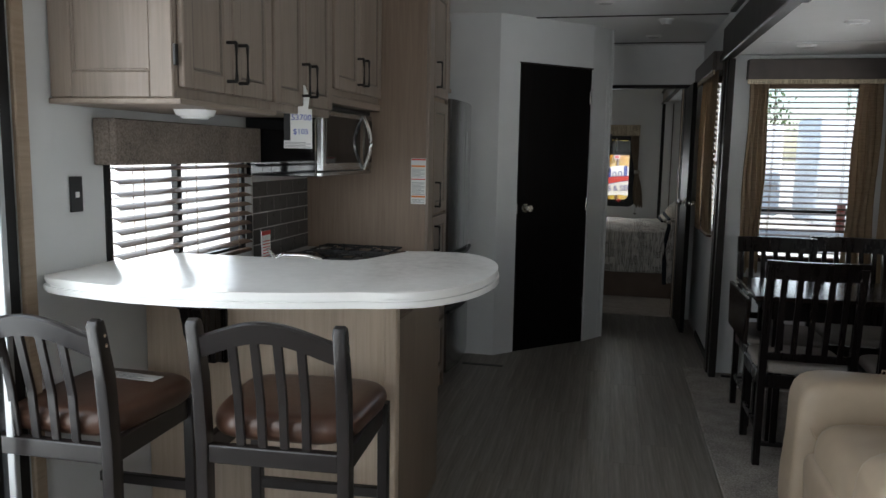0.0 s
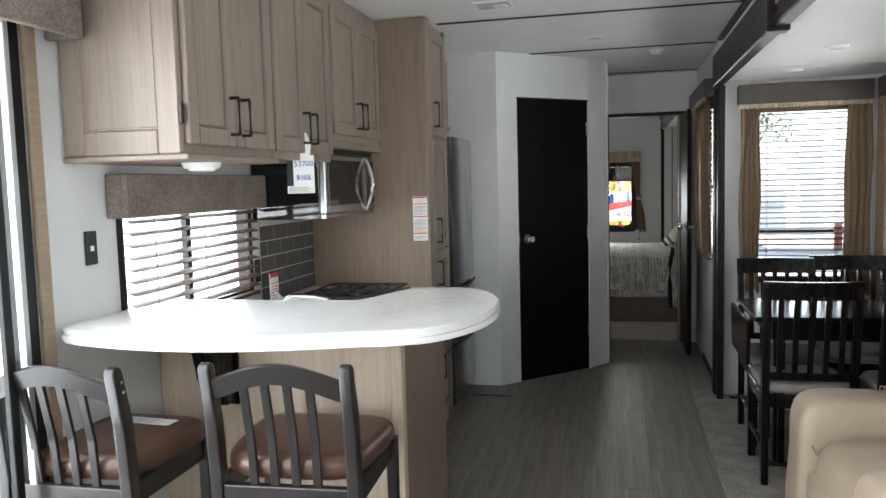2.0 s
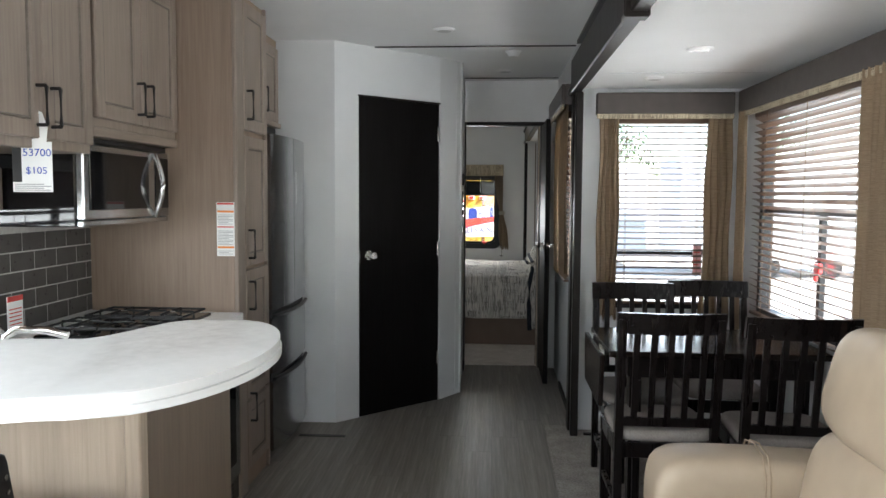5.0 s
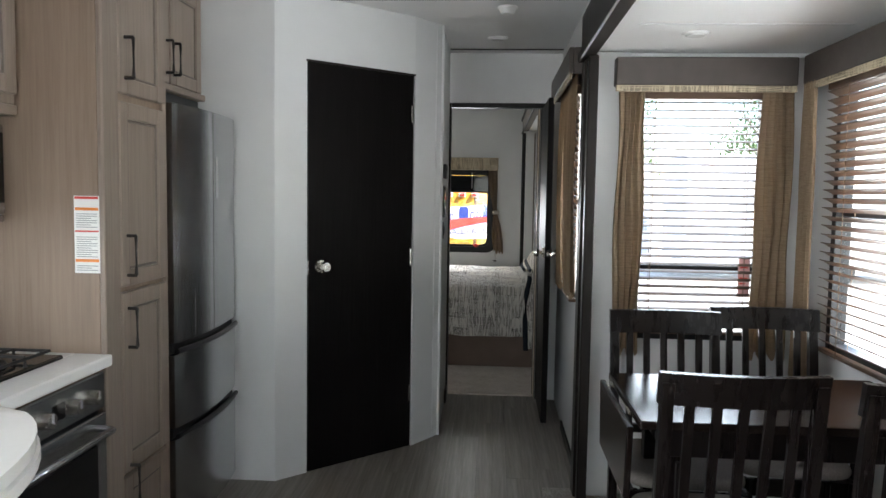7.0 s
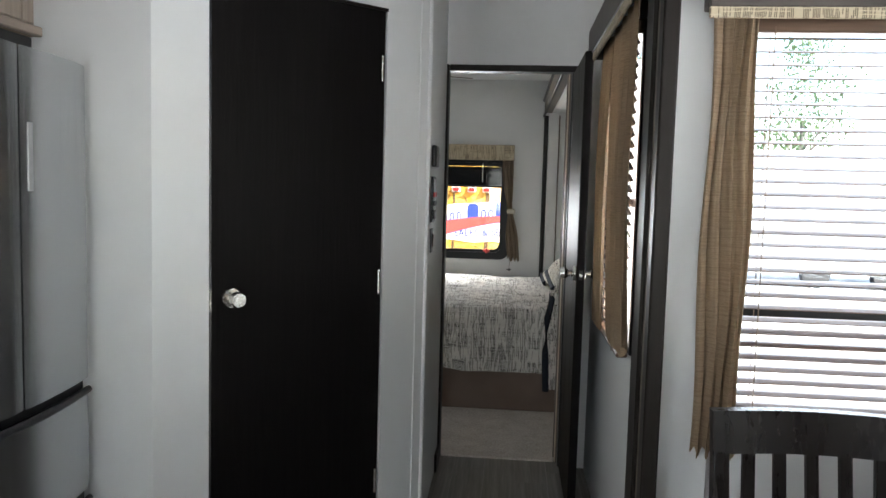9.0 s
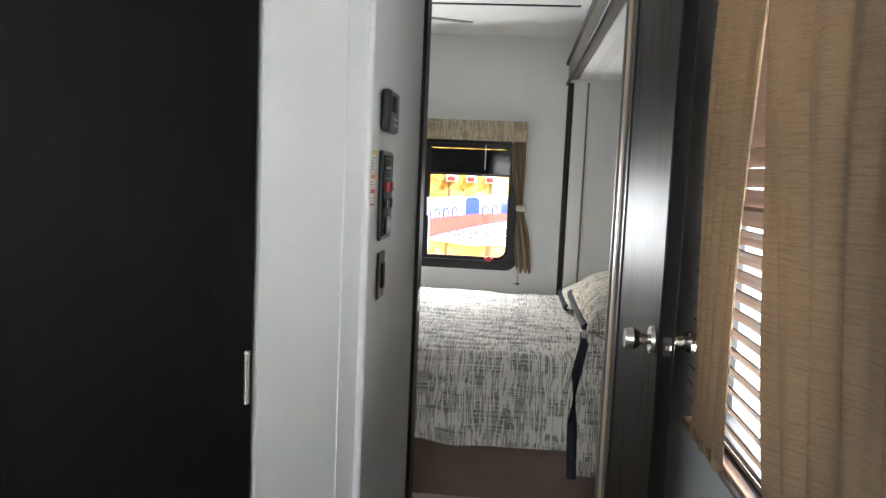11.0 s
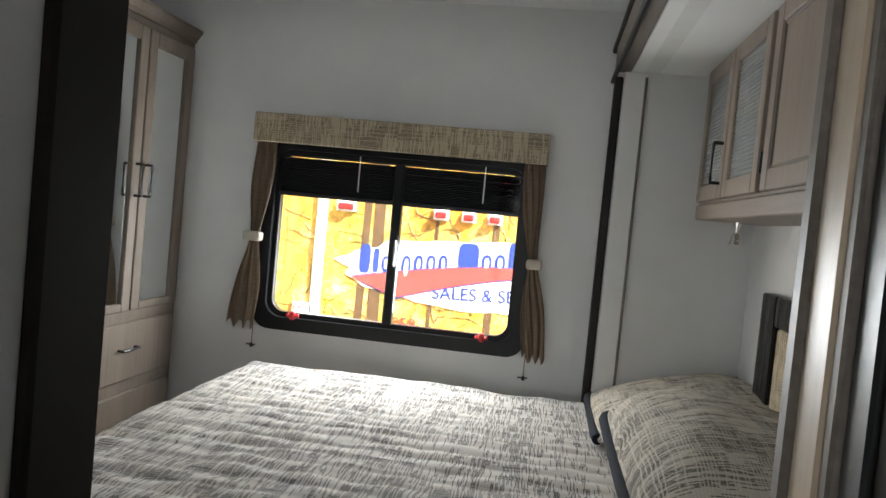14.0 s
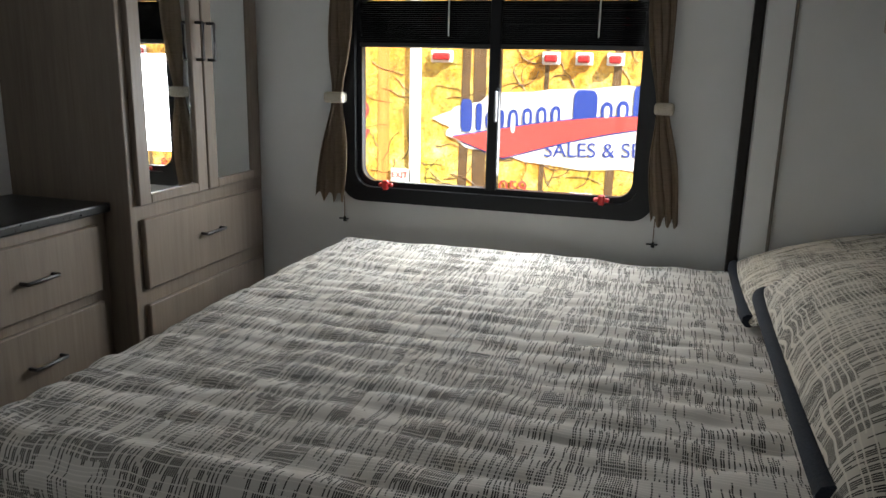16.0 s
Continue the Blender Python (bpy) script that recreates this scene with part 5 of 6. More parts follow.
def recliner():
    r = thing("recliner", "tan leather recliner with padded arms", "armchair")
    L = M["leather"]
    part("base", box((1.30, 2.02, 0.02), (1.98, 2.98, 0.30), 0.03, 3), L, r, smooth=40)
    part("seat_cushion", wrinkle(soft(0.66, 0.56, 0.26, (1.56, 2.46, 0.345), (0, 4, 0), power=5, puff=0.05), 0.008, 6), L, r, "plump leather seat", 80)
    part("footrest", wrinkle(soft(0.12, 0.56, 0.34, (1.285, 2.46, 0.22), (0, -6, 0), power=5), 0.006, 6), L, r, smooth=80)
    for y in (2.865, 2.055):
        arm = part("arm", wrinkle(soft(0.74, 0.23, 0.59, (1.575, y, 0.30), (0, 2, 0), power=8, puff=0.02), 0.006, 5), L, r, "padded leather arm", 80)
        for x in (1.53, 1.545):
            bm = bmesh.new()
            bm_tube(bm, [(x, y - 0.118, 0.42), (x, y - 0.112, 0.57), (x, y - 0.08, 0.622), (x, y, 0.637), (x, y + 0.08, 0.622), (x, y + 0.112, 0.57), (x, y + 0.118, 0.42)], 0.0028, 5)
            part("seam", bm, M["leather_seam"], arm, "stitched seam")
    part("lower_back", wrinkle(soft(0.26, 0.64, 0.40, (1.735, 2.46, 0.545), (0, 13, 0), power=4.0), 0.008, 6), L, r, "lower back cushion", 80)
    part("upper_back", wrinkle(soft(0.27, 0.72, 0.35, (1.80, 2.46, 0.862), (0, 14, 0), power=3.4), 0.008, 6), L, r, "rolled headrest cushion", 80)
    part("back_shell", wrinkle(soft(0.14, 0.72, 0.86, (1.945, 2.46, 0.59), (0, 10, 0), power=6), 0.004, 5), L, r, smooth=80)
    bm = bmesh.new()
    bm_tube(bm, [(1.26 + 0.02 * math.cos(i), 2.20 + 0.52 * i / 10, 0.452 - 0.03 * math.sin(math.pi * i / 10)) for i in range(11)], 0.003, 5)
    part("seam", bm, M["leather_seam"], r)


recliner()


# ---- valances and curtains ----
def pelmet(name, label, axis, at, out, span, z, depth, material, scallop=True):
    v = thing(name, label, "valance")
    u0, u1 = span
    a, b = sorted((at, at + out * depth))

    def bx(ua, ub, da, db, za, zb, bev=0.004):
        da, db = sorted((at + out * da, at + out * db))
        return box((da, ua, za), (db, ub, zb), bev) if axis == "x" else box((ua, da, za), (ub, db, zb), bev)

    for nm, q in (("front_board", (u0, u1, depth - 0.022, depth)), ("return_board", (u0, u0 + 0.02, 0.002, depth - 0.022)), ("return_board", (u1 - 0.02, u1, 0.002, depth - 0.022)), ("top_board", (u0 + 0.02, u1 - 0.02, 0.002, depth - 0.022))):
        bm = bx(*q, z[0], z[1]) if nm != "top_board" else bx(*q, z[1] - 0.015, z[1])
        flat_uv(bm, k=1.0)
        part(nm, bm, M[material], v)
    if scallop:
        bm = bx(u0, u1, depth - 0.016, depth - 0.004, z[0] - 0.028, z[0] + 0.002, 0.003)
        flat_uv(bm)
        part("fringe", bm, M["plaid_small"], v, "patterned fabric edging")
    return v


pelmet("window_valance", "charcoal padded valance over the end window", "y", 4.998, -1, (1.295, 2.06), (1.865, 1.985), 0.11, "valance")
pelmet("window_valance", "long charcoal padded valance over the wide window", "x", XS - 0.002, -1, (3.16, 4.86), (1.865, 1.985), 0.10, "valance")
pelmet("window_valance", "charcoal padded valance over the lounge window", "x", XS - 0.002, -1, (1.2, 3.08), (1.875, 2.0), 0.115, "valance")
pelmet("window_valance", "dark valance over the hall window", "x", XR - 0.002, -1, (5.07, 6.16), (1.94, 2.06), 0.10, "valance")
pelmet("window_valance", "tweed fabric valance over the kitchen window", "x", XL + 0.002, 1, (2.07, 3.085), (1.335, 1.485), 0.085, "valance_tweed", False)
pelmet("window_valance", "tweed fabric valance over the patio door", "x", XL + 0.002, 1, (-0.65, 1.86), (1.885, 2.06), 0.125, "valance_tweed", False)
pelmet("window_valance", "woven plaid box valance over the bedroom window", "y", 9.388, -1, (-0.50, 0.815), (1.625, 1.755), 0.10, "plaid_small", False)


def curtain(label, axis, at, out, top, bottom, z, folds, amp, material, pull=0.0, tie=None, seed=1):
    """A hanging curtain whose width runs from span `top` to span `bottom`, drawn aside by pull, with waving folds."""
    c = thing("curtain", label, "curtain", group="curtains")
    rnd = random.Random(seed)
    ph = [rnd.uniform(0, 6.28) for _ in range(3)]

    def fn(u, v):
        zz = z[1] + (z[0] - z[1]) * v
        s = v ** 1.4
        if tie:
            k = math.exp(-((v - tie) / 0.16) ** 2)
        else:
            k = 0
        a0 = top[0] + (bottom[0] - top[0]) * s
        a1 = top[1] + (bottom[1] - top[1]) * s
        mid = a0 * 0.5 + a1 * 0.5
        a0 += (mid - a0) * k * 0.45
        a1 += (mid - a1) * k * 0.45
        w = a0 + (a1 - a0) * u + 0.006 * math.sin(9 * v + ph[0] + 4 * u)
        d = amp * (0.6 + 0.4 * v) * math.sin(folds * math.tau * u + ph[1] + 0.7 * math.sin(3 * v + ph[2])) + pull * math.sin(math.pi * min(1, v))
        d += 0.3 * amp * math.sin(folds * 2.3 * math.tau * u + ph[2])
        o = at + out * (0.035 + d)
        zz += 0.02 * math.sin(folds * math.tau * u) * v
        return (o, w, zz) if axis == "x" else (w, o, zz)

    part("cloth", sheet(44, 26, fn, 0.003), M[material], c, smooth=80)
    if tie:
        zt = z[1] + (z[0] - z[1]) * tie
        m = (top[0] + top[1]) / 2 * (1 - tie) + (bottom[0] + bottom[1]) / 2 * tie
        hw = abs(bottom[1] - bottom[0]) * 0.27 + 0.008
        o0, o1 = sorted((at + out * 0.008, at + out * 0.07))
        bm = box((m - hw, o0, zt - 0.022), (m + hw, o1, zt + 0.022), 0.012, 2) if axis == "y" else box((o0, m - hw, zt - 0.022), (o1, m + hw, zt + 0.022), 0.012, 2)
        part("tieback", bm, M["band"], c, "cream fabric tieback", 50)
    return c


curtain("tan pleated curtain beside the end window", "y", 4.955, -1, (1.315, 1.43), (1.31, 1.43), (0.69, 1.87), 4, 0.012, "curtain", seed=2)
curtain("tan pleated curtain beside the end window corner", "y", 4.955, -1, (1.92, 2.06), (1.895, 2.06), (0.69, 1.87), 4, 0.012, "curtain", seed=3)
curtain("tan pleated curtain in the slide-out corner", "x", XS - 0.06, -1, (4.74, 4.86), (4.70, 4.88), (0.62, 1.87), 4, 0.012, "curtain", seed=4)
curtain("tan pleated curtain between the wide windows", "x", XS - 0.06, -1, (3.22, 3.44), (3.22, 3.42), (0.55, 1.87), 5, 0.014, "curtain", seed=5)
curtain("tan pleated curtain beside the lounge window", "x", XS - 0.06, -1, (2.80, 3.06), (2.80, 3.06), (0.55, 1.88), 5, 0.014, "curtain", seed=6)
curtain("tan curtain gathered at the hall window", "x", XR - 0.022, -1, (5.12, 5.67), (5.12, 5.47), (0.905, 1.95), 4, 0.012, "curtain", 0.01, seed=7)
curtain("tan curtain hanging behind the open bedroom door", "x", XR - 0.022, -1, (5.63, 5.95), (5.74, 5.95), (0.875, 1.95), 4, 0.010, "curtain", 0.01, seed=8)
curtain("taupe tied curtain at the bedroom window", "y", 9.385, -1, (-0.50, -0.41), (-0.575, -0.45), (0.785, 1.64), 3, 0.008, "curtain_dark", tie=0.52, seed=9)
curtain("taupe tied curtain beside the bedroom window", "y", 9.385, -1, (0.72, 0.80), (0.785, 0.885), (0.785, 1.64), 3, 0.008, "curtain_dark", tie=0.52, seed=10)
for x in (-0.46, 0.80):
    bc = thing("blind_cord", "thin cord with a small black pull", "cord")
    part("cord", cyl((x, 9.372, 0.70), (x, 9.372, 0.79), 0.002, n=6), M["cord"], bc)
    part("pull", cyl((x, 9.372, 0.682), (x, 9.372, 0.702), 0.008, 0.004, 10), M["black"], bc)
    part("hook", box((x - 0.025, 9.366, 0.69), (x + 0.018, 9.376, 0.696), 0.002), M["black"], bc)


# ---- doors ----
def knob(parent, m, material="nickel"):
    """Ball-and-rose door knob, along local z."""
    bm = bmesh.new()
    bm_cyl(bm, (0, 0, 0), (0, 0, 0.008), 0.033, 0.03, 24)
    bm_cyl(bm, (0, 0, 0.008), (0, 0, 0.03), 0.012, 0.013, 16)
    bm_cyl(bm, (0, 0, 0.03), (0, 0, 0.045), 0.018, 0.026, 24)
    bm_cyl(bm, (0, 0, 0.045), (0, 0, 0.062), 0.026, 0.022, 24)
    bm.transform(m)
    return part("door_knob", bm, M[material], parent, "polished nickel knob", 40)


def bath_door():
    d = tagged(new("door_bathroom"), "closed espresso wood-grain flush door", "door", "", "structure")
    a, b = Vector((-0.112, 5.122)), Vector((0.342, 5.564))
    part("leaf", slab(tuple(a), tuple(b), 0.035, 0.004, 2.0), M["dark_door"], d)
    t = (b - a).normalized()
    ang = math.degrees(math.atan2(t.y, t.x))
    base = pose(a.x, a.y, 0, 0, 0, ang)
    knob(d, base @ pose(0.065, -0.001, 1.02, 90, 0, 0))
    for z in (0.30, 1.04, 1.80):
        bm = cyl((0.622, -0.004, z - 0.045), (0.622, -0.004, z + 0.045), 0.006, n=10)
        bm.transform(base)
        part("hinge", bm, M["nickel"], d, "nickel hinge barrel", 40)
    bm = box((-0.004, -0.003, 0.98), (0.0, 0.02, 1.05), 0.001)
    bm.transform(base)
    part("strike", bm, M["nickel"], d)


bath_door()


def bed_door():
    d = tagged(new("door_bedroom"), "open weathered grey-brown door against the hall wall", "door", "", "structure")
    x0 = 1.083
    part("leaf", box((x0, 6.005, 0.02), (x0 + 0.035, 6.60, 1.95), 0.003), M["grey_door"], d)
    part("edge_strip", box((x0 + 0.002, 6.0, 0.02), (x0 + 0.033, 6.005, 1.95), 0.001), M["dark_door"], d)
    knob(d, pose(x0, 6.07, 1.04, 0, -90, 0))
    part("latch_plate", box((x0 + 0.010, 5.9985, 1.02), (x0 + 0.026, 6.0, 1.06)), M["black_metal"], d)
    part("latch_bolt", box((x0 + 0.012, 5.988, 1.033), (x0 + 0.024, 6.0, 1.047), 0.002), M["nickel"], d)
    knob(d, pose(x0 + 0.035, 6.07, 1.04, 0, 90, 0))
    for z in (0.25, 1.0, 1.75):
        part("hinge", cyl((x0 + 0.018, 6.603, z - 0.04), (x0 + 0.018, 6.603, z + 0.04), 0.006, n=10), M["nickel"], d, "", 40)


bed_door()


# ---- hall panels ----
def control_panel():
    X = 0.481
    p = thing("control_panel", "black systems control panel with red rocker switches", "control panel")
    part("bezel", box((X, 5.90, 1.243), (X + 0.008, 6.025, 1.43), 0.003), M["black"], p)
    part("face", box((X + 0.008, 5.909, 1.252), (X + 0.0105, 6.016, 1.421), 0.001), M["black_gloss"], p)
    part("label_frame", box((X + 0.0105, 5.922, 1.372), (X + 0.0112, 5.992, 1.373)), M["print_grey"], p)
    part("label_frame", box((X + 0.0105, 5.922, 1.414), (X + 0.0112, 5.992, 1.415)), M["print_grey"], p)
    part("text_line", box((X + 0.0105, 5.929, 1.393), (X + 0.0112, 5.982, 1.397)), M["print_grey"], p)
    for y, mname in ((5.927, "red_plastic"), (5.947, "red_plastic"), (5.994, "red_plastic")):
        part("rocker_switch", box((X + 0.0105, y, 1.345), (X + 0.0145, y + 0.014, 1.366), 0.002), M[mname], p, "red rocker switch")
    for y in (5.927, 5.950, 5.990):
        part("rocker_switch", box((X + 0.0105, y, 1.31), (X + 0.0145, y + 0.014, 1.331), 0.002), M["black"], p)
    part("gauge", box((X + 0.0105, 5.937, 1.257), (X + 0.014, 5.997, 1.293), 0.003), M["black"], p)
    for y in (5.954, 5.980):
        part("dial", cyl((X + 0.014, y, 1.275), (X + 0.0165, y, 1.275), 0.01, n=14), M["steel_grey"], p)
    s = thing("light_switch", "black wall switch plate", "switch")
    part("plate", box((X, 5.914, 1.118), (X + 0.005, 5.982, 1.218), 0.002), M["black"], s)
    part("toggle", box((X + 0.005, 5.935, 1.14), (X + 0.010, 5.963, 1.195), 0.002), M["black_gloss"], s)
    t = thing("detector", "black carbon monoxide alarm box", "detector")
    part("case", box((X, 5.90, 1.468), (X + 0.020, 6.015, 1.555), 0.007, 2), M["black"], t)
    for i in range(5):
        part("grille_slot", box((X + 0.0195, 5.92 + 0.012 * i, 1.51), (X + 0.0212, 5.925 + 0.012 * i, 1.542)), M["black_gloss"], t)
    for i, z in enumerate((1.495, 1.482)):
        part("text_line", box((X + 0.02, 5.94, z), (X + 0.0206, 6.0, z + 0.004)), M["print_grey"], t)
    y = 5.805
    for nm, z0, z1, band, lab in (("caution_sticker", 1.385, 1.428, "print_yellow", "white caution sticker with yellow heading"), ("warning_sticker", 1.355, 1.381, "print_orange", "white warning sticker with orange heading"), ("notice_sticker", 1.318, 1.352, "print_red", "white notice sticker with red border")):
        k = thing(nm, lab, "sticker")
        part("sheet", box((0.4802, y, z0), (0.4812, y + 0.058, z1)), M["paper"], k)
        part("heading", box((0.4812, y + 0.002, z1 - 0.009), (0.4817, y + 0.056, z1 - 0.001)), M[band], k)
        if band == "print_red":
            part("border", box((0.4812, y + 0.002, z0 + 0.001), (0.4817, y + 0.056, z0 + 0.005)), M[band], k)
            part("border", box((0.4812, y + 0.002, z0 + 0.005), (0.4817, y + 0.007, z1 - 0.009)), M[band], k)
            part("border", box((0.4812, y + 0.051, z0 + 0.005), (0.4817, y + 0.056, z1 - 0.009)), M[band], k)
        n = int((z1 - z0 - 0.013) / 0.0055)
        for i in range(n):
            part("text_line", box((0.4812, y + 0.009, z0 + 0.004 + i * 0.0055), (0.4817, y + 0.049 - 0.008 * (i % 2), z0 + 0.006 + i * 0.0055)), M["print_grey"], k)
    sp = thing("strike_plate", "brushed nickel strike plate on the doorway casing", "strike plate")
    part("plate", box((0.483, 6.605, 0.97), (0.4845, 6.635, 1.04), 0.0), M["nickel"], sp)


control_panel()


# ---- bedroom ----
BX0, BX1, BY0, BY1, BZ = -0.42, 1.56, 7.47, 9.13, 0.64


def bed():
    b = thing("bed", "made queen bed with quilted plaid bedspread", "bed")
    part("base", box((BX0 + 0.06, BY0 + 0.04, 0.006), (1.64, BY1 + 0.03, 0.34), 0.006), M["bed_base"], b, "brown vinyl-wrapped bed base")
    part("mattress", box((BX0 + 0.03, BY0 + 0.02, 0.342), (1.62, BY1 + 0.01, 0.60), 0.05, 3), M["band"], b, smooth=40)

    def top(u, v):
        # u along x from foot to head, v along y; the outermost strips hang down
        L, W = BX1 - BX0, BY1 - BY0
        drop_n, drop_f = 0.36, 0.30
        s = -drop_f + u * (L + drop_f)
        t = -drop_n + v * (W + drop_n + 0.08)
        r = 0.06

        def fold(a):
            if a >= r:
                return a, 0.0
            if a > -r * 0.57:
                th = (r - a) / (r * 1.57) * math.pi / 2
                return r - r * math.sin(th), -r * (1 - math.cos(th))
            return 0.0, a + r * 0.57 - r

        x, dz1 = fold(s)
        y, dz2 = fold(t)
        z = BZ + min(dz1, dz2)
        q = 1.0 if min(dz1, dz2) > -0.05 else 0.45
        ridge = abs(math.sin(math.pi * (t + 0.015 * noise.noise(Vector((s * 4, t * 2, 3)))) / 0.085)) ** 0.25
        z += q * (0.011 * ridge + 0.008 * noise.noise(Vector((s * 9, t * 14, 0))) + 0.008 * noise.noise(Vector((s * 2.2, t * 2.6, 7))))
        wav = 0.012 * math.sin(9 * s + 2 * t) + 0.008 * math.sin(21 * s)
        if dz2 < -0.05:
            y -= wav * min(1, -dz2 / 0.2) + 0.012 * ridge
        if dz1 < -0.05:
            x -= 0.012 * math.sin(8 * t) + 0.005
        # hem lifts towards the foot
        if dz2 < -0.05:
            z += 0.10 * max(0, (1.0 - s) / 1.3) * (-dz2 / 0.36)
        return (BX0 + x, BY0 + y, z)

    part("bedspread", sheet(150, 190, top, 0.0, lambda u, v: (u * 2.28, v * 2.1)), M["plaid"], b, "quilted black and cream plaid bedspread", 80)
    bm = bmesh.new()
    bm_tube(bm, [(1.075, BY0 + 0.03, 0.755), (1.07, BY0 - 0.02, 0.72), (1.045, BY0 - 0.035, 0.6), (1.04, BY0 - 0.04, 0.4), (1.05, BY0 - 0.035, 0.16)], 0.02, 8)
    part("piping", bm, M["piping"], b, "thick navy edge piping", 60)
    side = sheet(20, 24, lambda u, v: (1.06 + 0.52 * u, BY0 - 0.03 - 0.006 * math.sin(14 * u) + 0.03 * v ** 6, 0.17 + 0.61 * v), 0.006, lambda u, v: (u * 0.52 + 0.3, v * 0.61))
    part("side_drop", side, M["plaid"], b, smooth=80)


bed()


def sham(label, cx, cy, w, d, z0, h, turn, seed):
    s = thing("pillow", label, "pillow", group="pillows on the bed")
    noise.seed_set(seed)

    def surf(sign):
        def fn(u, v):
            a, b = 2 * u - 1, 2 * v - 1
            e = max(0.0, (1 - abs(a) ** 3.0)) ** 0.55 * max(0.0, (1 - abs(b) ** 3.0)) ** 0.55
            z = sign * h / 2 * e + 0.014 * noise.noise(Vector((a * 2.2, b * 2.2, seed))) * e
            return (a * w / 2 * (1 - 0.03 * b * b), b * d / 2 * (1 - 0.03 * a * a), z)
        return fn

    m = pose(cx, cy, z0, 0, turn, 0)
    for sg in (1, -1):
        bm = sheet(44, 44, surf(sg), 0, lambda u, v: (u * w, v * d))
        bm.transform(m)
        if sg < 0:
            bmesh.ops.reverse_faces(bm, faces=bm.faces[:])
        part("cover", bm, M["plaid_pillow"], s, smooth=80)
    bm = bmesh.new()
    ring = []
    for i in range(61):
        th = radians(40 + 181 * i / 60)
        c, sn = math.cos(th), math.sin(th)
        r = (abs(c) ** 14 + abs(sn) ** 14) ** (-1 / 14)
        ring.append((c * r * w / 2 * 0.985, sn * r * d / 2 * 0.985, 0))
    bm_tube(bm, ring, 0.019, 8)
    bm.transform(m)
    part("piping", bm, M["piping"], s, "navy piping", 60)


sham("plump plaid pillow sham with navy piping", 1.36, 7.985, 0.57, 1.11, 0.765, 0.37, 3, 5)
sham("plaid pillow sham against the slide wall", 1.37, 8.88, 0.62, 0.72, 0.755, 0.15, -14, 6)


def headboard():
    h = thing("headboard", "dark framed headboard with plaid fabric panel", "headboard")
    X = 1.648
    for q in (((X - 0.045, 8.64, 0.55), (X, 8.80, 1.21)), ((X - 0.045, 7.42, 0.55), (X, 7.56, 1.21)), ((X - 0.045, 7.561, 1.11), (X, 8.639, 1.21))):
        part("frame_board", box(*q, 0.006), M["espresso"], h)
    bm = box((X - 0.035, 7.565, 0.55), (X - 0.002, 8.635, 1.108), 0.012, 2)
    bm.normal_update()
    flat_uv(bm)
    part("fabric_panel", bm, M["plaid_small"], h, "woven plaid panel")


headboard()


def overhead():
    c = thing("overhead_cabinet", "maple overhead bedroom cabinet with reeded glass doors", "cabinet")
    xf, y0, y1, z0, z1 = 1.402, 6.90, 9.03, 1.50, 2.015
    part("body", box((xf, y0, z0), (1.648, y1, z1), 0.003), M["cabinet"], c)
    part("bottom_rail", box((xf - 0.012, y0, z0 - 0.055), (1.648, y1, z0 - 0.001), 0.004), M["cabinet_y"], c)

    def glass_door(a, b):
        bm = bmesh.new()
        st = 0.055
        for q in ((a, a + st, z0 + 0.01, z1 - 0.02), (b - st, b, z0 + 0.01, z1 - 0.02), (a + st, b - st, z0 + 0.01, z0 + 0.01 + st), (a + st, b - st, z1 - 0.02 - st, z1 - 0.02)):
            bm_box(bm, (xf - 0.02, q[0], q[2]), (xf, q[1], q[3]), 0.003)
        d = part("door", bm, M["cabinet"], c)
        part("glass_panel", box((xf - 0.008, a + st, z0 + 0.01 + st), (xf - 0.001, b - st, z1 - 0.02 - st)), M["glass_frost"], d, "reeded glass")
        zz = z0 + 0.075
        while zz < z1 - 0.08:
            part("reed", cyl((xf - 0.009, a + st, zz), (xf - 0.009, b - st, zz), 0.0035, n=6), M["glass_frost"], d)
            zz += 0.013
        return d

    d1 = glass_door(8.60, 9.0)
    d2 = glass_door(8.18, 8.59)
    d3 = glass_door(6.95, 7.70)
    panel_door(c, "x", xf, -1, (7.71, 8.14), (z0 + 0.01, z1 - 0.02))
    bar_handle(d1, (xf - 0.02, 8.63, z0 + 0.06), (xf - 0.02, 8.63, z0 + 0.19), (-0.03, 0, 0))
    part("hinge", box((xf - 0.018, 8.165, z0 + 0.06), (xf - 0.002, 8.18, z0 + 0.12), 0.002), M["black_metal"], d2)
    l = thing("reading_light", "small nickel reading light under the cabinet", "lamp")
    part("stem", cyl((1.50, 8.83, 1.43), (1.50, 8.83, 1.446), 0.012, n=12), M["nickel"], l)
    part("arm", cyl((1.50, 8.83, 1.40), (1.50, 8.83, 1.43), 0.006, n=10), M["nickel"], l)
    part("shade", cyl((1.50, 8.83, 1.365), (1.50, 8.83, 1.405), 0.022, 0.012, 14), M["nickel"], l, smooth=40)


overhead()


def drawer_front(parent, x, y, z, hz):
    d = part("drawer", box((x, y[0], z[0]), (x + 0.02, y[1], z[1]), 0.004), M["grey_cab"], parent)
    ym = (y[0] + y[1]) / 2
    bar_handle(d, (x + 0.02, ym - 0.06, hz), (x + 0.02, ym + 0.06, hz), (0.028, 0, 0))
    return d


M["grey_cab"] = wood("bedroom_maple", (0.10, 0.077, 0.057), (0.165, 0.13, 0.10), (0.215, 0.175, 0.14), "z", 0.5)


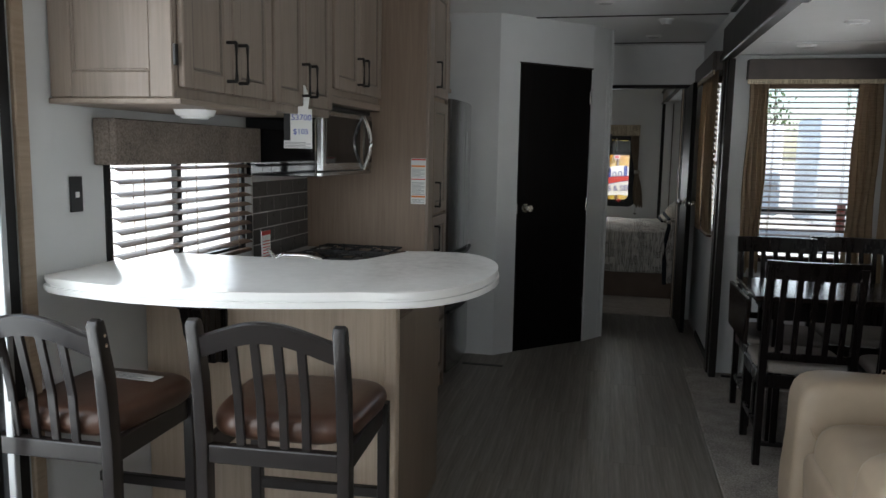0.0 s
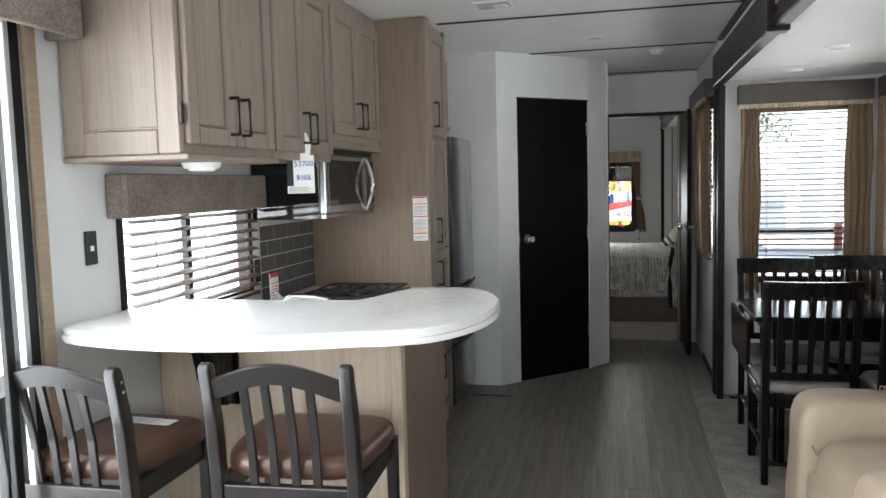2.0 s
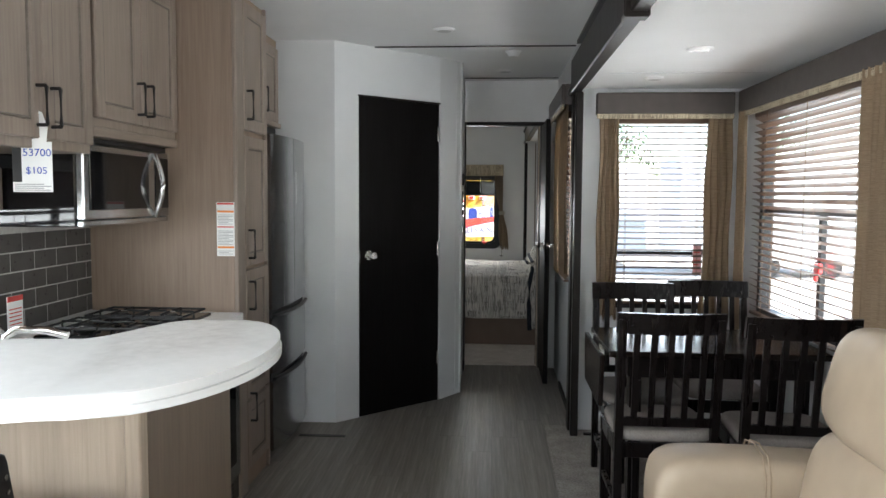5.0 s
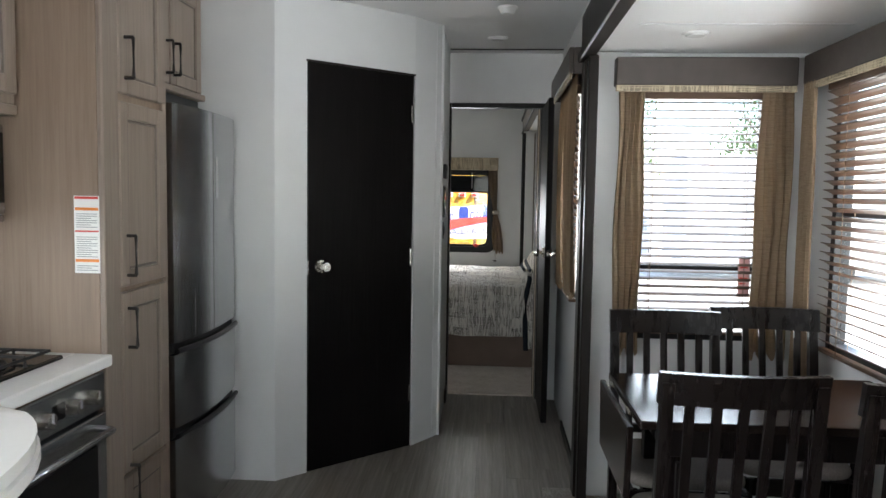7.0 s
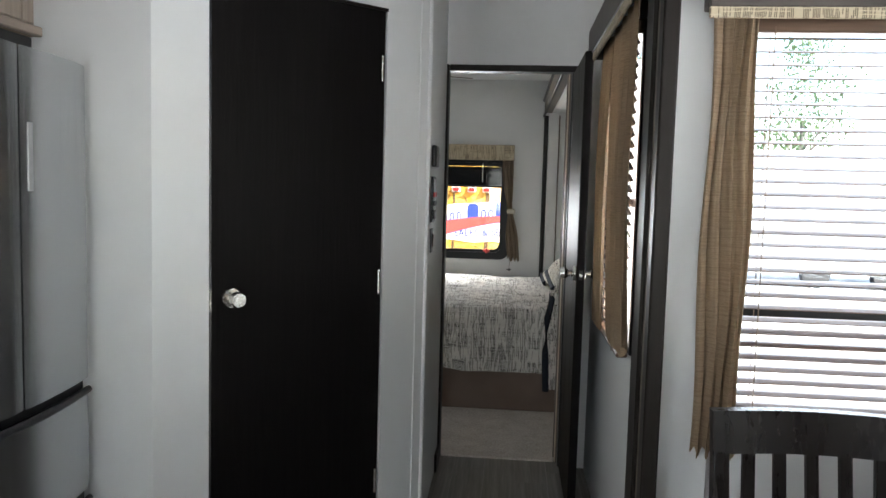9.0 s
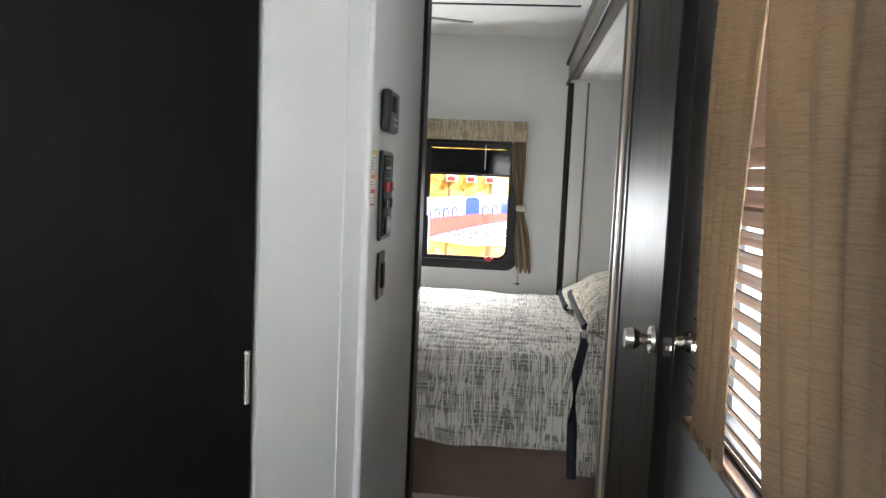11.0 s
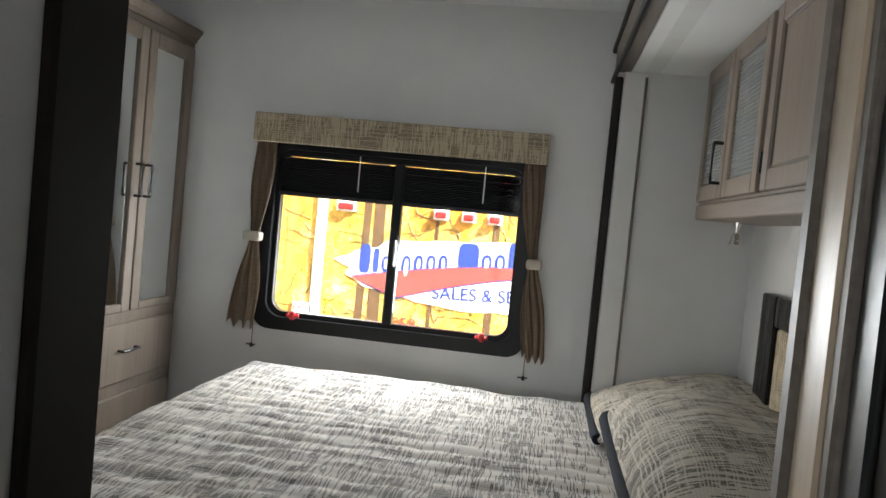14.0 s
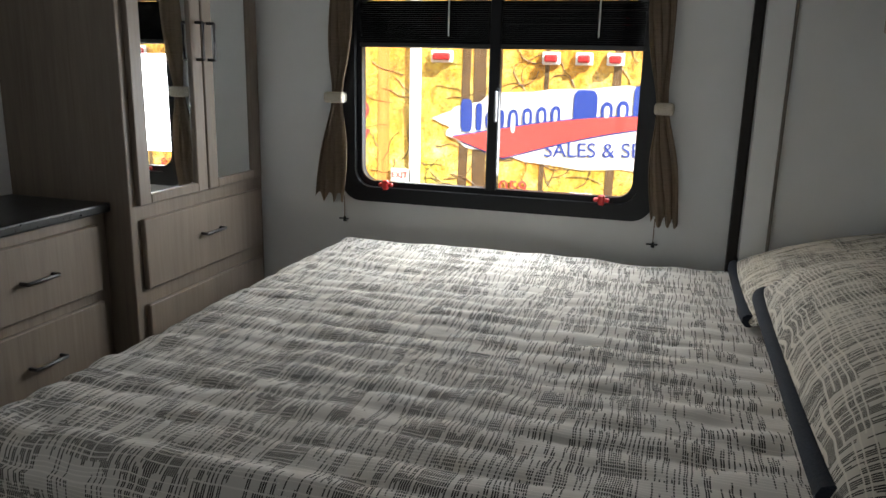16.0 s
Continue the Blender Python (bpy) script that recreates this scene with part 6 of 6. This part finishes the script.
def wardrobe():
    w = thing("wardrobe", "greyed maple wardrobe with mirror doors and drawers", "wardrobe")
    xf, y0, y1 = -0.86, 8.545, 9.386
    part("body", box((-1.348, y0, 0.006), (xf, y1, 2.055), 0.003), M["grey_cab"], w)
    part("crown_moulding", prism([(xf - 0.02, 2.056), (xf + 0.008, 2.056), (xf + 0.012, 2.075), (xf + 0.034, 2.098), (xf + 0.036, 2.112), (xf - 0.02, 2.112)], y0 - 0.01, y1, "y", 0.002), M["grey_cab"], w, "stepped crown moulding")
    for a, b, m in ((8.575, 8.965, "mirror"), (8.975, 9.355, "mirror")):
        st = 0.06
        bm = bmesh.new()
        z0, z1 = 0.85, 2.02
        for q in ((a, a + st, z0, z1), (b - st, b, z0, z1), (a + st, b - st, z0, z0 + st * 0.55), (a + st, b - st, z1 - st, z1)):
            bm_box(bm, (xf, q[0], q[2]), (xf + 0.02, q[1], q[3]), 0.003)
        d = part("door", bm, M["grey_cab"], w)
        part("mirror_panel", box((xf + 0.003, a + st, z0 + st * 0.55), (xf + 0.008, b - st, z1 - st)), M[m], d, "mirror glass")
        y = b - 0.03 if a < 8.9 else a + 0.03
        bar_handle(d, (xf + 0.02, y, 1.33), (xf + 0.02, y, 1.46), (0.03, 0, 0))
    drawer_front(w, xf, (8.59, 9.345), (0.555, 0.80), 0.69)
    drawer_front(w, xf, (8.59, 9.345), (0.20, 0.50), 0.36)


wardrobe()


def dresser():
    d = thing("dresser", "low maple dresser with black top", "dresser")
    xf = -0.96
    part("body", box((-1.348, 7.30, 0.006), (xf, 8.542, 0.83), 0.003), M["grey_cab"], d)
    part("top", box((-1.348, 7.29, 0.831), (xf + 0.03, 8.542, 0.862), 0.006, 2), M["dresser_top"], d, "black laminate top")
    for y in ((7.36, 7.90), (7.95, 8.49)):
        for z in ((0.57, 0.795), (0.30, 0.535), (0.06, 0.27)):
            drawer_front(d, xf, y, z, (z[0] + z[1]) / 2)
    return d


dresser()


# ---- lamps, detectors, ceiling things ----
def downlight(x, y, z, r=0.055):
    l = thing("ceiling_light", "small round flush ceiling light", "lamp", group="ceiling lights")
    part("bezel", cyl((x, y, z - 0.008), (x, y, z - 0.0005), r * 0.92, r, 28), M["white_plastic"], l, smooth=40)
    part("lens", cyl((x, y, z - 0.013), (x, y, z - 0.008), r * 0.62, r * 0.72, 24), M["lens"], l, smooth=40)


for x, y in ((1.575, 3.80), (1.545, 4.58), (1.6, 2.6), (1.6, 1.2)):
    downlight(x, y, ZS)
for x, y in ((0.43, 4.72), (0.78, 6.1), (0.0, 3.68), (0.0, 1.0)):
    downlight(x, y, ZC, 0.06)
sd = thing("smoke_detector", "round white ceiling smoke detector", "detector")
part("base", cyl((0.825, 5.36, ZC - 0.012), (0.825, 5.36, ZC - 0.0005), 0.05, 0.05, 28), M["white_plastic"], sd, smooth=40)
part("cap", cyl((0.825, 5.36, ZC - 0.036), (0.825, 5.36, ZC - 0.012), 0.03, 0.044, 28), M["white_plastic"], sd, smooth=40)
wp = thing("wall_outlet", "black wall outlet plate", "outlet")
part("plate", box((XL + 0.001, 1.955, 1.19), (XL + 0.008, 2.01, 1.30), 0.002), M["black"], wp)
part("toggle", box((XL + 0.008, 1.975, 1.235), (XL + 0.011, 1.99, 1.252)), M["paper"], wp)
wp2 = thing("wall_outlet", "black outlet plate beside the tiles", "outlet")
part("plate", box((XL + 0.001, 3.10, 0.98), (XL + 0.008, 3.15, 1.09), 0.002), M["black"], wp2)
fan = thing("ceiling_fan", "dark slim-bladed ceiling fan over the bed", "fan")
part("rod", cyl((0.05, 8.0, 2.19), (0.05, 8.0, ZC), 0.012, n=12), M["black_metal"], fan)
part("motor", cyl((0.05, 8.0, 2.12), (0.05, 8.0, 2.19), 0.07, 0.06, 24), M["black_metal"], fan, smooth=40)
for k in range(4):
    a = radians(25 + 90 * k)
    bm = box((0.06, -0.055, -0.003), (0.48, 0.055, 0.003), 0.002)
    bm.transform(pose(0.05, 8.0, 2.15, 8, 0, 25 + 90 * k))
    part("blade", bm, M["trim_grey"], fan)
vent = thing("ceiling_vent", "flat white ceiling vent", "vent")
part("plate", box((-0.13, 3.58, ZC - 0.008), (0.06, 3.74, ZC - 0.001), 0.003), M["white_plastic"], vent)
for i in range(5):
    part("louvre", box((-0.11, 3.60 + 0.027 * i, ZC - 0.011), (0.04, 3.612 + 0.027 * i, ZC - 0.008)), M["print_grey"], vent)

reg = thing("floor_register", "dark slot register in the floor", "vent")
part("slot", box((-0.40, 4.72, 0.0005), (-0.13, 4.755, 0.004), 0.001), M["black_metal"], reg)


card = thing("window_card", "pale pink card hanging at the end window", "card")
part("sheet", box((1.875, 4.984, 0.955), (1.925, 4.986, 1.115)), M["card_pink"], card)
for i in range(5):
    part("text_line", box((1.881, 4.9828, 0.975 + 0.024 * i), (1.916 - 0.008 * (i % 2), 4.9838, 0.982 + 0.024 * i)), M["print_red"], card)
latch = thing("window_latch", "red emergency release latch on the wide window", "latch")
part("lever", box((2.166, 3.975, 1.055), (2.186, 4.03, 1.10), 0.005, 2), M["red_plastic"], latch)
part("tab", box((2.158, 3.99, 1.02), (2.172, 4.015, 1.06), 0.004), M["red_plastic"], latch)
trim("trim_slide_ceiling_seam", box((1.30, 4.415, ZS - 0.003), (2.07, 4.432, ZS - 0.0005)), "wall", "thin white ceiling seam strip")


# price tag that hangs from a cabinet handle
def hang_tag():
    t = thing("price_tag", "white handwritten price tag on a cabinet handle", "tag", (-0.70, 2.755, 0), 22)
    part("card", box((-0.055, 0, 1.40), (0.055, 0.0015, 1.555)), M["paper"], t)
    part("strip", box((-0.055, -0.0008, 1.43), (-0.03, 0, 1.555)), M["print_black"], t, "black printed strip")
    for i in range(4):
        part("text_line", box((-0.05, -0.0008, 1.404 + 0.006 * i), (0.05 - 0.02 * (i % 2), 0, 1.407 + 0.006 * i)), M["print_grey"], t)
    hanger = prism([(-0.035, 1.555), (0.04, 1.555), (0.045, 1.60), (0.03, 1.645), (0.0, 1.655), (-0.03, 1.62)], 0, 0.0015, "y")
    part("hanger", hanger, M["paper"], t)
    part("badge", cyl((0.0, -0.0008, 1.585), (0.0, 0, 1.585), 0.022, n=20), M["print_black"], t)
    part("loop", tube([(-0.02, 0, 1.64), (-0.01, 0.01, 1.67), (0.01, 0.01, 1.67), (0.02, 0, 1.64)], 0.004, 6), M["paper"], t)
    m = pose(0, 0, 0, 90, 0, 0)
    text_mesh("53700", 0.032, M["print_blue"], t, pose(-0.027, -0.0012, 1.52) @ m)
    text_mesh("$105", 0.03, M["print_blue"], t, pose(-0.02, -0.0012, 1.465) @ m)


hang_tag()


# ---- outdoors ----
M["grass"] = plain("dry_grass_gravel", (0.25, 0.25, 0.17), 0.95, 0, 0.35, 0.8, 0.3)
M["gravel"] = plain("pale_gravel", (0.42, 0.40, 0.37), 0.95, 0, 0.25, 3, 0.4)
structure("ground", box((-600, -600, -1.2), (600, 600, -0.95)), M["gravel"], "pale sunlit gravel yard", "ground")


def parked_trailer(label, x, y, w, d, h, col):
    t = thing("parked_trailer", label, "trailer", group="trailers in the yard")
    m = plain("trailer_skin", col, 0.4, 0, 0.04, 3, 0.02)
    part("body", box((x - w / 2, y - d / 2, -0.45), (x + w / 2, y + d / 2, -0.45 + h), 0.12, 3), m, t, smooth=40)
    part("stripe", box((x - w / 2 + 0.1, y - d / 2 - 0.012, 0.3), (x + w / 2 - 0.1, y - d / 2 - 0.002, 0.62)), M["steel_grey"], t)
    for k in (-1, 1):
        part("window", box((x + k * w / 4 - 0.5, y - d / 2 - 0.015, 0.9), (x + k * w / 4 + 0.5, y - d / 2 - 0.002, 1.5), 0.003), M["steel_grey"], t)
        wh = cyl((x + k * w / 8, y - d / 2 + 0.05, -0.6), (x + k * w / 8, y - d / 2 + 0.3, -0.6), 0.35, n=24)
        part("wheel", wh, M["black"], t, smooth=40)


parked_trailer("white travel trailer parked across the yard", 9.5, 24, 7, 2.5, 3.0, (0.8, 0.81, 0.82))
parked_trailer("grey travel trailer parked across the yard", 2.5, 27, 6.5, 2.5, 2.9, (0.72, 0.74, 0.76))
parked_trailer("white trailer parked beyond the slide-out", 34, 14, 2.6, 8, 3.1, (0.78, 0.79, 0.8))


# added sunlit white siding: whitens the left windows and bounces light indoors
def sided_unit():
    t = thing("park_model", "white clapboard-sided unit added to brighten the left windows", "trailer")
    body = plain("white_siding", (0.8, 0.81, 0.82), 0.5, 0, 0.03, 3, 0.02)
    part("wall", box((-8.0, -6.0, -0.6), (-5.06, 16.5, 2.7), 0.01), body, t)
    for i in range(22):
        bm = prism([(-5.06, -0.5 + 0.145 * i), (-5.03, -0.5 + 0.145 * i), (-5.045, -0.36 + 0.145 * i), (-5.06, -0.36 + 0.145 * i)], -6.0, 16.5, "y")
        part("siding_board", bm, body, t)
    part("roof", box((-8.3, -6.3, 2.7), (-4.8, 16.8, 2.85), 0.02), M["steel_grey"], t)


sided_unit()


def tree(x, y, h, seed):
    rnd = random.Random(seed)
    t = thing("tree", "leafy green yard tree beyond the trailers", "tree", group="yard trees")
    bm = bmesh.new()
    bm_cyl(bm, (x, y, -0.95), (x + 0.1, y, h * 0.55), 0.2, 0.09, 10)
    for k in range(6):
        a = rnd.uniform(0, 6.28)
        z = h * rnd.uniform(0.25, 0.5)
        bm_cyl(bm, (x + 0.05, y, z), (x + 1.4 * math.cos(a), y + 1.4 * math.sin(a), z + rnd.uniform(0.8, 1.8)), 0.07, 0.02, 7)
    part("trunk", bm, M["trim_grey"], t)
    vs, fs = [], []
    for c in range(26):
        a, r = rnd.uniform(0, 6.28), rnd.uniform(0.2, 1.7)
        cc = Vector((x + r * math.cos(a), y + r * math.sin(a), h * rnd.uniform(0.35, 1.0)))
        for k in range(70):
            p = cc + Vector((rnd.gauss(0, 0.38), rnd.gauss(0, 0.38), rnd.gauss(0, 0.3)))
            q = Euler((rnd.uniform(0, 6), rnd.uniform(0, 6), rnd.uniform(0, 6))).to_matrix()
            n0 = len(vs)
            vs += [tuple(p + q @ Vector(o)) for o in ((-0.09, 0, 0), (0, -0.05, 0), (0.09, 0, 0), (0, 0.05, 0.01))]
            fs.append((n0, n0 + 1, n0 + 2, n0 + 3))
    me = bpy.data.meshes.new("crown")
    me.from_pydata(vs, [], fs)
    me.materials.append(M["leaf"])
    ob = new("crown", me)
    ob.parent = t


M["leaf"] = plain("green_leaf", (0.06, 0.10, 0.03), 0.6, 0, 0.3, 2, 0)
for i, (x, y, h) in enumerate(((5.5, 33, 7), (12, 34, 8), (-1, 36, 7.5), (20, 30, 8), (26, 16, 7), (27, 4, 8))):
    tree(x, y, h, 40 + i)


# printed trailer side right outside the bedroom window
def sign_trailer():
    t = thing("printed_trailer", "white trailer with printed autumn woodland and lettering", "trailer")
    Y = 10.06
    autumn = mat("printed_autumn_wood", (0.7, 0.45, 0.1), 0.4)
    n1 = noisy(autumn, coords(autumn, (1, 1, 0.8)), 6.5, 10, 0.75)
    n2 = noisy(autumn, coords(autumn, (1.3, 1, 1)), 26, 8, 0.75)
    c = ramp(autumn, n1, [(0.30, (0.13, 0.08, 0.03)), (0.41, (0.55, 0.24, 0.05)), (0.49, (0.80, 0.52, 0.08)), (0.58, (0.86, 0.74, 0.30)), (0.68, (0.88, 0.85, 0.72))])
    c2 = ramp(autumn, n2, [(0.33, (0.20, 0.17, 0.05)), (0.46, (0.66, 0.40, 0.08)), (0.56, (0.86, 0.66, 0.16)), (0.68, (0.90, 0.84, 0.55))])
    n3 = noisy(autumn, coords(autumn, (1, 1, 1)), 1.7, 3)
    tint = ramp(autumn, n3, [(0.38, (1.0, 0.72, 0.45)), (0.5, (1, 1, 1)), (0.62, (0.72, 0.88, 0.42))])
    n4 = noisy(autumn, coords(autumn, (1, 1, 1.2)), 70, 6, 0.7)
    leaf = ramp(autumn, n4, [(0.36, (0.25, 0.16, 0.08)), (0.48, (0.9, 0.88, 0.8)), (0.64, (1.15, 1.15, 1.2))])
    c = mix(autumn, 1.0, mix(autumn, 0.5, c, c2), tint, "MULTIPLY")
    colour(autumn, mix(autumn, 0.75, c, mix(autumn, 1.0, c, leaf, "MULTIPLY")))
    bark = wood("printed_bark", (0.22, 0.09, 0.02), (0.60, 0.28, 0.07), (0.80, 0.48, 0.14), "z", 0.4)
    part("side_panel", box((-3.2, Y, -0.5), (1.95, Y + 0.06, 2.4), 0.01), autumn, t, "printed autumn woodland panel")
    part("box_body", box((-3.2, Y + 0.062, -0.55), (1.95, Y + 2.4, 2.5), 0.03), M["alu"], t)
    part("roof_rail", box((-3.2, Y - 0.02, 2.4), (1.95, Y + 0.06, 2.5), 0.01), M["alu"], t)
    for x, w0, lean in ((-0.56, 0.075, 0.01), (-0.16, 0.05, 0.04), (-0.03, 0.075, -0.05), (0.24, 0.025, 0.02), (0.56, 0.045, 0.02), (0.93, 0.05, 0.02)):
        bm = prism([(x - w0 / 2, -0.4), (x + w0 / 2, -0.4), (x + w0 / 2 * 0.8 + lean * 0.6, 1.0), (x + w0 / 2 * 0.7 + lean, 2.3), (x - w0 / 2 * 0.7 + lean, 2.3), (x - w0 / 2 * 0.9 + lean * 0.6, 1.0)], Y - 0.0015, Y, "y")
        part("printed_trunk", bm, bark if x < -0.4 else M["print_bark_dark"], t)
    rnd = random.Random(3)
    for k in range(90):
        x, z = rnd.uniform(-0.75, 0.85), rnd.choice((rnd.uniform(1.15, 1.42), rnd.uniform(0.72, 0.95), rnd.uniform(0.75, 1.4)))
        p = [Vector((x, Y - 0.0012, z))]
        a = rnd.uniform(-0.5, 3.6)
        for q in range(6):
            a += rnd.uniform(-0.6, 0.6)
            p.append(p[-1] + Vector((math.cos(a), 0, math.sin(a))) * 0.03)
        bm = bmesh.new()
        bm_tube(bm, p, rnd.uniform(0.0008, 0.0024), 4)
        part("printed_branch", bm, M["print_bark_dark"], t)
    part("corner_strip", box((-0.417, Y - 0.012, -0.5), (-0.36, Y - 0.001, 2.4), 0.003), M["sign_white"], t, "white corner strip")
    cloud = []
    for i in range(60):
        a = math.tau * i / 60
        w = 1 + 0.03 * math.sin(9 * a) + 0.03 * math.sin(17 * a)
        cloud.append((0.62 + 0.88 * math.cos(a) * w, 1.06 + 0.19 * math.sin(a) * w))
    part("pale_cloud", prism(cloud, Y - 0.003, Y - 0.0016, "y"), M["sign_white"], t, "white printed haze behind the emblem")
    top, bot = [], []
    for i in range(25):
        u = i / 24
        x = -0.197 + 1.55 * u
        top.append((x, 0.994 + 0.135 * math.sin(min(1.57, 2.4 * u)) - 0.05 * max(0, u - 0.6)))
        bot.append((x, 0.992 - 0.088 * u / 0.165 if u < 0.165 else 0.904 + 0.19 * math.sin(min(1.57, 2.55 * (u - 0.165)))))
    part("emblem_edge", prism([(x, z + 0.005) for x, z in top] + [(x, z - 0.006) for x, z in bot[::-1][:-1]], Y - 0.0042, Y - 0.003, "y"), M["print_blue"], t, "blue swoosh outline")
    part("emblem", prism(top + bot[::-1][:-1], Y - 0.0056, Y - 0.0043, "y"), M["sign_red"], t, "red printed swoosh")
    # a company name, drawn as plain blue strokes of its size
    x = -0.155
    for wd, h, dz in ((0.07, 0.155, 0), (0.042, 0.13, 0), (0.058, 0.09, 0), (0.04, 0.09, 0), (0.062, 0.13, -0.04), (0.06, 0.09, 0), (0.062, 0.09, 0), (0.058, 0.09, 0), (0, 0, 0), (0.12, 0.155, 0), (0.065, 0.09, 0), (0.065, 0.09, 0), (0.06, 0.15, 0), (0.05, 0.09, 0)):
        if not wd:
            x += 0.04
            continue
        z0 = 1.022 + 0.11 * (x + 0.155) + dz
        b = wd - 0.012
        n = 20
        power = 2.6 if h < 0.1 or dz else 5.0

        def loop(cx, cz, rx, rz):
            out = []
            for i in range(n):
                a = math.tau * i / n
                c, sn = math.cos(a), math.sin(a)
                r = (abs(c) ** power + abs(sn) ** power) ** (-1 / power)
                out.append((cx + rx * c * r, cz + rz * sn * r))
            return out

        ring = loop(x + b / 2, z0 + h / 2, b / 2, h / 2)
        lb = part("letter_block", prism(ring, Y - 0.0055, Y - 0.0042, "y"), M["sign_blue"], t)
        if h < 0.1 or dz:
            part("counter", prism(loop(x + b / 2, z0 + h / 2, b / 2 - 0.014, h / 2 - 0.018), Y - 0.0062, Y - 0.0056, "y"), M["sign_white"], lb)
        x += wd + 0.006
    m = pose(0, 0, 0, 90, 0, 0)
    text_mesh("SALES & SERVICE", 0.095, M["sign_blue"], t, pose(0.257, Y - 0.0045, 0.95, 0, -2.5, 0) @ m)
    part("notice", box((-0.512, Y - 0.012, 0.74), (-0.405, Y - 0.0015, 0.822), 0.002), M["sign_white"], t)
    text_mesh("EXIT", 0.042, M["print_red"], t, pose(-0.508, Y - 0.0128, 0.79) @ m)
    part("notice", box((0.39, Y - 0.012, 0.69), (0.50, Y - 0.0015, 0.76), 0.002), M["sign_white"], t)
    text_mesh("059", 0.095, M["sign_red"], t, pose(0.045, Y - 0.0045, 0.762) @ m)
    text_mesh("9", 0.15, M["sign_red"], t, pose(-0.70, Y - 0.0045, 1.09) @ m)
    text_mesh("7", 0.15, M["sign_red"], t, pose(-0.70, Y - 0.0045, 0.955) @ m)
    for x, w0 in ((-0.255, 0.085), (0.27, 0.06), (0.42, 0.055), (0.56, 0.055), (0.9, 0.055)):
        lamp_body = part("marker_light", box((x - w0 / 2, Y - 0.03, 1.356), (x + w0 / 2, Y - 0.002, 1.39), 0.008, 2), M["red_plastic"], t, "red marker lamp")
        part("bezel", box((x - w0 / 2 - 0.012, Y - 0.012, 1.345), (x + w0 / 2 + 0.012, Y - 0.0015, 1.401), 0.004), M["sign_white"], lamp_body)


M["print_bark_dark"] = plain("printed_dark_bark", (0.13, 0.075, 0.035), 0.5, 0, 0.3, 30, 0)
M["sign_white"] = plain("printed_white", (0.8, 0.8, 0.78), 0.4, 0, 0.03, 6, 0)
M["sign_red"] = plain("printed_red", (0.62, 0.08, 0.07), 0.4, 0, 0.04, 6, 0)
M["sign_blue"] = plain("printed_blue", (0.03, 0.06, 0.32), 0.4, 0, 0.04, 6, 0)
sign_trailer()


# ---- pieces: wall tiles and floor planks ----
def tiles():
    b = tagged(part("tile_backsplash", box((XL + 0.001, 3.15, 0.868), (XL + 0.007, 3.797, 1.275)), M["grout"]), "grey glazed subway tile backsplash with pale grout", "backsplash", "", "structure")
    me = None
    tw, th, g = 0.15, 0.075, 0.005
    z, row = 0.872, 0
    while z + th <= 1.28:
        y = 3.155 - (tw / 2 if row % 2 else 0)
        while y < 3.795:
            a, c = max(y, 3.155), min(y + tw - g, 3.794)
            if c - a > 0.02:
                tile = part("tile", box((XL + 0.007, a, z), (XL + 0.0092, c, z + th - g), 0.001), M["tile"], b)
            y += tw
        z += th
        row += 1


tiles()


def planks():
    f = tagged(new("floor_planks"), "grey wood-look vinyl plank floor", "floor", "", "structure")
    rnd = random.Random(11)
    w, L = 0.152, 1.22
    x = XL + 0.002
    me = {}
    while x < 1.215:
        xe = min(x + w - 0.0008, 1.215)
        y = -2.4 - rnd.uniform(0, L)
        while y < 6.70:
            a, c = max(y, -2.4), min(y + L - 0.0008, 6.70)
            if c - a > 0.03:
                key = (round(xe - x, 4), round(c - a, 4))
                if key not in me:
                    bm = box((0, 0, -0.012), (key[0], key[1], 0.0), 0.0007)
                    m = bpy.data.meshes.new("plank")
                    bm.to_mesh(m)
                    bm.free()
                    m.materials.append(M["plank"])
                    me[key] = m
                ob = new("plank", me[key])
                ob.location = (x, a, 0)
                ob.parent = f
            y += L
        x += w


planks()
